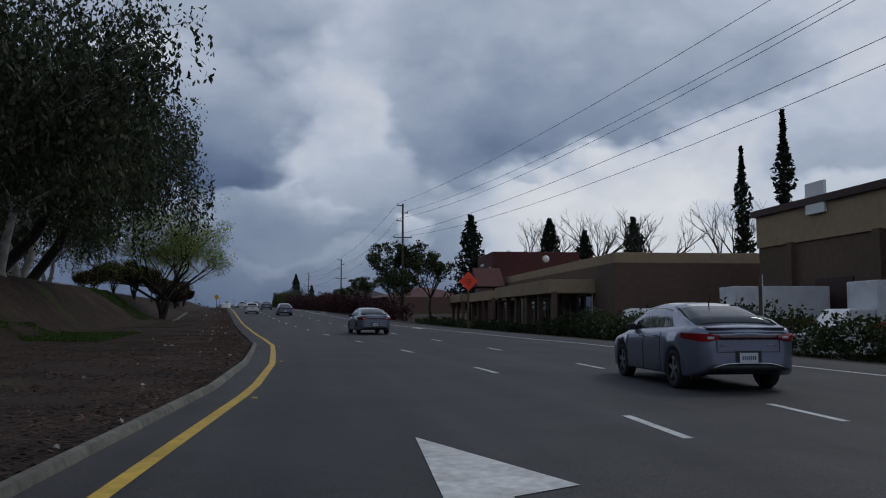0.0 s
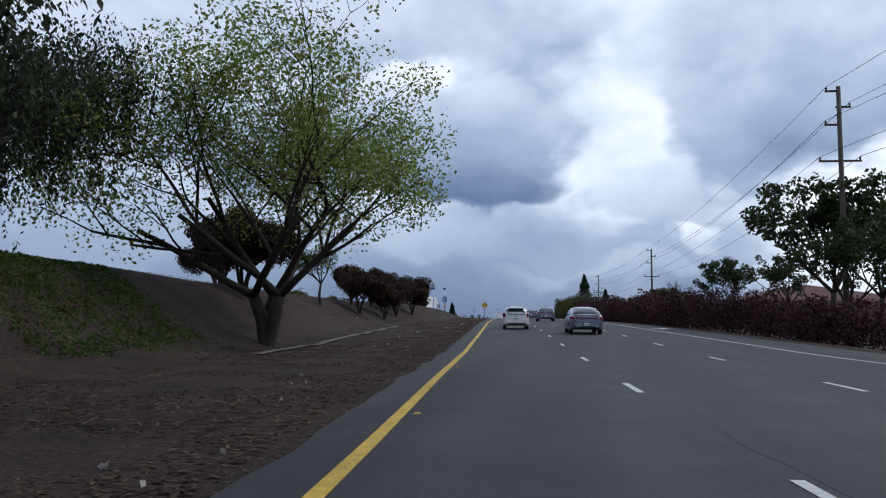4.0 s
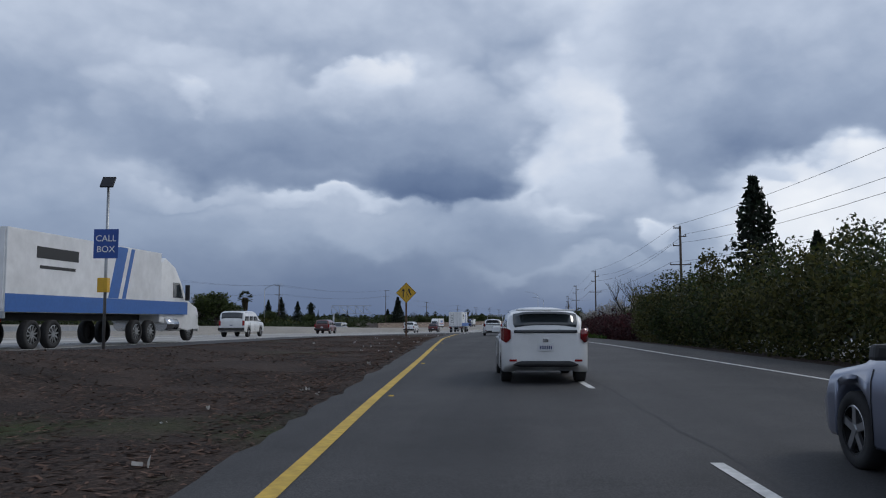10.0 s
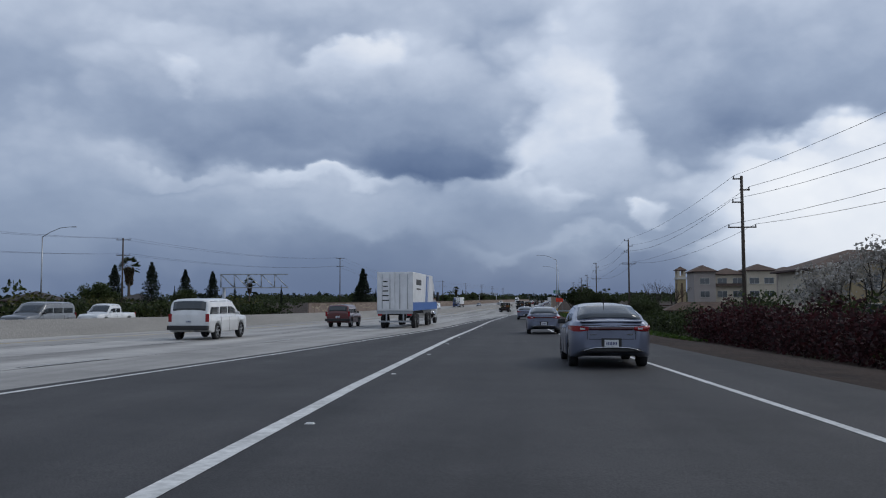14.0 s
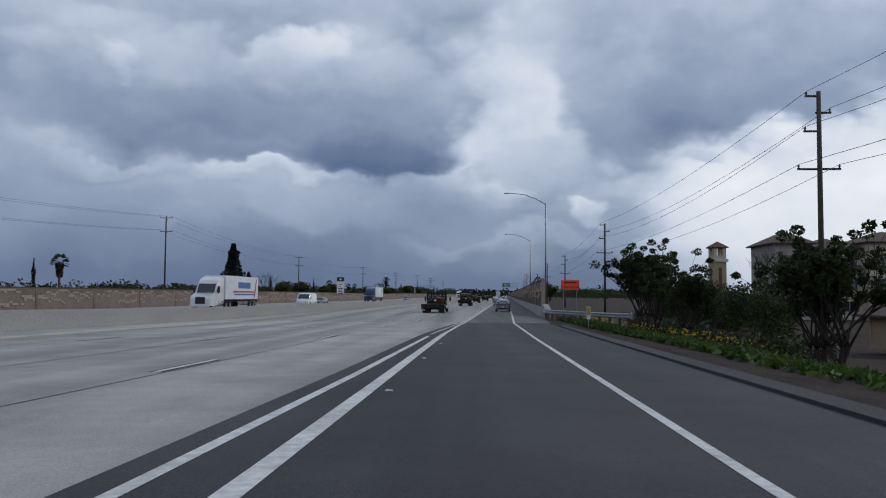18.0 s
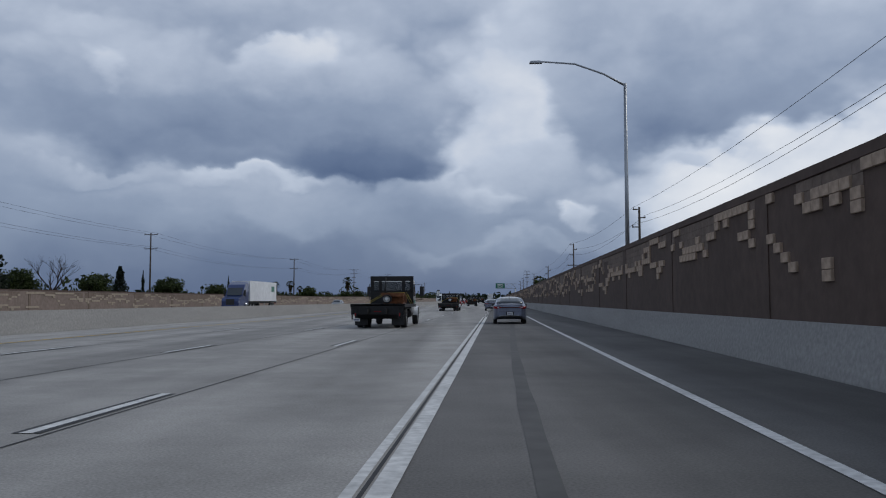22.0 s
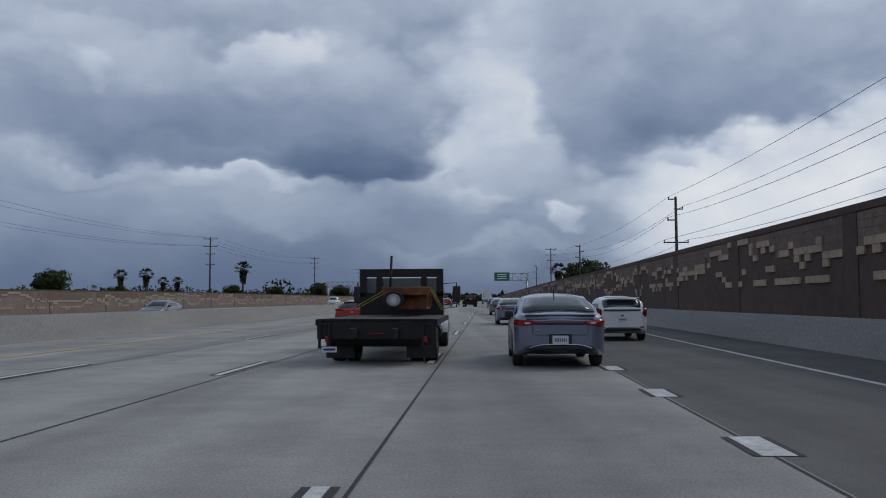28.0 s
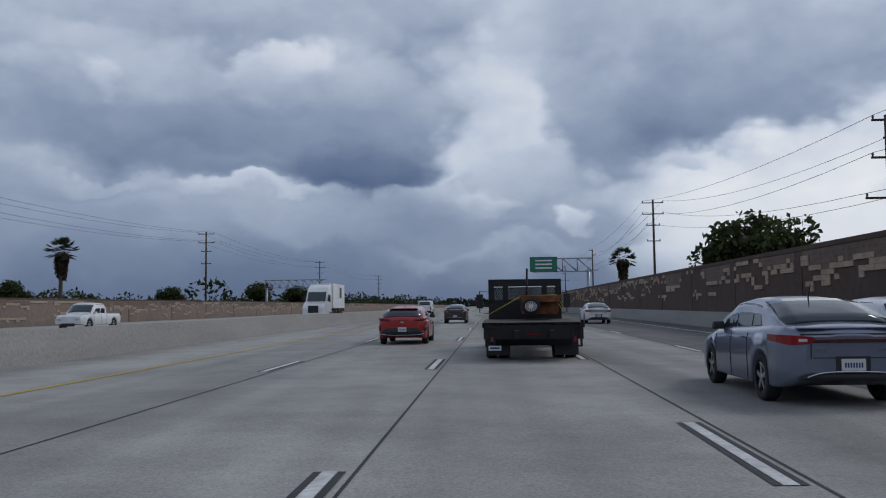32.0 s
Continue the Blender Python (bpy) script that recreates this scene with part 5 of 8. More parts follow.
    for c0 in spec.get("handles", ()):
        for sx in (1, -1):
            bm = BM()
            y, z = c0
            add_box(bm, (sx * (plan(y) + 0.012), y, z), (0.03, 0.17, 0.03))
            part("door_handle", bm, body_mat, t, bevel=0.01)
    for y in spec.get("shuts", ()):
        for sx in (1, -1):
            bm = BM()
            s = section(y)
            pts = [(sx * (s[k][0] + 0.002), y, s[k][1]) for k in (4, 5, 6, 7)]
            add_path(bm, pts, 0.006, 4)
            part("door_gap", bm, MAT["black_trim"], t)
    return t


SEDAN = dict(name="sedan", length=4.67, width=1.83, height=1.46, paint="silver_blue", wheel=0.33, axles=(-1.36, 1.34),
             low=[(-2.335, 0.46), (-2.30, 0.38), (-2.18, 0.30), (-1.95, 0.24), (2.0, 0.22), (2.34, 0.30)],
             deck=[(-2.335, 0.90), (-2.32, 0.965), (-2.26, 1.02), (-2.1, 1.05), (-1.75, 1.06), (-0.8, 1.00), (0.75, 0.94), (1.0, 0.93), (1.9, 0.80), (2.2, 0.68), (2.335, 0.58)],
             roof=[(-2.335, 0.5), (-2.02, 1.06), (-1.6, 1.22), (-1.1, 1.37), (-0.6, 1.44), (0.0, 1.455), (0.35, 1.42), (0.75, 1.25), (1.25, 0.93), (2.335, 0.5)],
             plan=[(-2.335, 0.66), (-2.315, 0.76), (-2.27, 0.845), (-2.18, 0.915), (-2.02, 0.965), (-1.7, 0.99), (-1.3, 1.0), (1.3, 1.0), (1.9, 0.95), (2.2, 0.84), (2.335, 0.70)],
             roofw=[(-2.05, 0.78), (-1.0, 0.68), (0.4, 0.68), (1.2, 0.78)],
             side_glass=[(-0.72, 0.02, 0.05, -0.02), (0.08, 0.86, 0.0, -0.42), (-1.18, -0.80, 0.32, 0.12)], rear_glass=(-1.93, -0.86), front_glass=(0.52, 1.12), rear_inset=0.02, mirror=(1.02, 0.72),
             panels=[("tail_light_bar", [(-0.52, 0.855, 0.925), (0.52, 0.855, 0.925)], "lamp_smoked", "smoked dark red tail light bar"),
                     ("tail_light", [(0.50, 0.850, 0.930), (0.66, 0.825, 0.945), (0.80, 0.825, 0.955), (0.90, 0.865, 0.955)], "lamp_red", "red wraparound tail light", True, 0.016),
                     ("reverse_light", [(0.58, 0.868, 0.905), (0.68, 0.868, 0.905)], "lamp_clear", "small clear reversing light", True, 0.021),
                     ("bumper_insert", [(-0.70, 0.37, 0.375), (-0.56, 0.36, 0.455), (0.56, 0.36, 0.455), (0.70, 0.37, 0.375)], "black_trim", "black lower bumper insert")],
             trim_arc=(0.60, 0.40, 0.475),
             # the shade line under the spoiler lip is a black strip
             rear=[("spoiler_lip", (0, 0.10, 1.045), (1.36, 0.17, 0.022), "silver_blue", "", 0.008), ("trunk_shadow_gap", (0, 0.03, 0.962), (1.30, 0.05, 0.022), "black_trim", "", 0.004),
                   ("trunk_seam", (0, -0.002, 0.655), (1.0, 0.012, 0.012), "black_trim", "", 0.0), ("trunk_seam", (0.53, -0.002, 0.75), (0.012, 0.012, 0.20), "black_trim", "", 0.0),
                   # the dark plate recess is a flat black panel, its depth only in the colour
                   ("badge", (0.40, -0.01, 0.76), (0.14, 0.012, 0.018), "chrome", "", 0.0), ("plate_recess", (0, -0.004, 0.565), (0.44, 0.014, 0.22), "black_trim", "", 0.01)],
             plate_z=0.565, plate_y=-0.018, antenna=-0.85, handles=((-0.65, 0.88), (0.1, 0.86)), shuts=(-0.82, 0.05, 0.95))
HATCH_WHITE = dict(name="hatchback", length=4.0, width=1.70, height=1.45, paint="car_white", wheel=0.30, axles=(-1.25, 1.28), low=[(-2.0, 0.40), (-1.95, 0.33), (-1.7, 0.22), (1.7, 0.22), (2.0, 0.30)],
                   deck=[(-2.0, 0.98), (-1.2, 0.99), (0.7, 0.93), (1.0, 0.91), (1.7, 0.74), (2.0, 0.55)], roof=[(-2.0, 0.98), (-1.96, 1.08), (-1.72, 1.36), (-1.4, 1.42), (-0.5, 1.45), (0.1, 1.42), (0.5, 1.28), (1.2, 0.92), (2.0, 0.5)],
                   plan=[(-2.0, 0.74), (-1.98, 0.84), (-1.92, 0.92), (-1.8, 0.97), (-1.4, 1.0), (1.2, 1.0), (1.7, 0.93), (2.0, 0.72)], roofw=[(-2.0, 0.72), (-1.0, 0.69), (0.4, 0.68), (1.2, 0.78)],
                   side_glass=[(-0.65, 0.05, 0.0, 0.0), (0.11, 0.9, 0.0, -0.48), (-1.5, -0.72, 0.16, 0.0)], rear_glass=(-1.955, -1.74), front_glass=(0.30, 1.1), rear_inset=0.02, mirror=(1.0, 0.75),
                   panels=[("tail_light", [(0.66, 0.86, 1.02), (0.74, 0.78, 1.06), (0.83, 0.84, 1.06)], "lamp_deep", "tall red tail light", True, 0.016), ("bumper_insert", [(-0.62, 0.36, 0.37), (-0.5, 0.33, 0.44), (0.5, 0.33, 0.44), (0.62, 0.36, 0.37)], "black_trim", "black bumper insert"), ("lower_window", [(-0.60, 0.97, 1.03), (0.60, 0.97, 1.03)], "glass", "dark lower rear window")],
                   rear=[("reflector", (0.62, 0.0, 0.45), (0.14, 0.02, 0.04), "lamp_red", "", 0.005),
                         ("spoiler", (0, 0.10, 1.405), (1.1, 0.30, 0.03), "car_white", "white roof spoiler", 0.012), ("emblem", (0, -0.01, 0.83), (0.10, 0.012, 0.07), "chrome", "", 0.02), ("wiper", (0.06, 0.02, 1.03), (0.4, 0.02, 0.02), "black_trim", "", 0.004)],
                   plate_z=0.70, handles=((-0.6, 0.86), (0.15, 0.85)), shuts=(-0.7, 0.06, 0.95))
HATCH_RED = dict(name="hatchback", length=4.24, width=1.80, height=1.40, paint="car_red", wheel=0.34, axles=(-1.33, 1.32), rim="black_trim", spokes=5, low=[(-2.12, 0.44), (-2.08, 0.36), (-1.8, 0.22), (1.8, 0.20), (2.12, 0.28)],
                 deck=[(-2.12, 0.86), (-2.10, 0.93), (-2.0, 0.97), (-1.4, 1.00), (0.7, 0.92), (1.0, 0.90), (1.8, 0.74), (2.12, 0.55)], roof=[(-2.12, 0.5), (-2.02, 0.96), (-1.80, 1.16), (-1.5, 1.27), (-0.9, 1.36), (-0.2, 1.39), (0.3, 1.33), (0.7, 1.18), (1.3, 0.89), (2.12, 0.5)],
                 plan=[(-2.12, 0.70), (-2.10, 0.79), (-2.05, 0.88), (-1.95, 0.955), (-1.7, 0.99), (-1.3, 1.0), (-0.6, 0.975), (0.6, 0.97), (1.3, 1.0), (1.8, 0.92), (2.12, 0.70)], roofw=[(-2.0, 0.70), (-1.0, 0.66), (0.4, 0.66), (1.2, 0.76)],
                 side_glass=[(-0.75, 0.0, 0.15, 0.0), (0.08, 0.85, 0.0, -0.45)], rear_glass=(-2.0, -1.55), rear_inset=0.0, front_glass=(0.42, 1.15), mirror=(1.0, 0.7),
                 panels=[("tail_light", [(0.42, 0.875, 0.905), (0.55, 0.85, 0.935), (0.74, 0.855, 0.955), (0.88, 0.90, 0.965)], "lamp_deep", "slim dark red tail light", True, 0.016),
                         ("diffuser", [(-0.80, 0.40, 0.44), (-0.58, 0.34, 0.60), (0.58, 0.34, 0.60), (0.80, 0.40, 0.44)], "black_trim", "black rear bumper insert"),
                         ("vent", [(0.80, 0.50, 0.66), (0.88, 0.52, 0.70)], "black_trim", "black corner vent", True)],
                 trim_arc=(0.78, 0.40, 0.345),
                 rear=[("spoiler", (0, 0.56, 1.300), (1.06, 0.30, 0.028), "car_red", "red roof spoiler", 0.012), ("emblem", (0, -0.008, 0.80), (0.13, 0.012, 0.06), "chrome", "", 0.02), ("hatch_seam", (0, -0.002, 0.70), (1.0, 0.012, 0.012), "black_trim", "", 0.0)],
                 plate_z=0.55, plate_y=-0.02, antenna=-1.05, handles=((0.1, 0.83),), shuts=(0.02, 0.95))
SUV_WHITE = dict(name="suv", length=5.1, width=2.0, height=1.88, paint="car_white", wheel=0.38, axles=(-1.52, 1.5), low=[(-2.55, 0.48), (-2.2, 0.36), (2.2, 0.36), (2.55, 0.46)], category="car",
                 deck=[(-2.55, 1.12), (0.9, 1.12), (1.2, 1.12), (2.3, 1.05), (2.55, 0.92)], roof=[(-2.55, 1.12), (-2.5, 1.3), (-2.38, 1.78), (-2.2, 1.86), (0.2, 1.88), (0.55, 1.82), (1.3, 1.14), (2.55, 0.6)],
                 plan=[(-2.55, 0.93), (-2.4, 0.99), (0, 1.0), (2.2, 0.97), (2.55, 0.85)], roofw=[(-2.5, 0.80), (0.4, 0.78), (1.2, 0.84)],
                 side_glass=[(-2.25, -1.25, 0.1, 0.0), (-1.12, -0.2, 0.0, 0.0), (-0.1, 1.0, 0.0, -0.45)], rear_glass=(-2.49, -2.39), front_glass=(0.65, 1.2), rear_inset=0.06, mirror=(1.2, 0.9),
                 rear=[("tail_light", (0.86, 0.03, 1.02), (0.16, 0.08, 0.36), "lamp_red", "tall red tail light", 0.02), ("bumper", (0, -0.06, 0.58), (1.9, 0.18, 0.2), "black_trim", "dark rear bumper", 0.03)], plate_z=0.86, handles=((-1.0, 1.02), (0.05, 1.02)), shuts=(-1.18, -0.15, 1.0))
SUV_RED = dict(SUV_WHITE, paint="car_maroon", length=4.4, width=1.78, wheel=0.36, axles=(-1.25, 1.28), deck=[(-2.2, 1.05), (0.8, 1.05), (2.0, 0.98), (2.2, 0.88)], roof=[(-2.2, 1.05), (-2.15, 1.2), (-2.05, 1.62), (-1.9, 1.68), (0.1, 1.70), (0.4, 1.64), (1.0, 1.06), (2.2, 0.6)],
               low=[(-2.2, 0.45), (-1.9, 0.34), (1.9, 0.34), (2.2, 0.42)], plan=[(-2.2, 0.94), (-2.1, 0.99), (1.9, 0.97), (2.2, 0.85)], side_glass=[(-1.95, -1.1, 0.08, 0.0), (-1.0, -0.25, 0.0, 0.0), (-0.15, 0.75, 0.0, -0.38)], rear_glass=(-2.145, -2.06), front_glass=(0.48, 0.92), mirror=(1.12, 0.7), shuts=(-1.05, -0.2, 0.8), handles=((-0.9, 0.96),), plate_z=0.8)
PICKUP = dict(name="pickup_truck", length=5.6, width=1.98, height=1.85, paint="car_white", wheel=0.39, axles=(-1.75, 1.75), low=[(-2.8, 0.5), (-2.4, 0.4), (2.4, 0.38), (2.8, 0.46)], category="truck",
              deck=[(-2.8, 1.10), (-0.6, 1.10), (1.2, 1.10), (2.5, 1.04), (2.8, 0.9)], roof=[(-2.8, 0.6), (-0.75, 1.1), (-0.62, 1.72), (-0.45, 1.83), (0.5, 1.85), (0.75, 1.8), (1.45, 1.12), (2.8, 0.6)],
              plan=[(-2.8, 0.96), (-2.7, 0.99), (2.4, 0.98), (2.8, 0.86)], roofw=[(-0.7, 0.76), (0.6, 0.76), (1.4, 0.84)], side_glass=[(-0.5, 0.1, 0.0, 0.0), (0.2, 1.15, 0.0, -0.42)], rear_glass=(-0.73, -0.63), front_glass=(0.85, 1.35), mirror=(1.2, 1.05),
              rear=[("tail_light", (0.9, 0.02, 0.98), (0.12, 0.06, 0.34), "lamp_red", "red tail light", 0.02), ("bumper", (0, -0.08, 0.6), (1.85, 0.2, 0.18), "chrome", "bright rear bumper", 0.03)], plate_z=0.62, plate_y=-0.19, shuts=(-0.58, 0.15, 1.2))
VAN_WHITE = dict(SUV_WHITE, name="van", length=5.3, height=2.1, roof=[(-2.65, 1.12), (-2.6, 1.4), (-2.5, 2.0), (-2.35, 2.08), (1.0, 2.1), (1.3, 2.0), (2.1, 1.14), (2.65, 0.6)], deck=[(-2.65, 1.12), (1.9, 1.12), (2.5, 1.0), (2.65, 0.85)], plan=[(-2.65, 0.94), (-2.5, 0.99), (2.2, 0.97), (2.65, 0.85)],
                 low=[(-2.65, 0.48), (2.65, 0.46)], side_glass=[(0.75, 1.75, 0.0, -0.5)], rear_glass=(-2.595, -2.51), front_glass=(1.4, 2.0), mirror=(1.25, 1.6), shuts=(0.6, 1.9), handles=((0.75, 1.02),), axles=(-1.7, 1.65))


def on_road(x, y, yaw):
    return pose(x, y, ramp_z(y) if y > -262 or x > freeway_line(y) + 2.5 else freeway_z(y), math.degrees(math.atan2(ramp_z(y + 2) - ramp_z(y - 2), 4.0)), 0, yaw)


def ramp_yaw(y):
    return math.degrees(math.atan2(-(left_line(y + 4) - left_line(y - 4)), 8.0))


def traffic():
    first = car(SEDAN, on_road(17.15, -672.9, -4.0), "grey-blue metallic sedan turning onto the ramp", "grey sedans")
    for x, y in ((14.06, -639.7), (8.86, -581.2), (5.54, -541.7), (1.77, -493.1), (-0.79, -446.1), (-4.72, -396.6), (-5.95, -373.5)):
        copy_thing(first, on_road(x, y, ramp_yaw(y)))["label"] = "grey-blue metallic sedan on the worn asphalt ramp"
    for x, y in ((-6.76, -347.5), (-7.58, -297.2), (-4.22, -183.8), (-2.26, -124.9), (-0.60, -66.2), (2.30, 18.5), (3.8, 47.6), (4.95, 74.6), (6.7, 103.0), (7.6, 128.6)):
        copy_thing(first, on_road(x, y, ROAD_YAW if y > -250 else ramp_yaw(y)))["label"] = "grey-blue metallic sedan in the outer freeway lane"
    w = car(HATCH_WHITE, on_road(11.6, 133.8, ROAD_YAW), "white compact hatchback beside the sound wall", "white hatchbacks")
    for sx, sy in ((5.85, 29.2), (8.9, 82.9)):
        copy_thing(w, on_road(sx, sy, ROAD_YAW))
    for x, y in ((4.55, -573.2), (-1.85, -481.4), (-5.5, -423.6)):
        copy_thing(w, on_road(x, y, ramp_yaw(y)))["label"] = "white compact hatchback climbing the asphalt ramp"
    red = car(HATCH_RED, on_road(0.55, 147.6, ROAD_YAW), "bright red sporty hatchback with black wheels", "red hatchbacks")
    copy_thing(red, on_road(-4.4, 42.7, ROAD_YAW))
    copy_thing(red, on_road(-1.7, 115.5, ROAD_YAW))
    copy_thing(red, on_road(-3.0, 80.0, ROAD_YAW))
    car(dict(SEDAN, paint="car_dark"), on_road(2.6, 182.0, ROAD_YAW), "black sedan far ahead in the lane")
    car(dict(SEDAN, paint="car_white"), on_road(12.6, 176.0, ROAD_YAW), "white sedan ahead in the lane")
    car(VAN_WHITE, on_road(-1.5, 236.0, ROAD_YAW), "white van far ahead in the lane")
    suv = car(SUV_WHITE, pose(-22.7, -356.0, freeway_z(-356), 0, 0, -1), "white boxy suv on the freeway")
    copy_thing(suv, pose(-23.4, -439.0, freeway_z(-439), 0, 0, 2))
    maroon = car(SUV_RED, pose(-21.6, -331.0, freeway_z(-331), 0, 0, -1.5), "dark red suv on the freeway")
    copy_thing(maroon, pose(-27.5, -397.0, freeway_z(-397), 0, 0, 0))
    # the other carriageway
    for spec, u, y, lab in ((PICKUP, -33.5, 172.0, "white pickup truck on the far carriageway"), (VAN_WHITE, -26.0, -165.0, "white van on the far carriageway"), (dict(SEDAN, paint="car_grey"), -30.0, -10.0, "grey sedan on the far carriageway"),
                            (dict(SEDAN, paint="car_grey"), -29.5, -140.0, "grey sedan on the far carriageway"), (PICKUP, -28.0, -330.0, "white pickup truck on the far carriageway"), (dict(SEDAN, paint="car_grey"), -26.5, 62.0, "grey sedan on the far carriageway"), (dict(SUV_WHITE, paint="car_grey"), -24.0, -345.0, "grey suv on the far carriageway")):
        x = fx(y) + u
        car(spec, pose(x, y, freeway_z(y), 0, 0, 180 + ROAD_YAW), lab)


traffic()


# ---- trucks ----
def big_wheels(t, pairs, r, dual=False, rim="alloy", ey=1.0):
    for y, hw in pairs:
        for sx in (1, -1):
            wheel(t, sx * (hw - 0.14), y, r, 0.28, MAT[rim], sx, 10, ey)
            if dual:
                wheel(t, sx * (hw - 0.46), y, r, 0.28, MAT["black_trim"], sx, 4, ey)


def flatbed(m, label):
    t = thing("flatbed_truck", m, label, "truck", "flatbed trucks")
    # deck: rear end at y = 0, cab ahead
    bm = BM()
    add_box(bm, (0, 2.55, 1.24), (2.44, 5.3, 0.10))
    part("deck", bm, MAT["bed_wood"], t, "dusty flat deck", bevel=0.01)
    bm = BM()
    for sx in (1, -1):
        add_box(bm, (sx * 1.22, 2.55, 1.20), (0.07, 5.3, 0.17))
    add_box(bm, (0, -0.06, 1.02), (2.44, 0.08, 0.56))
    part("deck_frame", bm, MAT["bed_black"], t, bevel=0.01)
    bm = BM()
    for sx in (1, -1):
        add_box(bm, (sx * 0.42, 3.0, 0.92), (0.1, 7.4, 0.26))
    for y in (0.4, 1.5, 2.8, 4.2):
        add_box(bm, (0, y, 1.10), (2.2, 0.1, 0.16))
    part("chassis", bm, MAT["bed_black"], t)
    # tail lift folded under the rear, with its side frames
    bm = BM()
    add_prism(bm, [(-0.1, 1.16), (0.55, 1.16), (0.75, 0.55), (0.35, 0.50), (-0.05, 0.95)], -1.02, 1.02, "x")
    part("tail_lift", bm, MAT["bed_black"], t, "folded black tail lift platform", bevel=0.015)
    for sx in (1, -1):
        bm = BM()
        for dx in (0.0, 0.2):
            add_box(bm, (sx * (1.16 - dx * sx * sx), -0.12, 0.86), (0.05, 0.06, 0.72))
        add_box(bm, (sx * 1.06, -0.12, 1.16), (0.26, 0.07, 0.06))
        add_box(bm, (sx * 1.06, -0.12, 0.52), (0.26, 0.07, 0.06))
        add_box(bm, (sx * 1.0, 0.16, 0.82), (0.05, 0.06, 0.7), rx=0.45)
        part("step_frame", bm, MAT["bed_black"], t)
        bm = BM()
        add_box(bm, (sx * 0.86, 0.62, 0.47), (0.60, 0.03, 0.62))
        part("mud_flap", bm, MAT["black_trim"], t, "black rubber mud flap")
        bm = BM()
        add_box(bm, (sx * 1.0, -0.11, 0.74), (0.10, 0.05, 0.16))
        part("tail_light", bm, MAT["lamp_red"], t, "red tail light", bevel=0.01)
    bm = BM()
    for k in (-0.12, 0, 0.12):
        add_box(bm, (k, -0.12, 0.90), (0.09, 0.03, 0.03))
    part("marker_lights", bm, MAT["lamp_red"], t)
    p = BM()
    add_box(p, (-0.95, -0.16, 0.46), (0.31, 0.012, 0.155))
    pl = part("licence_plate", p, MAT["plate"], t, "white licence plate")
    p = BM()
    add_box(p, (-0.95, -0.17, 0.46), (0.24, 0.004, 0.06))
    part("bars", p, MAT["plate_ink"], pl)
    # headboard with a meshed window
    bm = BM()
    for cx, cz, sx_, sz_ in ((0, 1.62, 2.24, 0.66), (0, 2.80, 2.24, 0.30), (-1.03, 2.30, 0.18, 0.70), (1.03, 2.30, 0.18, 0.70), (-0.60, 2.30, 0.16, 0.70), (0.60, 2.30, 0.16, 0.70), (0, 2.02, 2.24, 0.14)):
        add_box(bm, (cx, 5.18, cz), (sx_, 0.08, sz_))
    part("headboard", bm, MAT["bed_black"], t, "scratched black steel headboard", bevel=0.008)
    bm = BM()
    for k in range(34):
        add_box(bm, (-0.99 + k * 0.06, 5.20, 2.28), (0.008, 0.008, 0.72), ry=0.5)
        add_box(bm, (-0.99 + k * 0.06, 5.205, 2.28), (0.008, 0.008, 0.72), ry=-0.5)
    part("mesh", bm, MAT["steel"], t, "expanded metal mesh")
    # cab
    bm = BM()
    add_prism(bm, [(5.35, 0.85), (5.35, 2.62), (5.6, 2.74), (6.55, 2.70), (7.0, 1.85), (7.1, 1.05), (7.0, 0.85)], -1.06, 1.06, "x")
    cab = part("cab", bm, MAT["car_white"], t, "white truck cab", bevel=0.05)
    bm = BM()
    add_prism(bm, [(7.0, 0.75), (7.05, 1.80), (8.35, 1.52), (8.55, 1.3), (8.55, 0.75)], -0.86, 0.86, "x")
    part("hood", bm, MAT["car_white"], t, "white sloping hood", bevel=0.07)
    for sx in (1, -1):
        bm = BM()
        add_prism(bm, [(5.75, 1.72), (5.75, 2.50), (6.45, 2.46), (6.82, 1.80)], sx * 1.055, sx * 1.075, "x")
        part("side_window", bm, MAT["glass"], t)
        bm = BM()
        add_path(bm, [(sx * 1.05, 6.7, 2.45), (sx * 1.42, 6.75, 2.50), (sx * 1.42, 6.75, 1.55), (sx * 1.05, 6.7, 1.5)], 0.02, 6)
        bracket = part("mirror_bracket", bm, MAT["black_trim"], t)
        bm = BM()
        add_box(bm, (sx * 1.42, 6.74, 2.05), (0.22, 0.10, 0.62))
        part("mirror", bm, MAT["black_trim"], bracket, bevel=0.02)
        bm = BM()
        ring = [(7.55 + math.cos(a) * 0.62, 0.52 + math.sin(a) * 0.62) for a in np.linspace(0.1, math.pi - 0.1, 12)] + [(7.55 + math.cos(a) * 0.54, 0.52 + math.sin(a) * 0.54) for a in np.linspace(math.pi - 0.1, 0.1, 12)]
        add_prism(bm, ring, sx * 0.80, sx * 1.16, "x")
        part("fender", bm, MAT["car_white"], t, "white front fender", bevel=0.0)
        bm = BM()
        add_tube(bm, (sx * 0.86, 4.1, 0.72), (sx * 0.86, 5.0, 0.72), 0.26, 0.26, 16)
        part("fuel_tank", bm, MAT["black_trim"], t)
    bm = BM()
    add_box(bm, (0, 5.33, 2.22), (2.0, 0.03, 0.80))
    part("rear_window", bm, MAT["glass"], t)
    bm = BM()
    add_box(bm, (1.083, 6.1, 1.42), (0.012, 0.62, 0.16))
    part("door_sign", bm, MAT["sign_green"], t, "small dark green door sign")
    big_wheels(t, [(7.55, 1.13)], 0.50, ey=0.86)
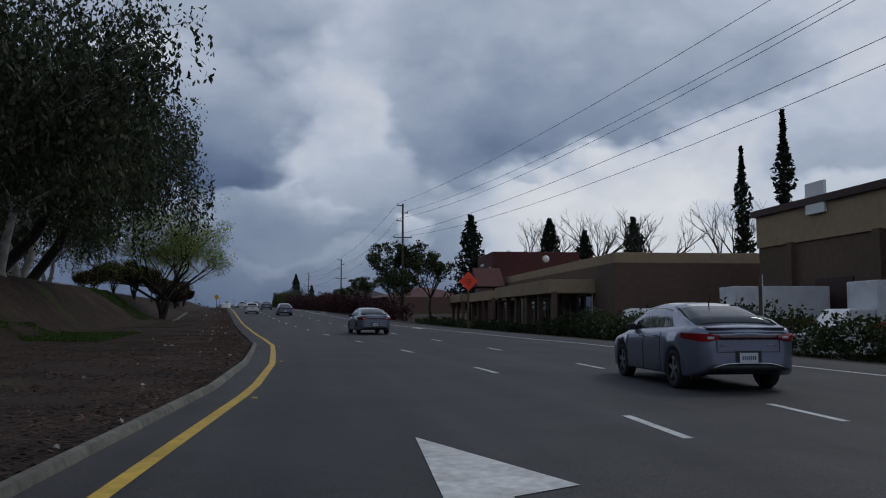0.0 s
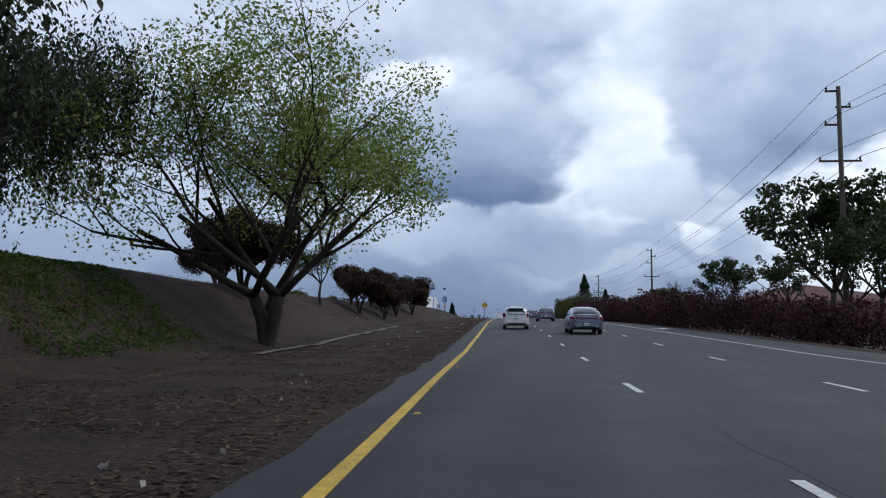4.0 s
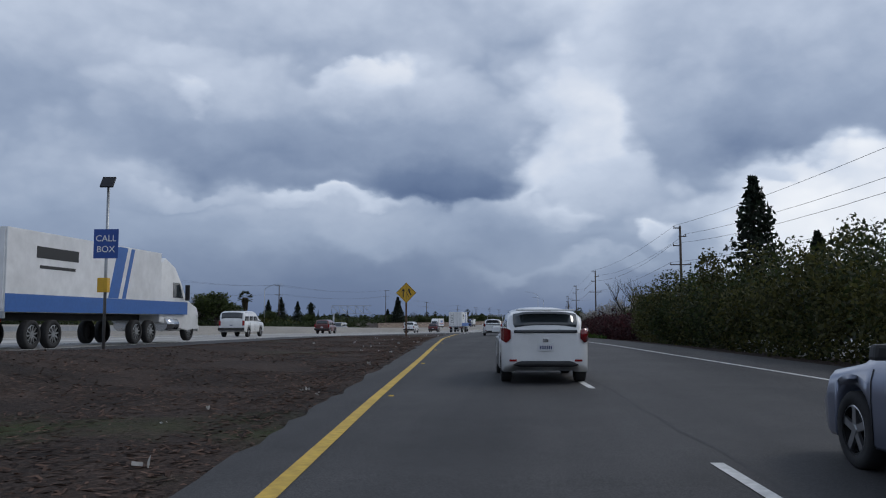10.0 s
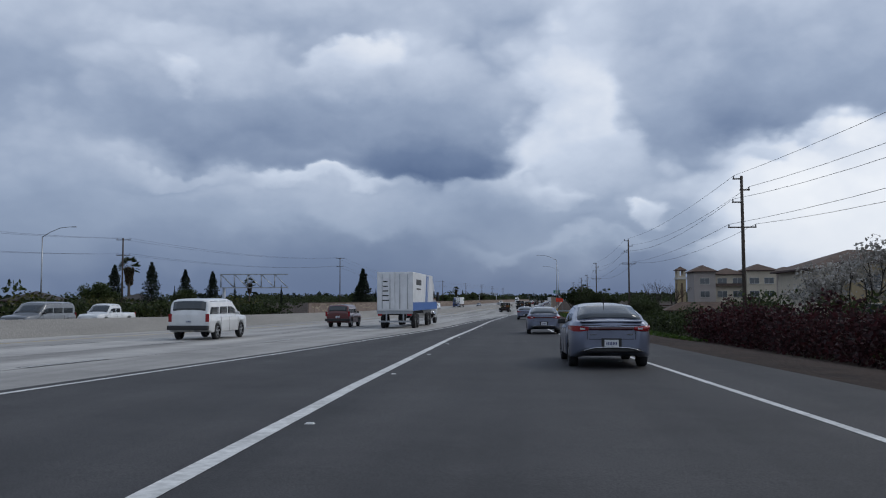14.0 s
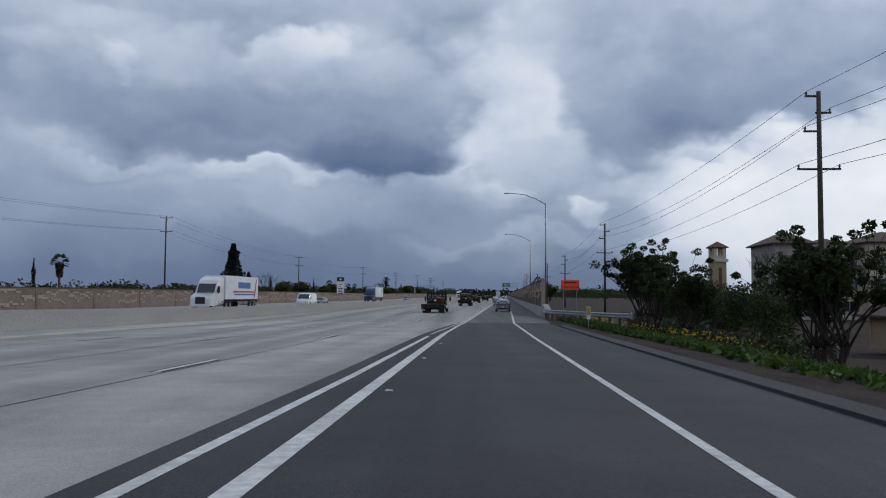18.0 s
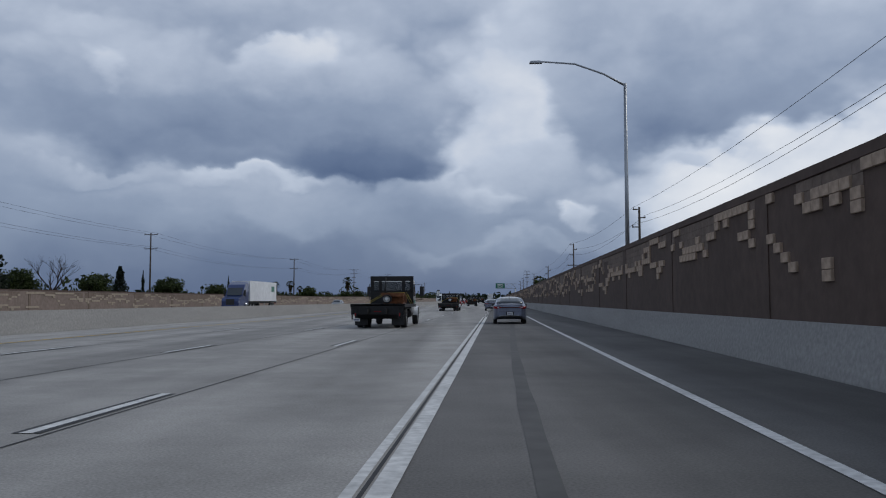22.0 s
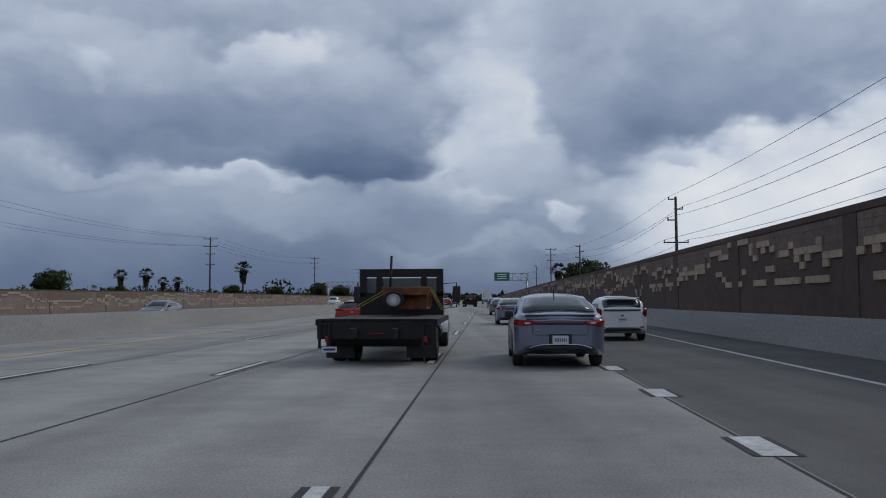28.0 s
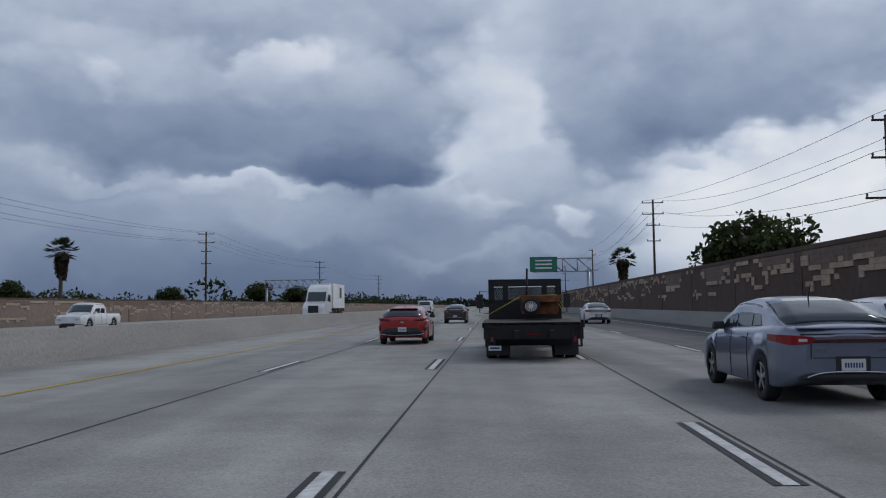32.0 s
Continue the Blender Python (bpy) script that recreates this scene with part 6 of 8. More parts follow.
    big_wheels(t, [(1.55, 1.17)], 0.50, dual=True, ey=0.86)
    return t


def flatbed_load(m):
    """The things tied down on a flatbed's deck; m is the truck's pose."""
    z = 1.30
    t = thing("cargo_box", m @ pose(0.35, 3.7, z), "rusty steel hopper box strapped to a truck deck", "cargo box")
    bm = BM()
    add_box(bm, (0, 0, 0.25), (0.95, 1.5, 0.50), taper=1.04)
    part("box", bm, MAT["rust"], t, bevel=0.02)
    bm = BM()
    add_prism(bm, [(-0.50, 0.40), (0.50, 0.40), (0.60, 0.62), (-0.60, 0.62)], -1.1, -0.75)
    part("flared_lip", bm, MAT["rust"], t, bevel=0.015)
    for k in range(5):
        bm = BM()
        add_box(bm, (0, -0.62 + 0.31 * k, 0.30), (1.03, 0.04, 0.44))
        part("rib", bm, MAT["rust"], t)
    for k in range(4):
        bm = BM()
        add_tube(bm, (-0.4 + 0.27 * k, -0.75, 0.56), (-0.4 + 0.27 * k, 0.65, 0.62), 0.025, 0.025, 6)
        part("bar", bm, MAT["rust"], t)
    bm = BM()
    add_tube(bm, (-0.4, -0.9, 0.4), (-0.36, -0.85, 1.5), 0.03, 0.03, 8)
    part("handle_post", bm, MAT["bed_black"], t)
    wheel(t, 0.0, -0.9, 0.25, 0.2, MAT["sign_white"], 1, 12)
    w = t.children[-1]
    w.rotation_euler = (0, 0, radians(-90))
    w.location = (0.62, -1.12, 0.02)
    for k, dy in enumerate((-0.2, 0.75)):
        bm = BM()
        add_path(bm, [(-1.5, dy, -0.03), (-0.50, dy, 0.62), (0.50, dy, 0.64), (0.80, dy + 0.1, -0.03)], 0.010, 5)
        tagged(part("ratchet_strap", bm, MAT["strap"]), "yellow ratchet strap over a rusty box", "strap").matrix_world = m @ pose(0.35, 3.7, z)


SQUAT = Matrix.Diagonal((1, 1, 0.86, 1))
FLAT_A = on_road(-8.85, -133.9, ROAD_YAW) @ SQUAT
FLAT_B = on_road(4.25, 135.9, ROAD_YAW) @ SQUAT
flat = flatbed(FLAT_A, "black flatbed truck with a white cab and folded tail lift")
flatbed_load(FLAT_A)
copy_thing(flat, FLAT_B)
for fxx, fy in ((-12.3, -196.8), (-6.1, -71.9), (-1.45, 17.2)):
    m = on_road(fxx, fy, ROAD_YAW) @ SQUAT
    copy_thing(flat, m)
    flatbed_load(m)
flatbed_load(FLAT_B)


def semi(m, label, cab_mat, stripes, trailer_len=14.0, sleeper=True):
    """A tractor and box trailer; the trailer's rear doors at y = 0, front ahead."""
    t = thing("semi_truck", m, label, "truck")
    TL = trailer_len
    bm = BM()
    add_box(bm, (0, TL / 2, 2.62), (2.55, TL, 2.75))
    box = part("trailer_box", bm, MAT["trailer_white"], t, "white box trailer", bevel=0.02)
    for sx in (1, -1):
        bm = BM()
        add_box(bm, (sx * 0.63, -0.025, 2.62), (1.18, 0.05, 2.58))
        door = part("rear_door", bm, MAT["trailer_white"], t, "white rear door", bevel=0.01)
        for dx in (-0.28, 0.28):
            bm = BM()
            add_tube(bm, (sx * 0.63 + dx, -0.07, 1.4), (sx * 0.63 + dx, -0.07, 3.85), 0.02, 0.02, 6)
            part("lock_rod", bm, MAT["steel"], door)
        bm = BM()
        for k in range(5):
            add_box(bm, (sx * 0.63 + (0.1 if sx > 0 else -0.05), -0.056, 2.0 + 0.33 * k), (0.5 - 0.05 * k, 0.008, 0.08))
        if sx < 0:
            part("bars", bm, MAT["sign_black"], door)
        else:
            bm.free()
        bm = BM()
        add_box(bm, (sx * 1.05, -0.08, 0.98), (0.3, 0.05, 0.14))
        part("tail_light", bm, MAT["lamp_red"], t, "red tail light")
    bm = BM()
    add_box(bm, (0, -0.02, 1.16), (2.55, 0.14, 0.22))
    for sx in (-0.6, 0.6):
        add_box(bm, (sx, -0.04, 0.8), (0.1, 0.1, 0.6))
    add_box(bm, (0, -0.06, 0.52), (2.3, 0.1, 0.12))
    part("underride_guard", bm, MAT["steel"], t)
    bm = BM()
    add_box(bm, (0, TL / 2, 1.10), (1.1, TL - 1, 0.26))
    part("trailer_frame", bm, MAT["bed_black"], t)
    for name, x, y0, y1, z0, z1, lean, mat in stripes:
        for sx in (1, -1):
            bm = BM()
            add_prism(bm, [(y0, z0), (y1, z0), (y1 + lean, z1), (y0 + lean, z1)], sx * 1.277, sx * 1.283, "x")
            part(name, bm, MAT[mat], t)
    big_wheels(t, [(1.6, 1.24), (2.85, 1.24)], 0.5, dual=False)
    c = TL + 0.2
    bm = BM()
    add_prism(bm, [(c, 0.9), (c, 3.55), (c + 0.5, 3.85), (c + 1.6, 3.45), (c + 2.3, 2.75), (c + 2.75, 1.95), (c + 4.1, 1.65), (c + 4.35, 1.3), (c + 4.35, 0.55), (c + 3.0, 0.5)], -1.15, 1.15, "x")
    part("cab", bm, MAT[cab_mat], t, "rounded sleeper cab", bevel=0.08)
    bm = BM()
    add_prism(bm, [(c + 1.95, 2.25), (c + 2.0, 3.0), (c + 2.12, 2.98), (c + 2.72, 2.0)], -0.98, 0.98, "x")
    ws = part("windshield", bm, MAT["glass"], t)
    ws.location = (0, 0.06, 0.03)
    for sx in (1, -1):
        bm = BM()
        add_prism(bm, [(c + 1.35, 2.05), (c + 1.35, 2.75), (c + 2.05, 2.75), (c + 2.45, 2.05)], sx * 1.145, sx * 1.165, "x")
        part("side_window", bm, MAT["glass"], t)
        bm = BM()
        add_box(bm, (sx * 1.38, c + 2.45, 2.3), (0.2, 0.12, 0.75))
        part("mirror", bm, MAT["black_trim"], t, bevel=0.02)
        bm = BM()
        add_box(bm, (sx * 0.95, c + 4.2, 1.15), (0.4, 0.25, 0.28))
        part("headlight", bm, MAT["lamp_clear"], t, bevel=0.05)
        bm = BM()
        add_tube(bm, (sx * 0.98, c + 0.5, 0.8), (sx * 0.98, c + 1.8, 0.8), 0.32, 0.32, 16)
        part("fuel_tank", bm, MAT["chrome"], t)
    bm = BM()
    add_box(bm, (0, c + 4.36, 1.15), (1.1, 0.06, 0.75))
    part("grille", bm, MAT["black_trim"], t, bevel=0.02)
    bm = BM()
    add_box(bm, (0, c + 4.42, 0.6), (2.25, 0.14, 0.3))
    part("bumper", bm, MAT[cab_mat], t, bevel=0.04)
    big_wheels(t, [(c - 0.9, 1.2), (c - 2.2, 1.2), (c + 3.3, 1.14)], 0.5)
    return t


blue = semi(pose(-16.8, -336.6, freeway_z(-334), 0, 0, -1), "white box trailer truck with blue side stripes", "car_white",
     [("side_band", 0, 0.0, 13.9, 1.26, 1.85, 0.0, "stripe_blue"), ("stripe", 0, 6.4, 7.2, 1.86, 3.95, 0.7, "stripe_blue"), ("stripe", 0, 7.5, 7.8, 1.86, 3.95, 0.7, "stripe_blue"), ("bars", 0, 1.6, 4.2, 3.1, 3.5, 0.0, "sign_black"), ("bars", 0, 1.8, 4.0, 2.75, 2.86, 0.0, "sign_black")], 11.0)
copy_thing(blue, pose(-19.9, -474.5, freeway_z(-470), 0, 0, -0.5))["label"] = "white box trailer truck with blue stripes above the bank"
nat = semi(pose(fx(-168) - 31.0, -178.0, freeway_z(-178), 0, 0, 180 + ROAD_YAW), "white semi truck with red and blue trailer stripes", "car_white",
           [("stripe", 0, 1.5, 9.8, 2.05, 2.25, 0.0, "stripe_red"), ("stripe", 0, 1.4, 9.3, 1.72, 1.92, 0.0, "stripe_blue"), ("stripe", 0, 1.3, 1.7, 1.5, 3.8, -0.8, "stripe_red"), ("bars", 0, 3.2, 8.0, 2.55, 3.3, 0.0, "stripe_blue")], 12.5)
semi(pose(fx(-60) - 33.0, -46.0, 0, 0, 0, 180 + ROAD_YAW), "dark blue semi truck with a plain white trailer", "truck_blue", [("bars", 0, 1.2, 2.8, 2.6, 3.4, 0.0, "sign_green")], 13.5)
semi(pose(fx(205) - 24.5, 215.0, ramp_z(205), 0, 0, 180 + ROAD_YAW), "white box truck on the far carriageway", "car_white", [("bars", 0, 2.0, 3.2, 2.4, 3.6, 0.0, "sign_black")], 7.0)
semi(pose(LINE12(225) - 2.0, 225.0, ramp_z(225), 0, 0, ROAD_YAW), "white box trailer truck far ahead", "car_white", [], 13.0)


# ---- trees and shrubs ----
def leaf_mat(name, dark, light, rough=0.6):
    def build(nt, b):
        c = ramp_of(nt, island(nt), ((0.0, dark), (0.6, tuple((a + d) / 2 for a, d in zip(dark, light))), (1.0, light)))
        c2 = ramp_of(nt, nz(nt, 0.5, 3), ((0.35, (0.72,) * 3), (0.65, (1.1,) * 3)))
        colour = blend(nt, 1.0, c, c2, "MULTIPLY")
        nt.links.new(colour, b.inputs["Base Color"])
        # leaves are thin: part of the light passes through them
        thin, both = nt.nodes.new("ShaderNodeBsdfTranslucent"), nt.nodes.new("ShaderNodeMixShader")
        nt.links.new(colour, thin.inputs["Color"])
        both.inputs[0].default_value = 0.4
        nt.links.new(b.outputs[0], both.inputs[1]), nt.links.new(thin.outputs[0], both.inputs[2])
        nt.links.new(both.outputs[0], nt.nodes["Material Output"].inputs["Surface"])
    return material(name, build, rough, 0, 0.3)


MAT.update({
    "leaf_euc": leaf_mat("eucalyptus_leaves", (0.020, 0.028, 0.015), (0.085, 0.100, 0.055)),
    "leaf_spring": leaf_mat("spring_leaves", (0.110, 0.150, 0.030), (0.340, 0.400, 0.110)),
    "leaf_red": leaf_mat("reddish_brown_leaves", (0.016, 0.011, 0.008), (0.075, 0.034, 0.022)),
    "leaf_hedge_red": leaf_mat("dark_red_hedge_leaves", (0.018, 0.009, 0.010), (0.085, 0.024, 0.028)),
    "leaf_dark": leaf_mat("dark_green_leaves", (0.014, 0.022, 0.008), (0.062, 0.084, 0.026)),
    "leaf_mid": leaf_mat("mid_green_leaves", (0.024, 0.038, 0.012), (0.090, 0.115, 0.035)),
    "leaf_olive": leaf_mat("olive_leaves", (0.032, 0.036, 0.011), (0.125, 0.122, 0.036)),
    "leaf_conifer": leaf_mat("conifer_needles", (0.008, 0.014, 0.009), (0.030, 0.044, 0.024)),
    "leaf_palm": leaf_mat("palm_fronds", (0.014, 0.022, 0.010), (0.055, 0.070, 0.028)),
    "leaf_dry": leaf_mat("dry_palm_skirt", (0.045, 0.034, 0.020), (0.13, 0.10, 0.06)),
    "leaf_blossom": leaf_mat("white_blossom", (0.22, 0.21, 0.18), (0.55, 0.53, 0.50)),
    "leaf_grass": leaf_mat("grass_blades", (0.025, 0.055, 0.010), (0.085, 0.140, 0.025)),
    "leaf_flower": leaf_mat("yellow_flowers", (0.35, 0.26, 0.01), (0.60, 0.48, 0.03)),
    "mulch": leaf_mat("bark_chips", (0.014, 0.010, 0.008), (0.19, 0.118, 0.088), 0.9),
    "litter": leaf_mat("scattered_litter", (0.30, 0.29, 0.27), (0.62, 0.60, 0.57), 0.8),
    "bark": plain("dark_bark", (0.035, 0.027, 0.021), 0.95, var=0.35, scale=9, relief=0.6),
    "bark_pale": plain("pale_eucalyptus_bark", (0.42, 0.39, 0.35), 0.85, var=0.3, scale=3, relief=0.3),
    "bark_palm": plain("palm_trunk_bark", (0.10, 0.080, 0.062), 0.95, var=0.3, scale=12, relief=0.6),
})


class Foliage:
    """Many small leaves gathered into one mesh."""

    def __init__(self, seed):
        self.rng = np.random.RandomState(seed)
        self.v, self.n = [], 0

    def clump(self, centre, radii, count, size, droop=0.0, long=1.6):
        r = self.rng
        d = r.normal(size=(count, 3))
        d /= np.linalg.norm(d, axis=1, keepdims=True)
        rad = r.uniform(0.35, 1.0, (count, 1)) ** 0.6
        p = np.asarray(centre) + d * rad * np.asarray(radii)
        a = r.normal(size=(count, 3))
        a[:, 2] = a[:, 2] * (1 - droop) - droop * 1.6
        a /= np.linalg.norm(a, axis=1, keepdims=True)
        b = np.cross(a, r.normal(size=(count, 3)))
        b /= np.linalg.norm(b, axis=1, keepdims=True) + 1e-9
        s = r.uniform(0.6, 1.4, (count, 1)) * size
        a, b = a * s * long * 0.5, b * s * 0.5
        self.v.append(np.stack([p - a, p + b * 0.9, p + a, p - b * 0.9], 1).reshape(-1, 3))
        self.n += count
        return self

    def build(self, name, mat, parent):
        v = np.concatenate(self.v)
        me = bpy.data.meshes.new(name)
        me.vertices.add(len(v))
        me.vertices.foreach_set("co", v.ravel())
        q = self.n
        me.loops.add(q * 4)
        me.loops.foreach_set("vertex_index", np.arange(q * 4, dtype=np.int32))
        me.polygons.add(q)
        me.polygons.foreach_set("loop_start", np.arange(0, q * 4, 4, dtype=np.int32))
        me.polygons.foreach_set("loop_total", np.full(q, 4, dtype=np.int32))
        me.update(calc_edges=True)
        me.materials.append(MAT[mat])
        ob = new(name, me)
        if parent:
            ob.parent = parent
        return ob


def limbs(bm, rng, base, direction, length, radius, depth, tips, spread=0.55, up=0.25, n=6):
    """Branches that fork, each bending a little; leaves the tips in a list."""
    pts, radii = [Vector(base)], [radius]
    d = Vector(direction).normalized()
    steps = 4
    for k in range(steps):
        d = (d + Vector((rng.uniform(-1, 1), rng.uniform(-1, 1), rng.uniform(-0.4, 1) * up * 2)) * 0.16).normalized()
        pts.append(pts[-1] + d * length / steps)
        radii.append(radius * (1 - 0.42 * (k + 1) / steps))
    add_path(bm, pts, radii, n)
    tips.append((pts[-1], depth))
    if depth > 0:
        for k in range(rng.choice((2, 3))):
            at = pts[rng.choice((2, 3, 4))]
            dd = (d + Vector((rng.uniform(-1, 1), rng.uniform(-1, 1), rng.uniform(-0.3, 0.8))) * spread * 1.3).normalized()
            limbs(bm, rng, at, dd, length * rng.uniform(0.6, 0.8), radius * 0.52, depth - 1, tips, spread, up, max(4, n - 1))


def broadleaf(name, label, seed, trunk_h, trunk_r, limb_len, depth, leaf, per_tip, leaf_size, clump_r, bark="bark", stems=1, droop=0.0, spread=0.6, lean=(0, 0), category="tree", hang=0):
    rng = random.Random(seed)
    t = thing(name, pose(0, 0, 0), label, category)
    bm = BM()
    tips = []
    for s in range(stems):
        a = 2 * math.pi * s / max(1, stems) + rng.uniform(-0.4, 0.4)
        out = 0.30 if stems > 1 else 0.0
        top = Vector((math.cos(a) * out * trunk_h + lean[0], math.sin(a) * out * trunk_h + lean[1], trunk_h))
        mid = top * 0.5 + Vector((rng.uniform(-0.08, 0.08), rng.uniform(-0.08, 0.08), 0)) * trunk_h
        b0 = Vector((math.cos(a) * 0.12 * (stems > 1), math.sin(a) * 0.12 * (stems > 1), -0.4))
        r = trunk_r / math.sqrt(stems)
        add_path(bm, [b0, b0 * 0.2 + Vector((0, 0, 0.15)), mid, top], [r * 1.45, r * 1.1, r * 0.9, r * 0.75], 9)
        for k in range(3 if stems > 1 else 5):
            b = a + 2 * math.pi * k / (3 if stems > 1 else 5) + rng.uniform(-0.5, 0.5)
            limbs(bm, rng, top, (math.cos(b) * spread, math.sin(b) * spread, rng.uniform(0.45, 1.0)), limb_len * rng.uniform(0.8, 1.15), r * 0.55, depth, tips, spread)
    part("trunk", bm, MAT[bark], t)
    if per_tip:
        f = Foliage(seed)
        for p, dpt in tips:
            c = clump_r * rng.uniform(0.7, 1.25)
            f.clump((p.x, p.y, p.z - c * 0.5 * droop), (c, c, c * (0.75 + 0.9 * droop)), int(per_tip * rng.uniform(0.6, 1.3)), leaf_size, droop)
            for k in range(hang):
                # hanging strands
                a, l = rng.uniform(0, 6.28), rng.uniform(1.2, 3.0) * (1 + droop * 0.6)
                q = (p.x + math.cos(a) * c * 0.8, p.y + math.sin(a) * c * 0.8, p.z - c * 0.4 - l * 0.5)
                f.clump(q, (0.22, 0.22, l * 0.5), int(per_tip * 0.22), leaf_size, 0.9, 2.0)
        f.build("crown", leaf, t)
    return t


def conifer(label, seed, h, r, leaf="leaf_conifer", narrow=False, count=2600, size=0.22, bare=0.12):
    rng = random.Random(seed)
    t = thing("cypress_tree" if narrow else "conifer_tree", pose(0, 0, 0), label, "tree")
    bm = BM()
    add_tube(bm, (0, 0, -0.4), (0, 0, h * 0.96), h * 0.018 + 0.05, 0.02, 8)
    f = Foliage(seed)
    layers = 16 if not narrow else 20
    for k in range(layers):
        z = h * (bare + (1 - bare) * (k + 0.5) / layers)
        rr = r * (1 - (k + 0.3) / layers) ** 0.75 * rng.uniform(0.75, 1.2) if not narrow else r * min(1.0, 3 * (1 - (k + 0.5) / layers)) * (0.75 + 0.25 * math.sin(k))
        arms = 6 if not narrow else 4
        for j in range(arms):
            a = 2 * math.pi * (j + rng.random()) / arms
            px, py = math.cos(a) * rr * 0.6, math.sin(a) * rr * 0.6
            if not narrow:
                add_tube(bm, (0, 0, z + 0.1), (px * 1.3, py * 1.3, z - 0.15), 0.035, 0.012, 4)
            f.clump((px, py, z), (rr * 0.5, rr * 0.5, h / layers * (0.75 if not narrow else 0.9)), int(count / layers / arms), size, 0.1)
    part("trunk", bm, MAT["bark"], t)
    f.build("crown", leaf, t)
    return t


def palm(label, seed, h, crown=2.0, skirt=True):
    rng = random.Random(seed)
    t = thing("palm_tree", pose(0, 0, 0), label, "tree")
    bm = BM()
    add_path(bm, [(0, 0, -0.3), (0.05, 0, h * 0.4), (0.1, 0.05, h)], [0.36, 0.28, 0.25], 10)
    part("trunk", bm, MAT["bark_palm"], t)
    f, g = Foliage(seed), Foliage(seed + 1)
    for k in range(46):
        a, e = rng.uniform(0, 2 * math.pi), rng.uniform(-0.5, 1.25)
        fan = Vector((math.cos(a) * math.cos(e), math.sin(a) * math.cos(e), math.sin(e)))
        c = Vector((0.1, 0.05, h)) + fan * crown * 0.55
        side = fan.cross(Vector((0, 0, 1))).normalized()
        for j in range(14):
            s = (j / 13 - 0.5) * 2.0
            tip = c + (fan * math.cos(s) + side * math.sin(s)) * crown * 0.5 - Vector((0, 0, 0.22 * abs(s) + 0.08))
            w = side * 0.05 + Vector((0, 0, 0.03))
            f.v.append(np.array([c, (c + tip) / 2 + w, tip, (c + tip) / 2 - w])), setattr(f, "n", f.n + 1)
    f.build("crown", "leaf_palm", t)
    if skirt:
        for k in range(60):
            a, dn = rng.uniform(0, 2 * math.pi), rng.random()
            w_ = 0.75 - 0.35 * dn
            g.clump((math.cos(a) * w_ + 0.1, math.sin(a) * w_, h - 0.6 - dn * 2.8), (0.35, 0.35, 0.8), 22, 0.26, 0.9, 2.4)
        g.build("dry_fronds", "leaf_dry", t)
    return t


def scatter_copies(ob, spots, group):
    """The built one stays at the first spot; alike ones follow. Spots: x, y, scale, turn and, if given, z."""
    ob["group"] = group
    for k, s in enumerate(spots):
        x, y, sc, rz = s[:4]
        z = s[4] if len(s) > 4 else ground_z(x, y) - 0.03
        m = pose(x, y, z, 0, 0, rz)
        o = ob if k == 0 else copy_thing(ob, m)
        o.matrix_basis = m @ Matrix.Diagonal((sc, sc, sc, 1))


# the large eucalyptus trees over the start of the ramp
euc = broadleaf("eucalyptus_tree", "tall eucalyptus with a pale trunk and drooping dark leaves", 5, 3.0, 0.36, 4.0, 3, "leaf_euc", 92, 0.125, 1.0, "bark_pale", stems=2, droop=0.8, spread=0.95, hang=3)
# the last four stand out of view, added to shade the ramp's start
scatter_copies(euc, [(-11.6, -616.5, 1.3, 20), (-7.5, -634.0, 1.2, 140), (-14.5, -626.0, 1.35, 250), (-17.5, -600.0, 1.1, 70), (-5.0, -650.0, 1.25, 300), (-14.0, -644.0, 1.4, 200), (-6.0, -666.0, 1.3, 30), (-13.0, -604.0, 0.85, 330), (-8.5, -684.0, 1.3, 100), (-11.0, -697.0, 1.35, 10), (-5.0, -713.0, 1.3, 220), (-14.0, -676.0, 1.3, 60)], "eucalyptus trees on the bank")
lean_euc = broadleaf("eucalyptus_tree", "leaning eucalyptus whose drooping crown overhangs the verge", 8, 4.6, 0.34, 4.0, 3, "leaf_euc", 85, 0.125, 1.05, "bark", droop=0.8, spread=1.1, lean=(3.2, -2.0), hang=4)
scatter_copies(lean_euc, [(-9.8, -619.8, 1.15, 0), (-9.5, -628.5, 1.15, 15), (-8.0, -641.0, 1.05, 350)], "eucalyptus trees on the bank")
leafy = broadleaf("spreading_tree", "spreading tree with fresh yellow-green spring leaves", 26, 1.7, 0.46, 4.1, 4, "leaf_spring", 72, 0.085, 0.95, "bark", stems=3, droop=0.1, spread=0.95)
scatter_copies(leafy, [(-3.2, -598.5, 1.1, 200)], "spring trees")
shrub = broadleaf("shrub_tree", "rounded multi-stemmed shrub tree with reddish brown leaves", 31, 1.25, 0.20, 1.25, 2, "leaf_red", 260, 0.085, 0.62, "bark", stems=4, spread=0.85)
scatter_copies(shrub, [(-7.1, -569.2, 0.86, 0), (-8.8, -565.4, 0.79, 60), (-6.6, -563.3, 0.75, 120), (-8.7, -559.4, 0.83, 200), (-7.0, -556.9, 0.75, 280), (-8.1, -552.6, 0.79, 20), (-7.3, -548.0, 0.83, 90), (-10.5, -586.0, 0.95, 45), (-7.4, -590.5, 1.10, 10), (-14.4, -578.0, 1.00, 200)], "shrub trees on the bank")
bush = broadleaf("shrub", "low dense bush with dark brownish green leaves", 33, 0.45, 0.16, 1.05, 2, "leaf_red", 300, 0.07, 0.55, "bark", stems=5, spread=1.0)
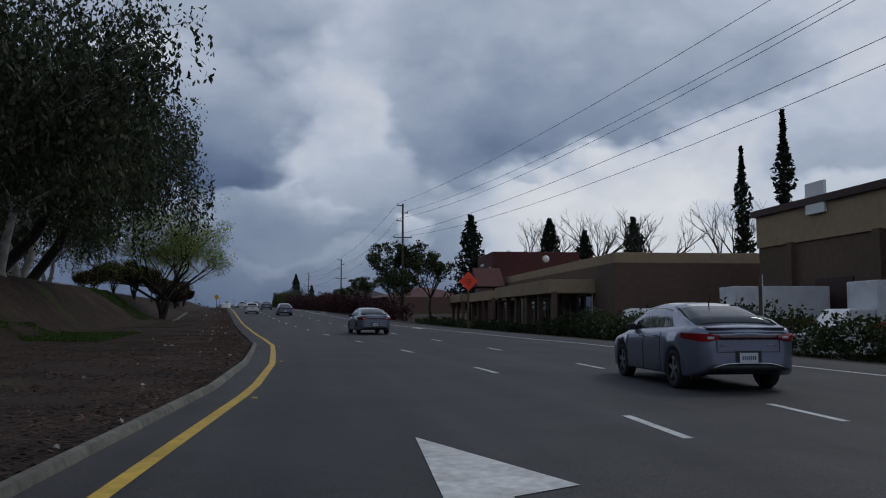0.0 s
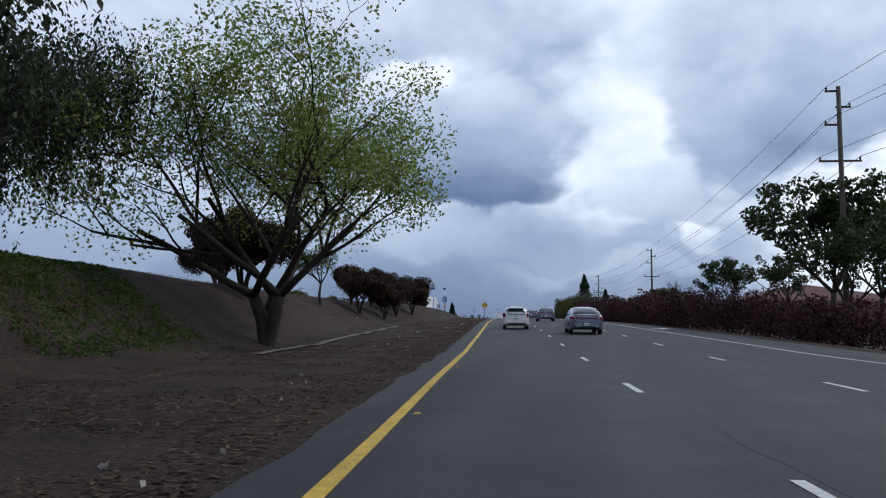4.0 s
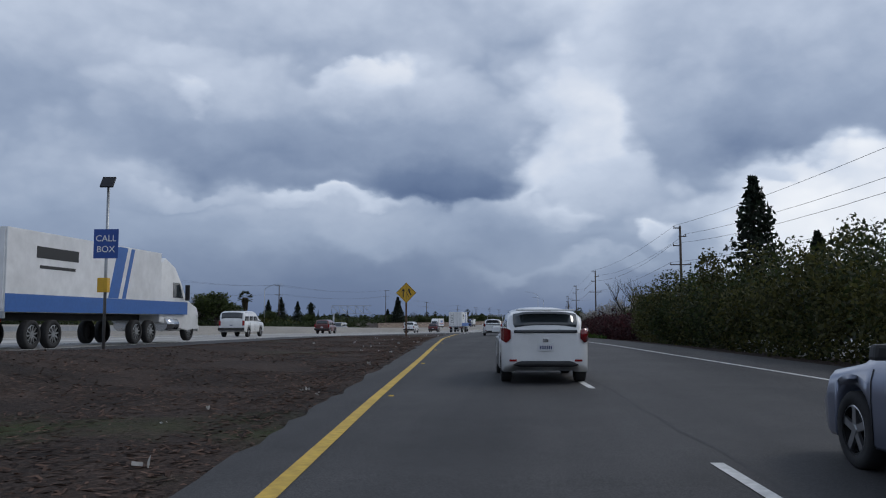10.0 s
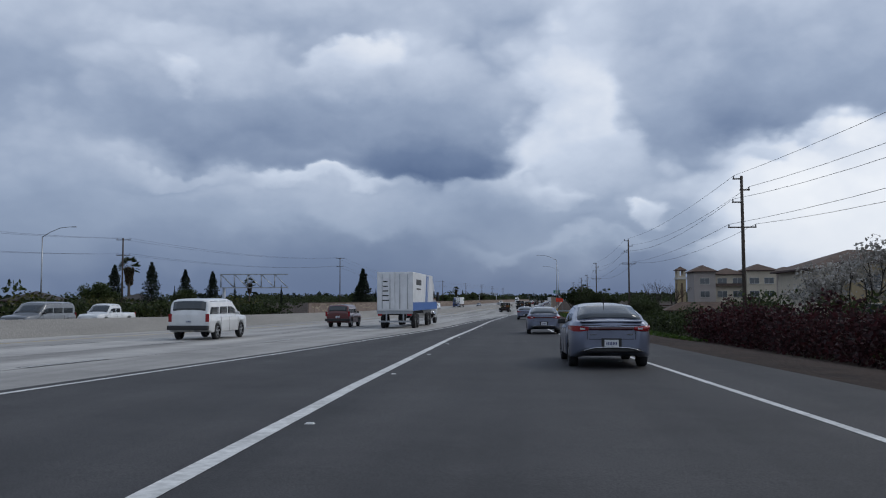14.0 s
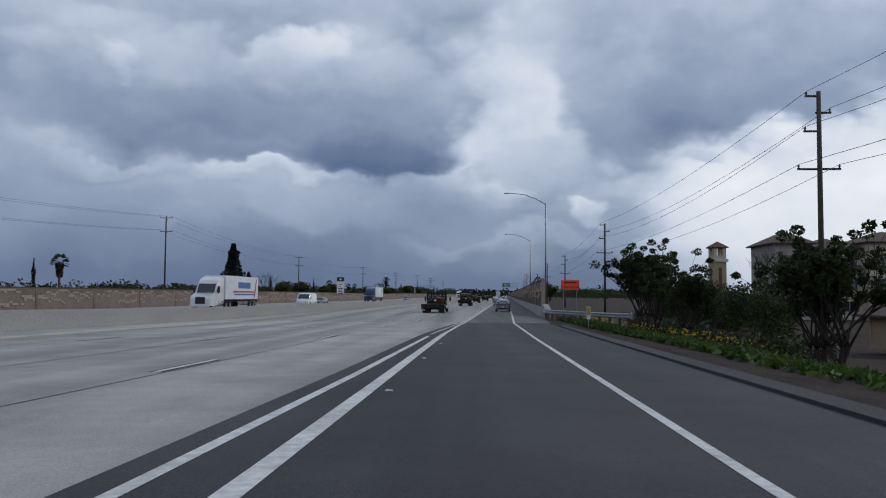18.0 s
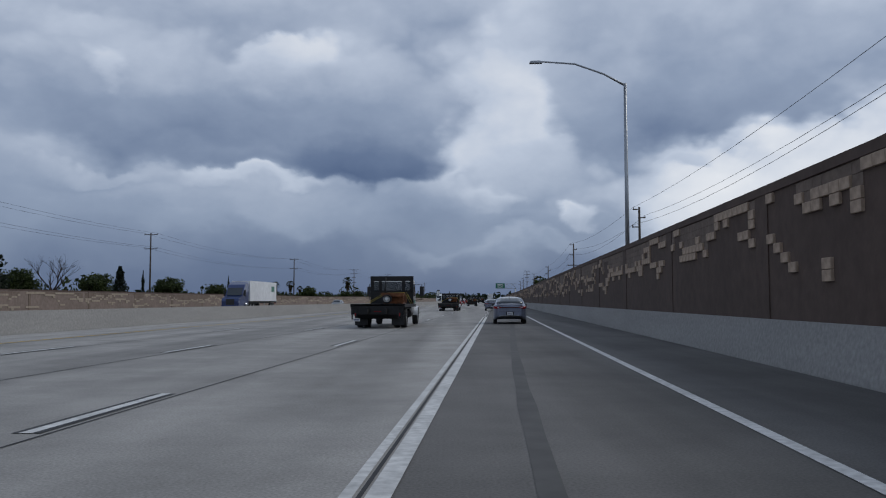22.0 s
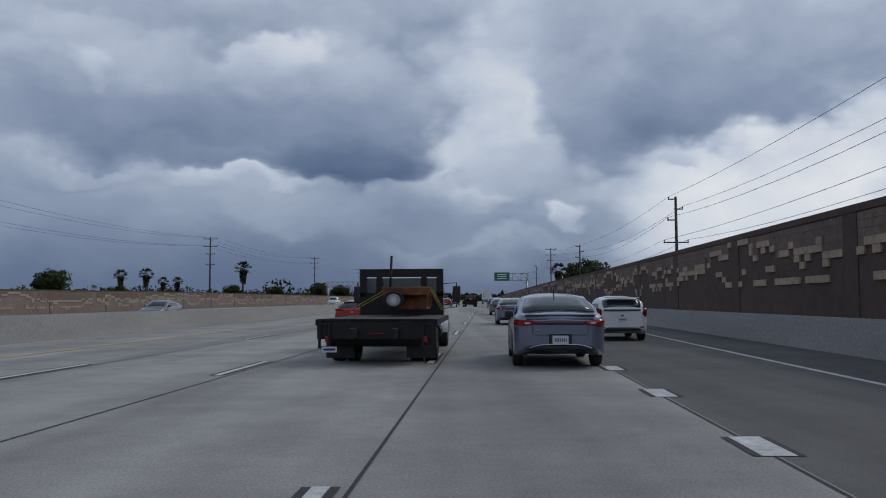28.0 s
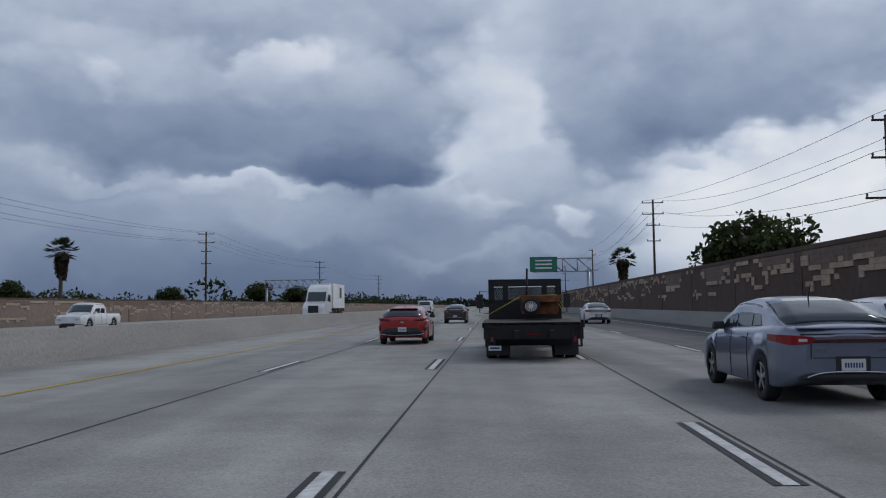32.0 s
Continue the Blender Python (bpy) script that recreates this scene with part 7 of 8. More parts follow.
scatter_copies(bush, [(-10.9, -532.4, 1.25, 30), (-13.2, -512.5, 0.75, 140)], "bushes on the bank")
young = broadleaf("young_tree", "slender young tree with thin green leaves", 37, 1.3, 0.09, 1.3, 2, "leaf_mid", 90, 0.07, 0.5, "bark", spread=0.6)
scatter_copies(young, [(-7.6, -577.5, 1.05, 0)], "young trees")


# ---- hedges and undergrowth ----
def hedge(name, label, spots, leaf, count, size, seed, kind="stuff"):
    """A run of shrub mass: spots of x, y, z, radius and height."""
    f = Foliage(seed)
    for x, y, z, r, h in spots:
        f.clump((x, y, z + h * 0.5), (r, r, h * 0.55), int(count * 0.55), size)
        for k in range(6):
            a = f.rng.uniform(0, 6.28)
            f.clump((x + math.cos(a) * r * 0.7, y + math.sin(a) * r * 0.7, z + h * f.rng.uniform(0.35, 1.0)), (r * 0.45, r * 0.45, h * 0.22), int(count * 0.08), size)
    ob = f.build(name, leaf, None)
    return tagged(ob, label, "hedge" if "hedge" in name else "plants", kind=kind)


def run(y0, y1, x_of, r, h, step, rng, jitter=0.6):
    out = []
    y = y0
    while y < y1:
        x = x_of(y) + rng.uniform(-jitter, jitter)
        out.append((x, y, ground_z(x, y) - 0.15, r * rng.uniform(0.8, 1.25), h * rng.uniform(0.75, 1.25)))
        y += step * rng.uniform(0.8, 1.2)
    return out


hr = random.Random(77)
hedge("undergrowth", "dark bushes under the eucalyptus trees on the bank", run(-672, -606, lambda y: -15.5 - 0.03 * (y + 640), 1.7, 2.9, 2.2, random.Random(78), 1.5), "leaf_euc", 520, 0.13, 40)
hedge_x = table([(-600, 24.0), (-580, 20.5), (-557, 15.6), (-534, 12.8), (-500, 10.0), (-472, 7.2), (-455, 6.0), (-430, 4.6), (-415, 4.2), (-395, 4.6), (-372, 3.6), (-345, 3.2)])
hedge("hedge", "dense dark red hedge along the ramp's shoulder", run(-590, -494, hedge_x, 1.4, 2.3, 1.2, hr), "leaf_hedge_red", 900, 0.12, 41)
hedge("hedge", "dense dark green and olive hedge along the shoulder", run(-494, -447, lambda y: hedge_x(y) + 0.6, 1.6, 3.3, 1.2, hr) + run(-488, -452, lambda y: hedge_x(y) + 3.0, 1.7, 4.2, 2.4, hr) + run(-540, -496, lambda y: hedge_x(y) + 2.2, 1.4, 2.5, 2.4, hr), "leaf_dark", 1300, 0.10, 42)
hedge("hedge", "olive sprays over a dark hedge", run(-492, -440, lambda y: hedge_x(y) + 0.2, 1.3, 3.2, 2.2, hr), "leaf_olive", 1500, 0.10, 43)
hedge("hedge", "low brownish red hedge with patchy green", run(-440, -338, lambda y: hedge_x(y) + 1.0, 1.35, 2.1, 1.3, hr), "leaf_hedge_red", 800, 0.12, 44)
hedge("hedge", "dark green growth behind a red hedge", run(-445, -335, lambda y: hedge_x(y) + 3.2, 1.5, 2.5, 2.2, hr), "leaf_dark", 560, 0.14, 45)
hedge("hedge", "tall mixed shrubs beside the car park", run(-336, -308, lambda y: 4.4, 1.3, 2.0, 1.8, hr), "leaf_dark", 560, 0.13, 46)
hedge("hedge", "green shrubs behind the guard rail", run(-240, -196, lambda y: 9.5, 1.5, 1.6, 2.6, hr), "leaf_dark", 480, 0.16, 47)
hedge("undergrowth", "dark trees and bushes round the car park", run(-208, -130, lambda y: 20.0 + 0.10 * (y + 208), 2.3, 4.4, 3.0, hr, 2.0), "leaf_dark", 1900, 0.17, 50)
hedge("undergrowth", "dark shrubs and small trees across the far side", run(-640, -218, lambda y: fx(y) - 52.0, 2.2, 2.5, 3.4, hr, 2.0), "leaf_dark", 300, 0.32, 48)
hedge("undergrowth", "olive shrubs across the far side", run(-620, -215, lambda y: fx(y) - 56.0, 2.4, 3.0, 5.5, hr, 3.0), "leaf_olive", 260, 0.34, 49)

# single trees of the middle distance
big_con = conifer("tall dark conifer with an open ragged crown", 51, 10.2, 2.6, count=3600, size=0.22)
scatter_copies(big_con, [(11.0, -449.5, 1.0, 0), (15.5, -446.5, 0.72, 80), (33.0, -580.5, 1.35, 30), (43.0, -583.0, 1.3, 100), (50.0, -577.0, 1.2, 200), (62.0, -566.0, 1.5, 10), (38.0, -560.0, 0.9, 50), (-84.0, -245.0, 0.95, 0), (-86.0, -225.0, 1.1, 40), (-84.0, -212.0, 1.0, 90), (-83.0, -198.0, 1.0, 140), (30.5, 132.0, 0.78, 0)], "conifers")
broad_con = conifer("broad dark conifer standing over the far wall", 52, 16.0, 5.2, count=5200, size=0.42, bare=0.04)
scatter_copies(broad_con, [(-73.7, -54.0, 1.0, 0), (-99.0, 60.0, 0.7, 40)], "broad conifers")
bare = broadleaf("bare_tree", "leafless grey-brown deciduous tree", 61, 2.4, 0.2, 2.2, 4, "leaf_red", 0, 0.1, 0.5, "bark", spread=0.55)
scatter_copies(bare, [(9.2, -399.6, 1.0, 0), (12.5, -393.0, 0.85, 80), (27.0, -470.0, 1.1, 30), (47.0, -566.0, 2.0, 0), (52.0, -574.0, 2.1, 60), (58.0, -580.0, 2.0, 120), (64.0, -590.0, 2.1, 50), (71.0, -600.0, 2.0, 170), (76.0, -618.0, 1.9, 220), (-66.0, -47.0, 1.15, 20), (22.0, -200.0, 1.2, 0), (28.0, -190.0, 1.1, 70)], "bare trees")
bloss = broadleaf("blossom_tree", "tree in white blossom behind a hedge", 63, 1.8, 0.16, 1.7, 3, "leaf_blossom", 26, 0.13, 0.5, "bark", spread=0.7)
scatter_copies(bloss, [(11.0, -368.0, 1.0, 0), (14.0, -361.0, 1.1, 50), (9.0, -350.0, 0.95, 100), (16.0, -374.0, 1.15, 150), (-72.0, -330.0, 1.3, 200)], "blossom trees")
dark_tree = broadleaf("broadleaf_tree", "dark green tree with upright leafy shoots", 65, 1.6, 0.12, 1.7, 3, "leaf_dark", 46, 0.11, 0.36, "bark", spread=0.55)
scatter_copies(dark_tree, [(8.5, -226.0, 0.7, 50), (20.5, -560.0, 1.1, 10), (25.0, -572.0, 2.0, 70), (30.0, -566.0, 1.8, 10), (28.0, -548.0, 1.3, 140), (20.0, -520.0, 0.9, 60), (10.5, -214.0, 1.05, 44), (22.5, -583.0, 1.2, 200)], "leafy roadside trees")
shoots = broadleaf("broadleaf_tree", "dark tree with many upright leafy shoots beside the shoulder", 67, 1.3, 0.22, 2.3, 2, "leaf_dark", 85, 0.105, 0.30, "bark", stems=5, spread=0.42)
scatter_copies(shoots, [(1.9, -235.2, 0.95, 0), (3.5, -231.0, 0.95, 90), (2.9, -241.0, 0.7, 200), (4.6, -255.0, 0.95, 40), (6.2, -249.5, 0.9, 150)], "trees with upright shoots")
cyp = conifer("tall narrow dark cypress", 71, 15.5, 0.95, narrow=True, count=2600, size=0.24, bare=0.03)
scatter_copies(cyp, [(46.5, -624.5, 1.0, 0), (47.0, -629.8, 1.12, 60), (-96.0, -190.0, 0.45, 0), (-88.0, -168.0, 0.5, 30), (-80.0, -150.0, 0.5, 0), (-85.0, 40.0, 0.6, 0), (-78.0, 95.0, 0.6, 0)], "cypress trees")
pa = palm("tall fan palm with a shaggy dry skirt", 81, 9.6, 2.4)
scatter_copies(pa, [(-59.0, 245.0, 1.12, 0), (-95.5, 246.4, 0.93, 40), (-88.0, 246.8, 0.96, 90), (-83.5, 248.5, 0.74, 120), (-79.5, 249.5, 0.74, 200), (44.0, 318.9, 1.45, 30), (-118.0, -170.0, 1.35, 60), (-120.0, -60.0, 1.1, 60)], "fan palms")
rnd_t = broadleaf("round_tree", "rounded green tree over the far wall", 85, 1.8, 0.25, 1.9, 2, "leaf_mid", 150, 0.22, 1.0, "bark", spread=0.9)
scatter_copies(rnd_t, [(-56.9, 226.0, 0.95, 0), (-52.0, 352.0, 1.5, 50), (-46.0, 375.0, 1.4, 120), (-60.0, 300.0, 1.1, 10), (35.8, 206.0, 2.1, 80), (42.0, 214.0, 1.7, 140), (-64.0, 60.0, 1.1, 20), (-56.0, 120.0, 1.0, 80), (-62.0, -40.0, 1.0, 60), (-78.0, -262.0, 1.0, 0), (-72.0, -240.0, 0.9, 33), (44.0, 262.0, 1.4, 0), (50.0, 285.0, 1.5, 60), (-70.0, 180.0, 0.8, 0), (-62.0, -345.0, 1.3, 10), (-67.0, -362.0, 1.2, 70), (-60.0, -395.0, 1.25, 130), (-71.0, -328.0, 1.4, 200), (-66.0, -412.0, 1.4, 250), (-76.0, -300.0, 1.2, 300), (-80.0, -30.0, 1.2, 15), (-60.0, 20.0, 0.9, 75), (-66.0, 5.0, 1.1, 115)], "rounded trees")


def far_woods():
    """Low tree line out to the horizon, in several depths."""
    f = Foliage(91)
    rng = random.Random(92)
    for k in range(420):
        y = rng.uniform(330, 1500)
        side = rng.choice((-1, -1, 1))
        x = LINE12(y) + (rng.uniform(-330, -60) if side < 0 else rng.uniform(22, 220))
        h = rng.uniform(4, 10) * (1 + y / 2500)
        f.clump((x, y, h * 0.5), (h * 0.7, h * 0.7, h * 0.55), 130, h * 0.10)
    for k in range(160):
        y = rng.uniform(-560, 330)
        x = fx(y) + rng.uniform(-240, -90)
        h = rng.uniform(3.5, 8)
        f.clump((x, y, freeway_z(y) + h * 0.45), (h * 0.7, h * 0.7, h * 0.5), 130, h * 0.095)
    for k in range(150):
        y = rng.uniform(-620, 330)
        x = edge_r(y) + rng.uniform(75, 200)
        h = rng.uniform(4, 9)
        f.clump((x, y, h * 0.4), (h * 0.7, h * 0.7, h * 0.5), 130, h * 0.095)
    tagged(f.build("far_woods", "leaf_dark", None), "distant low line of dark trees", "woods", kind="stuff")
    f = Foliage(95)
    for k in range(700):
        a = rng.uniform(-1.2, 1.2)
        d = rng.uniform(1500, 2600)
        h = rng.uniform(8, 22)
        f.clump((math.sin(a) * d, math.cos(a) * d - 200, h * 0.4), (h * 1.4, h * 1.4, h * 0.5), 24, h * 0.4)
    tagged(f.build("far_woods", "leaf_conifer", None), "far belt of trees on the horizon", "woods", kind="stuff")


far_woods()


# ---- ground cover ----
def ground_cover():
    rng = np.random.RandomState(7)
    f, g, w = Foliage(101), Foliage(102), Foliage(103)
    # bark chips on the verge
    n = 170000
    ys = rng.uniform(-688, -436, n)
    ll, fl = np.array([left_line(y) for y in ys]), np.array([freeway_line(y) for y in ys])
    d = np.minimum(np.where(rng.uniform(size=n) < 0.75, rng.exponential(4.5, n), rng.uniform(0, 16, n)), ll - fl - 4.0) + 0.02
    xs = ll - np.array([verge(y) for y in ys]) + 0.06 - d
    zs = np.array([ground_z(x, y) for x, y in zip(xs, ys)]) + 0.010
    a = rng.uniform(0, 2 * np.pi, n)
    tilt = rng.uniform(-0.25, 0.25, (n, 2))
    ln, wd = rng.uniform(0.022, 0.075, n), rng.uniform(0.010, 0.028, n)
    p = np.stack([xs, ys, zs], 1)
    u = np.stack([np.cos(a) * ln, np.sin(a) * ln, tilt[:, 0] * ln], 1)
    v = np.stack([-np.sin(a) * wd, np.cos(a) * wd, tilt[:, 1] * wd], 1)
    f.v.append(np.stack([p - u - v, p + u - v * 0.6, p + u + v, p - u + v * 0.7], 1).reshape(-1, 3))
    f.n += n
    tagged(f.build("bark_mulch", "mulch", None), "coarse reddish brown bark chips over the verge", "mulch", kind="stuff")
    for k in range(170):
        y = rng.uniform(-680, -405)
        d = abs(rng.normal(0, 2.2)) + 0.05
        x = left_line(y) - 1.0 - min(d, left_line(y) - freeway_line(y) - 4)
        w.clump((x, y, ground_z(x, y) + 0.03), (0.06, 0.06, 0.03), rng.randint(1, 4), rng.uniform(0.04, 0.13), 0.0, 1.3)
    tagged(w.build("litter", "litter", None), "pale scraps of paper and plastic on the verge", "litter", kind="stuff")
    # grass by the guard rail, on the bank and by the hedge
    for x0, x1, y0, y1, n, h in ((-1.2, 3.0, -262, -213, 5200, 0.30), (-1.6, 2.5, -300, -262, 1500, 0.26), (1.6, 4.0, -430, -404, 1500, 0.28), (-3.6, 1.2, -648, -637, 7000, 0.10), (-8.0, -3.0, -612, -602, 3000, 0.10), (0.5, 3.0, -345, -300, 900, 0.22)):
        for k in range(n):
            x, y = rng.uniform(x0, x1), rng.uniform(y0, y1)
            if y > -330 and x < edge_r(y) + SHOULDER + 1.5:
                x += 1.4
            g.clump((x, y, ground_z(x, y) + h * 0.4), (0.12, 0.12, h * 0.35), 3, h * 0.55, 0.2, 2.6)
    tagged(g.build("grass", "leaf_grass", None), "bright green spring grass and weeds", "grass", kind="stuff")
    y_ = Foliage(104)
    for k in range(420):
        x, y = rng.uniform(0.6, 3.0), rng.uniform(-222, -207) if k % 3 else rng.uniform(-255, -225)
        y_.clump((x, y, ground_z(x, y) + rng.uniform(0.45, 0.75)), (0.06, 0.06, 0.05), 3, 0.07)
    tagged(y_.build("wildflowers", "leaf_flower", None), "small yellow wildflowers above the grass", "flowers", kind="stuff")


ground_cover()


# ---- buildings ----
MAT.update({
    "stucco_tan": plain("tan_stucco", (0.33, 0.245, 0.155), 0.95, var=0.10, scale=3, relief=0.3),
    "stucco_brown": plain("brown_stucco", (0.125, 0.082, 0.058), 0.95, var=0.12, scale=3, relief=0.3),
    "stucco_cream": plain("cream_stucco", (0.52, 0.46, 0.36), 0.95, var=0.08, scale=3, relief=0.3),
    "stucco_grey": plain("pinkish_grey_stucco", (0.36, 0.32, 0.29), 0.95, var=0.08, scale=3, relief=0.3),
    "stucco_yellow": plain("ochre_stucco", (0.37, 0.295, 0.175), 0.95, var=0.08, scale=3, relief=0.3),
    "maroon_wall": plain("maroon_wall", (0.085, 0.026, 0.024), 0.9, var=0.12, scale=3),
    "roof_tile": plain("brown_clay_tiles", (0.105, 0.068, 0.050), 0.9, var=0.3, scale=5, relief=0.5),
    "roof_dark": plain("dark_shingles", (0.045, 0.038, 0.036), 0.9, var=0.25, scale=6, relief=0.4),
    "window_frame": plain("white_window_frame", (0.55, 0.53, 0.49), 0.6),
    "fascia": plain("dark_fascia", (0.055, 0.028, 0.022), 0.7),
})


def wall_box(t, name, c, size, mat, label="", bevel=0.02):
    bm = BM()
    add_box(bm, c, size)
    return part(name, bm, MAT[mat], t, label, bevel=bevel)


def window(t, x, y, z, w, h, facing="y", arched=False):
    """A framed pane in a wall whose outside is -y or -x."""
    bm = BM()
    fr = 0.08
    put = (lambda a, d, b: (x + a, y + d, z + b)) if facing == "y" else (lambda a, d, b: (x + d, y + a, z + b))
    dims = (lambda a, d, b: (a, d, b)) if facing == "y" else (lambda a, d, b: (d, a, b))
    for a, b, sa, sb in ((0, h / 2, w + fr, fr), (0, -h / 2, w + fr, fr), (-w / 2, 0, fr, h), (w / 2, 0, fr, h), (0, 0, fr * 0.6, h)):
        add_box(bm, put(a, -0.03, b), dims(sa, 0.10, sb))
    win = part("window", bm, MAT["window_frame"], t)
    bm = BM()
    add_box(bm, put(0, -0.01, 0), dims(w, 0.04, h))
    part("pane", bm, MAT["glass"], win)
    bm = BM()
    add_box(bm, put(0, -0.08, -h / 2 - 0.06), dims(w + 0.3, 0.2, 0.08))
    part("sill", bm, MAT["window_frame"], win)


def hip_roof(t, x0, x1, y0, y1, z, rise, mat, over=0.6, name="roof"):
    x0, x1, y0, y1 = x0 - over, x1 + over, y0 - over, y1 + over
    w = min(x1 - x0, y1 - y0) / 2
    bm = BM()
    base = [bm.verts.new(p) for p in ((x0, y0, z), (x1, y0, z), (x1, y1, z), (x0, y1, z))]
    if x1 - x0 > y1 - y0:
        r = [bm.verts.new((x0 + w, (y0 + y1) / 2, z + rise)), bm.verts.new((x1 - w, (y0 + y1) / 2, z + rise))]
        faces = ((0, 1, 5, 4), (1, 2, 5), (2, 3, 4, 5), (3, 0, 4), (3, 2, 1, 0))
    else:
        r = [bm.verts.new(((x0 + x1) / 2, y0 + w, z + rise)), bm.verts.new(((x0 + x1) / 2, y1 - w, z + rise))]
        faces = ((1, 2, 5, 4), (0, 1, 4), (3, 0, 4, 5), (2, 3, 5), (3, 2, 1, 0))
    vs = base + r
    for f in faces:
        bm.faces.new([vs[i] for i in f])
    roof = part(name, bm, MAT[mat], t)
    wall_box(t, "eave", ((x0 + x1) / 2, (y0 + y1) / 2, z - 0.09), (x1 - x0 + 0.04, y1 - y0 + 0.04, 0.18), "fascia")
    return roof


def strip_mall():
    t = thing("shop_building", pose(30.5, -586.5, -0.5, 0, 0, -4), "long low brown stucco shop building with tan canopies", "building")
    # local: x away from the road, y back along it (negative towards the start)
    wall_box(t, "wall", (14, -26, 2.15), (24, 56, 4.3), "stucco_brown", "brown stucco wall")
    wall_box(t, "parapet", (14, -32, 4.6), (23.6, 43, 0.7), "stucco_tan", "tan parapet band")
    wall_box(t, "sign_block", (6.2, -9.0, 4.2), (9.5, 10.5, 7.3), "maroon_wall", "maroon sign wall")
    text = part("lettering", add_box(add_box(BM(), (1.42, -9.4, 6.1), (0.03, 7.4, 0.30)), (1.42, -7.2, 6.75), (0.03, 2.2, 0.28)), MAT["sign_white"], t, "row of small white letters")
    for y0, y1, z in ((3.0, -6.5, 3.0), (-14.0, -27.0, 2.9), (-30.0, -50.0, 3.0)):
        wall_box(t, "canopy", (0.6, (y0 + y1) / 2, z), (3.4, y0 - y1, 0.9), "stucco_tan", "tan canopy fascia")
        n = int((y0 - y1) / 4)
        for k in range(n + 1):
            wall_box(t, "column", (-0.7, y1 + (y0 - y1) * k / n * 0.98 + 0.1, 1.3), (0.35, 0.35, 2.7), "stucco_brown")
    for k in range(9):
        window(t, 1.96, -3.0 - 5.6 * k, 1.4, 3.4, 2.2, "x")
    bm = BM()
    add_prism(bm, [(-14.2, 3.9), (-17.5, 5.9), (-20.8, 3.9)], -1.2, 1.6, "x")
    part("gable", bm, MAT["maroon_wall"], t, "maroon gable over the entrance")
    for k, (y, z) in enumerate(((-10.0, 8.0), (-28.0, 6.2))):
        bm = BM()
        bmesh.ops.create_uvsphere(bm, u_segments=12, v_segments=8, radius=0.32, matrix=Matrix.Translation((4.0, y, z)))
        part("roof_vent", bm, MAT["sign_white"], t, smooth=True)
    b = thing("storage_building", pose(34.6, -646.5, -0.5, 0, 0, -4), "tall storage building with a tan band over brown walls", "building")
    wall_box(b, "wall", (11, -24, 2.4), (22, 48, 4.8), "stucco_brown", "brown stucco wall")
    wall_box(b, "band", (11, -24.05, 5.6), (22.2, 48.2, 1.7), "stucco_tan", "tan upper band")
    wall_box(b, "coping", (11, -24, 6.6), (22.6, 48.6, 0.35), "fascia", "dark coping")
    wall_box(b, "sign_board", (-0.2, -6.0, 6.7), (0.15, 1.6, 1.5), "sign_white", "small white roof sign")
    for k in range(6):
        wall_box(b, "buttress", (-0.12, -3.5 - 7 * k, 2.4), (0.3, 0.5, 4.8), "stucco_brown")
        bm = BM()
        add_box(bm, (-0.02, -7.0 - 7 * k, 1.5), (0.1, 3.0, 2.8))
        part("roller_door", bm, MAT["fascia"], b)
    # rental trucks and signs before it
    for k, (x, y) in enumerate(((30.3, -652.5), (30.8, -661.0))):
        v = thing("box_truck", pose(x, y, ground_z(x, y), 0, 0, 80), "white rental box truck parked by the storage building", "truck", "rental trucks")
        wall_box(v, "cargo_box", (0, -1.2, 1.9), (2.2, 4.2, 2.4), "trailer_white", bevel=0.03)
        wall_box(v, "stripe", (0, -1.2, 1.45), (2.22, 4.22, 0.4), "stripe_red")
        bm = BM()
        add_prism(bm, [(0.95, 0.5), (0.95, 2.1), (1.8, 2.1), (2.4, 1.35), (3.2, 1.2), (3.3, 0.5)], -0.98, 0.98, "x")
        part("cab", bm, MAT["car_white"], v, bevel=0.06)
        bm = BM()
        add_prism(bm, [(1.85, 1.35), (1.85, 2.0), (2.3, 1.4)], -0.9, 0.9, "x")
        part("windshield", bm, MAT["glass"], v)
        big_wheels(v, [(2.3, 0.98), (-2.0, 1.05)], 0.38)
    s = thing("board_sign", pose(25.6, -661.5, ground_z(25.6, -661.5), 0, 0, 60), "white notice boards on two tall posts", "sign")
    for dx in (-0.7, 0.7):
        wall_box(s, "post", (dx, 0.06, 1.3), (0.09, 0.09, 2.8), "post_wood", bevel=0.005)
    for z in (2.45, 1.95, 1.5):
        p = wall_box(s, "panel", (0, 0, z), (1.5, 0.03, 0.4), "sign_white", bevel=0.005)
        q = BM()
        add_box(q, (0, -0.02, z + 0.06), (1.1, 0.008, 0.08))
        add_box(q, (0, -0.02, z - 0.08), (0.8, 0.008, 0.06))
        part("bars", q, MAT["sign_blue"], p)
    car(VAN_WHITE, pose(29.5, -643.5, ground_z(29.5, -643.5), 0, 0, 75), "white van parked by the storage building")


strip_mall()
hedge("hedge", "low dark clipped hedge before the shops", run(-668, -634, lambda y: 26.6, 1.0, 1.5, 1.1, hr, 0.3) + run(-630, -592, lambda y: 26.6 - 0.05 * (y + 630), 0.8, 0.9, 1.4, hr, 0.3), "leaf_dark", 520, 0.10, 141)


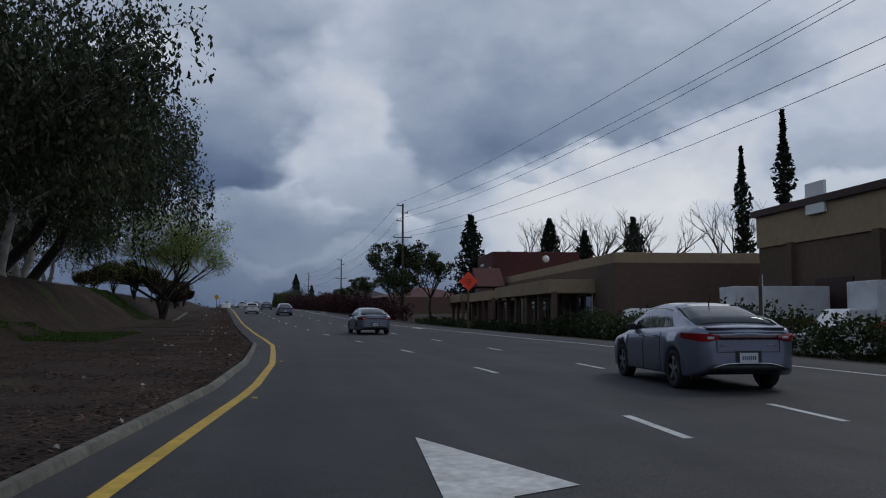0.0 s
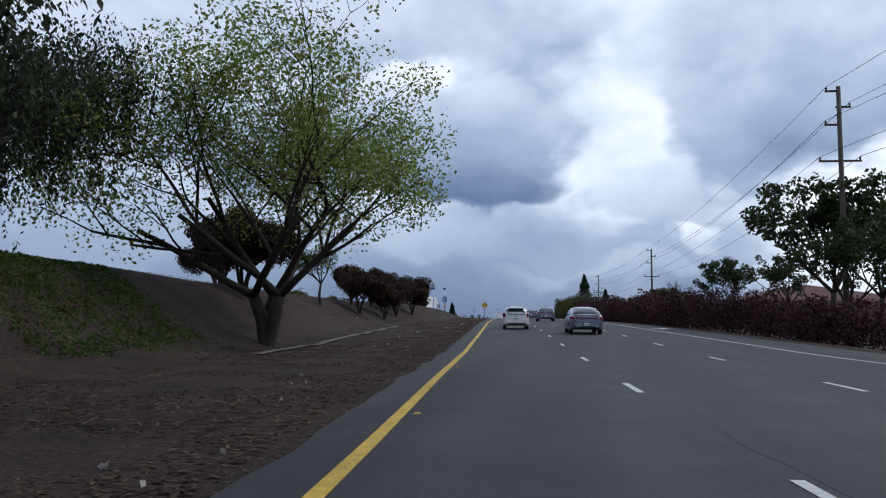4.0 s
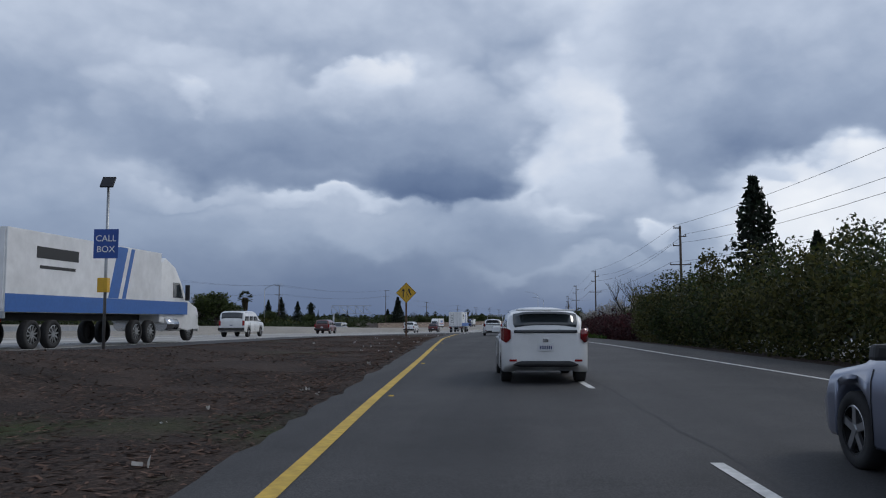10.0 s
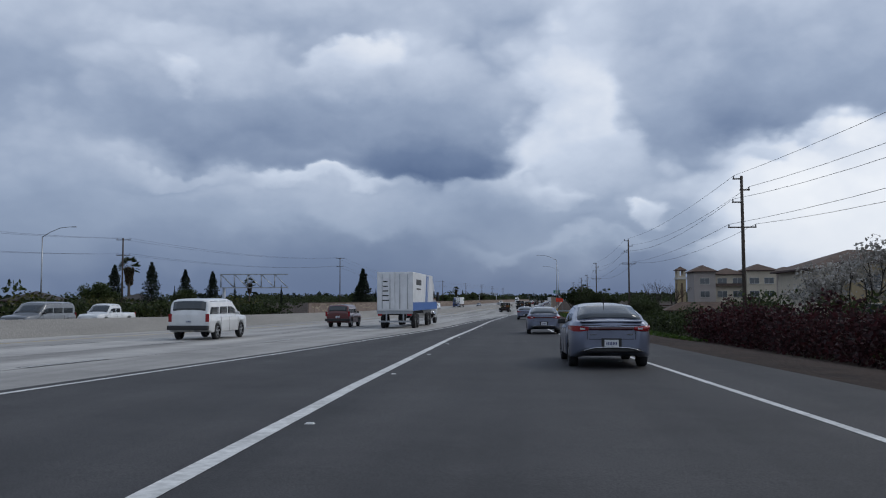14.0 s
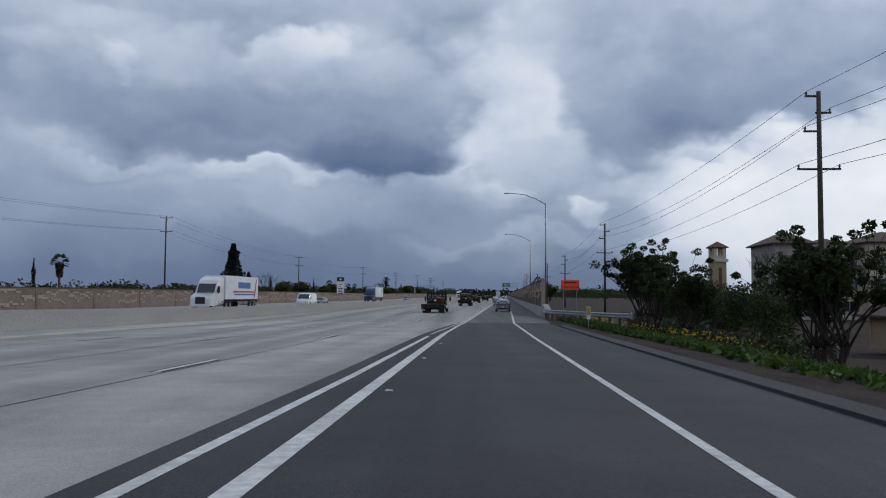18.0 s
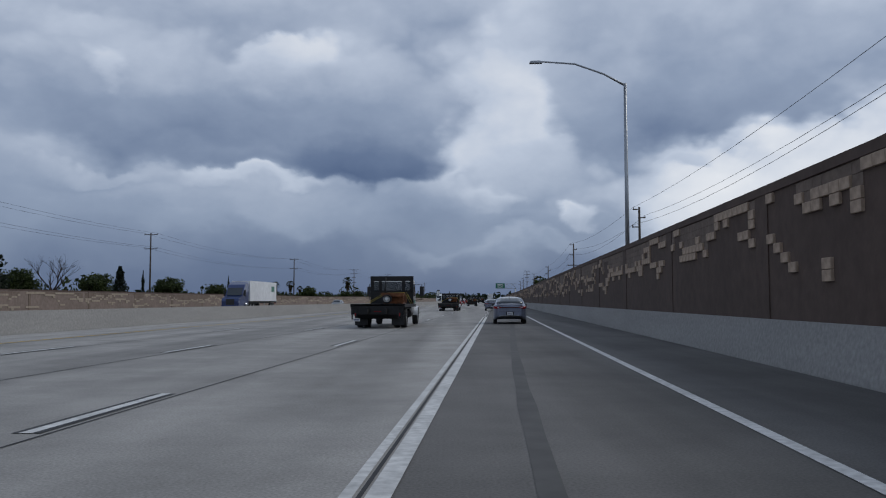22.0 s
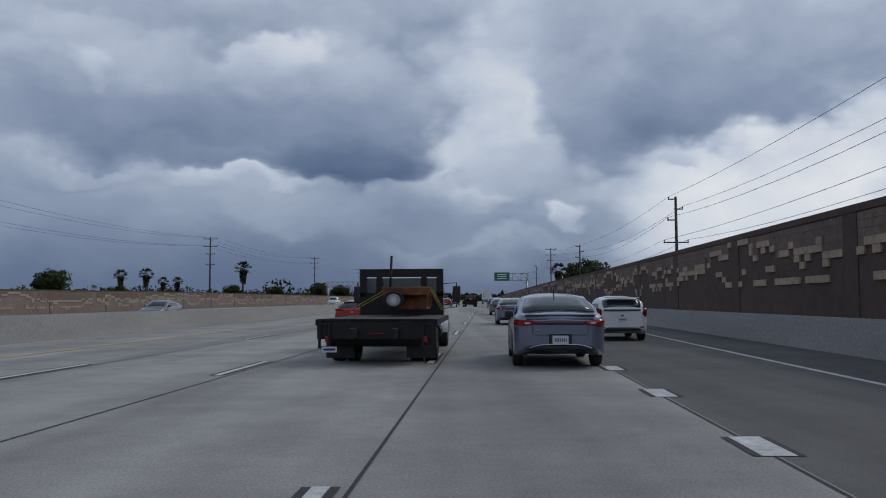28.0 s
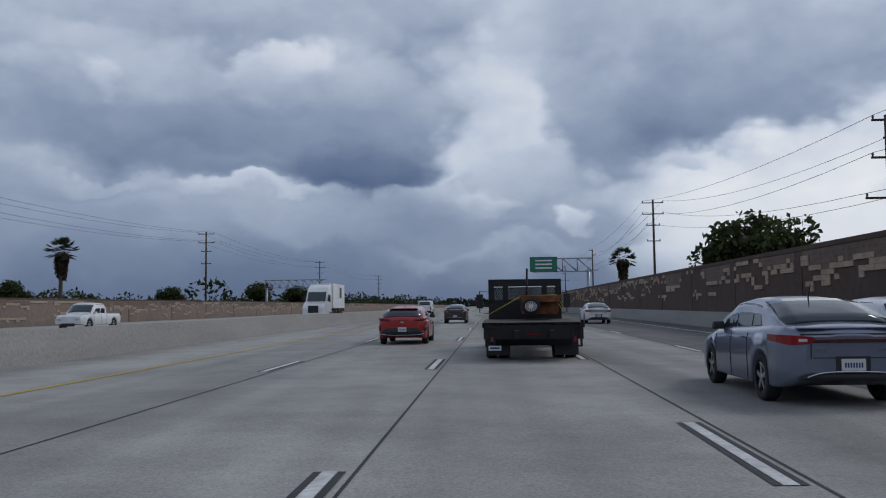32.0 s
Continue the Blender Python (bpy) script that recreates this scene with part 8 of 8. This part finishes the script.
def apartments():
    t = thing("apartment_building", pose(41.0, -150.0, -1.6, 0, 0, -2), "three-storey stucco apartment building with tiled roofs", "building")
    for x0, x1, d, h, mat in ((0, 6, 0.0, 12.4, "stucco_grey"), (6, 14.5, 1.6, 11.6, "stucco_cream"), (14.5, 22.5, -0.6, 12.6, "stucco_cream"), (22.5, 30.5, 1.4, 11.8, "stucco_grey"), (30.5, 40, -0.8, 12.8, "stucco_yellow")):
        wall_box(t, "wall", ((x0 + x1) / 2, 6 + d, h / 2), (x1 - x0, 12, h), mat, bevel=0.0)
        n = 1 if x1 - x0 < 7 else 2
        for f in range(3):
            for k in range(n):
                w = 1.5 if n == 2 and (x1 - x0) < 8.3 and d > 0 else 2.6
                window(t, x0 + (x1 - x0) * (k + 0.5) / n, d - 0.02, 2.2 + 3.7 * f, min(w, (x1 - x0) / n - 1.0), 1.7)
        hip_roof(t, x0, x1, d, 12 + d, h, 1.9, "roof_tile", 0.7)
    bm = BM()
    for x0, x1, z in ((6.2, 14.2, 8.2),):
        add_prism(bm, [(0.2, z), (1.7, z + 0.8), (1.7, z)], x0, x1, "x")
    part("pent_roof", bm, MAT["roof_tile"], t)
    g = thing("carport", pose(20.5, -228.0, -1.7, 0, 0, -3), "long carport with a dark tiled roof and pale wall", "carport")
    wall_box(g, "wall", (11, 4.2, 1.2), (22, 0.3, 2.4), "stucco_tan")
    wall_box(g, "side_wall", (0.2, 2.5, 1.2), (0.3, 4.0, 2.4), "stucco_tan")
    for k in range(6):
        wall_box(g, "post", (0.3 + 4.3 * k, 0.1, 1.2), (0.2, 0.2, 2.4), "window_frame")
    hip_roof(g, 0, 22, 0, 5, 2.45, 1.6, "roof_tile", 0.7)
    g2 = thing("carport", pose(28.0, -122.0, -1.6, 0, 0, -3), "low flat carport with a dark fascia", "carport")
    wall_box(g2, "roof", (8, 2.5, 2.5), (18, 5.5, 0.35), "fascia")
    for k in range(5):
        wall_box(g2, "post", (0.3 + 3.9 * k, 0.6, 1.2), (0.15, 0.15, 2.4), "iron")
    tw = thing("bell_tower", pose(45.6, -104.5, -1.6, 0, 0, 8) @ Matrix.Diagonal((0.76, 0.76, 1.04, 1)), "tan square bell tower with a white belfry and tiled cap", "tower")
    wall_box(tw, "shaft", (0, 0, 5.4), (3.7, 3.7, 10.8), "stucco_yellow", bevel=0.03)
    wall_box(tw, "cornice", (0, 0, 11.0), (4.5, 4.5, 0.6), "window_frame", "pale cornice")
    for sx in (1, -1):
        for sy in (1, -1):
            wall_box(tw, "belfry_pier", (sx * 1.35, sy * 1.35, 12.4), (0.9, 0.9, 2.4), "stucco_cream")
    wall_box(tw, "belfry_sill", (0, 0, 11.6), (3.4, 3.4, 0.7), "stucco_cream")
    hip_roof(tw, -1.9, 1.9, -1.9, 1.9, 13.75, 1.25, "roof_tile", 0.45)
    # recesses drawn as flat brown strips, their darkness put into the colour
    wall_box(tw, "recess", (0, -1.87, 6.2), (0.9, 0.06, 6.6), "stucco_brown", bevel=0.0)
    wall_box(tw, "recess", (-1.87, 0, 6.2), (0.06, 0.9, 6.6), "stucco_brown", bevel=0.0)
    h = thing("house", pose(18.0, -318.0, 0.2, 0, 0, 0), "two-storey cream houses with brown hipped roofs", "house")
    wall_box(h, "wall", (6, 6, 2.7), (12, 10, 5.4), "stucco_cream")
    wall_box(h, "wing", (17, 7, 2.9), (12, 12, 5.8), "stucco_tan")
    wall_box(h, "gable_bay", (4.6, 0.6, 3.0), (3.6, 2.4, 6.0), "stucco_yellow")
    hip_roof(h, 0, 12, 1, 11, 5.45, 1.9, "roof_tile")
    hip_roof(h, 11, 23, 1, 13, 5.85, 2.1, "roof_tile")
    hip_roof(h, 2.8, 6.4, -0.6, 2.0, 6.0, 1.0, "roof_tile", 0.4)
    for x in (4.6, 9.0, 14.0, 19.0):
        for z in (1.6, 4.2):
            window(h, x, -0.62 if x < 5 else 0.98, z, 1.4, 1.3)
    b = thing("house", pose(19.0, -462.0, 1.2, 0, 0, 5), "large building with a dark shingled roof behind the hedge", "house")
    wall_box(b, "wall", (9, 9, 1.8), (18, 18, 3.6), "stucco_brown")
    hip_roof(b, 0, 18, 0, 18, 3.6, 4.0, "roof_dark", 1.0)
    b2 = thing("house", pose(22.0, -425.0, 1.0, 0, 0, 5), "brick house with a dark shingled roof behind the hedge", "house")
    wall_box(b2, "wall", (7, 9, 1.8), (14, 18, 3.6), "maroon_wall")
    hip_roof(b2, 0, 14, 0, 18, 3.6, 2.6, "roof_dark", 0.8)
    wall_box(b2, "chimney", (2.0, 3.0, 5.6), (1.0, 1.0, 2.6), "maroon_wall")
    b3 = thing("house", pose(27.0, -535.0, 0.3, 0, 0, 5), "low building with a dark red hipped roof behind the hedge", "house")
    wall_box(b3, "wall", (9, 9, 1.7), (18, 20, 3.4), "stucco_brown")
    hip_roof(b3, 0, 18, 0, 20, 3.4, 2.2, "maroon_wall", 0.8)
    for k, (x, y) in enumerate(((-95, -262), (-104, -205))):
        c = thing("house", pose(x, y, 0.4, 0, 0, 10), "small grey house with a low roof beyond the freeway", "house")
        wall_box(c, "wall", (4, 4, 1.4), (8, 8, 2.8), "stucco_grey")
        hip_roof(c, 0, 8, 0, 8, 2.8, 1.6, "roof_dark", 0.5)


apartments()


def iron_fence():
    t = thing("iron_fence", pose(0, 0, 0), "black iron picket fence along the car park", "fence")
    fxn = lambda y: 6.2 + 0.02 * (y + 300)
    ys = span(-308, -262, 2.4)
    for y in ys:
        z = ground_z(fxn(y), y)
        wall_box(t, "post", (fxn(y), y, z + 0.75), (0.07, 0.07, 1.6), "iron", bevel=0.0)
    for a, b in zip(ys, ys[1:]):
        za, zb = ground_z(fxn(a), a), ground_z(fxn(b), b)
        for dz in (0.2, 1.25):
            bm = BM()
            add_tube(bm, (fxn(a), a, za + dz), (fxn(b), b, zb + dz), 0.02, 0.02, 4)
            part("rail", bm, MAT["iron"], t)
        bm = BM()
        for k in range(1, 14):
            f = k / 14
            add_box(bm, (fxn(a) + (fxn(b) - fxn(a)) * f, a + (b - a) * f, za + (zb - za) * f + 0.75), (0.016, 0.016, 1.25))
        part("pickets", bm, MAT["iron"], t)


iron_fence()
# cars in the car parks, seen past the shrubs
for spec, x, y, rz, lab in ((dict(SEDAN, paint="car_grey"), 15.5, -262.0, 95, "grey sedan parked by the carport"), (dict(HATCH_WHITE, paint="silver_blue"), 16.0, -256.5, 92, "silver hatchback parked by the carport"), (dict(SEDAN, paint="car_dark"), 15.0, -268.5, 90, "black sedan parked behind the iron fence"),
                            (SEDAN | {"paint": "car_white"}, 24.0, -178.0, 80, "white sedan parked near the bell tower"), (dict(SUV_WHITE, paint="car_grey"), 28.0, -170.0, 80, "grey suv parked near the bell tower"), (dict(SEDAN, paint="car_dark"), 20.0, -190.0, 80, "black sedan parked near the bell tower"),
                            (dict(SEDAN, paint="car_white"), 12.4, -459.0, 95, "white sedan parked behind the hedge"), (dict(SEDAN, paint="car_white"), 11.5, -451.0, 95, "white sedan parked behind the hedge"), (dict(SEDAN, paint="car_red"), 15.0, -523.0, 95, "red sedan parked behind the hedge"), (dict(SUV_WHITE), 17.6, -545.0, 95, "white suv parked behind the hedge")):
    car(spec, pose(x, y, ground_z(x, y), 0, 0, rz), lab)


# ---- a storm drain by the guard rail ----
bm = BM()
for k in range(6):
    add_box(bm, (LINE12(-219) + 6.35, -219.3 + 0.2 * k, ramp_z(-219) + 0.006), (0.8, 0.06, 0.012))
structure(part("storm_drain", bm, MAT["black_trim"]), "dark iron storm drain grate in the shoulder", "drain")

# ---- pieces of the walls ----
wall_blocks(WALL_E, lambda y: LINE12(y) + WALL_U + 0.24, -1, -205.6, 420.0, (-190.0, -80.0), 0.95, 3.40, 0.40, random.Random(11), (0.72, 0.46), lambda y: abs((y + 127.2) % 9.2 - 4.6) > 4.2)
wall_blocks(WALL_W, lambda y: fx(y) + FAR_U, 1, -214.0, 420.0, (-90000.0, -80000.0), 0.2, 2.30, 0.50, random.Random(12), (0.66, 0.40), lambda y: abs((y + 212) % 12.2 - 6.1) > 5.7, "wall_pale")
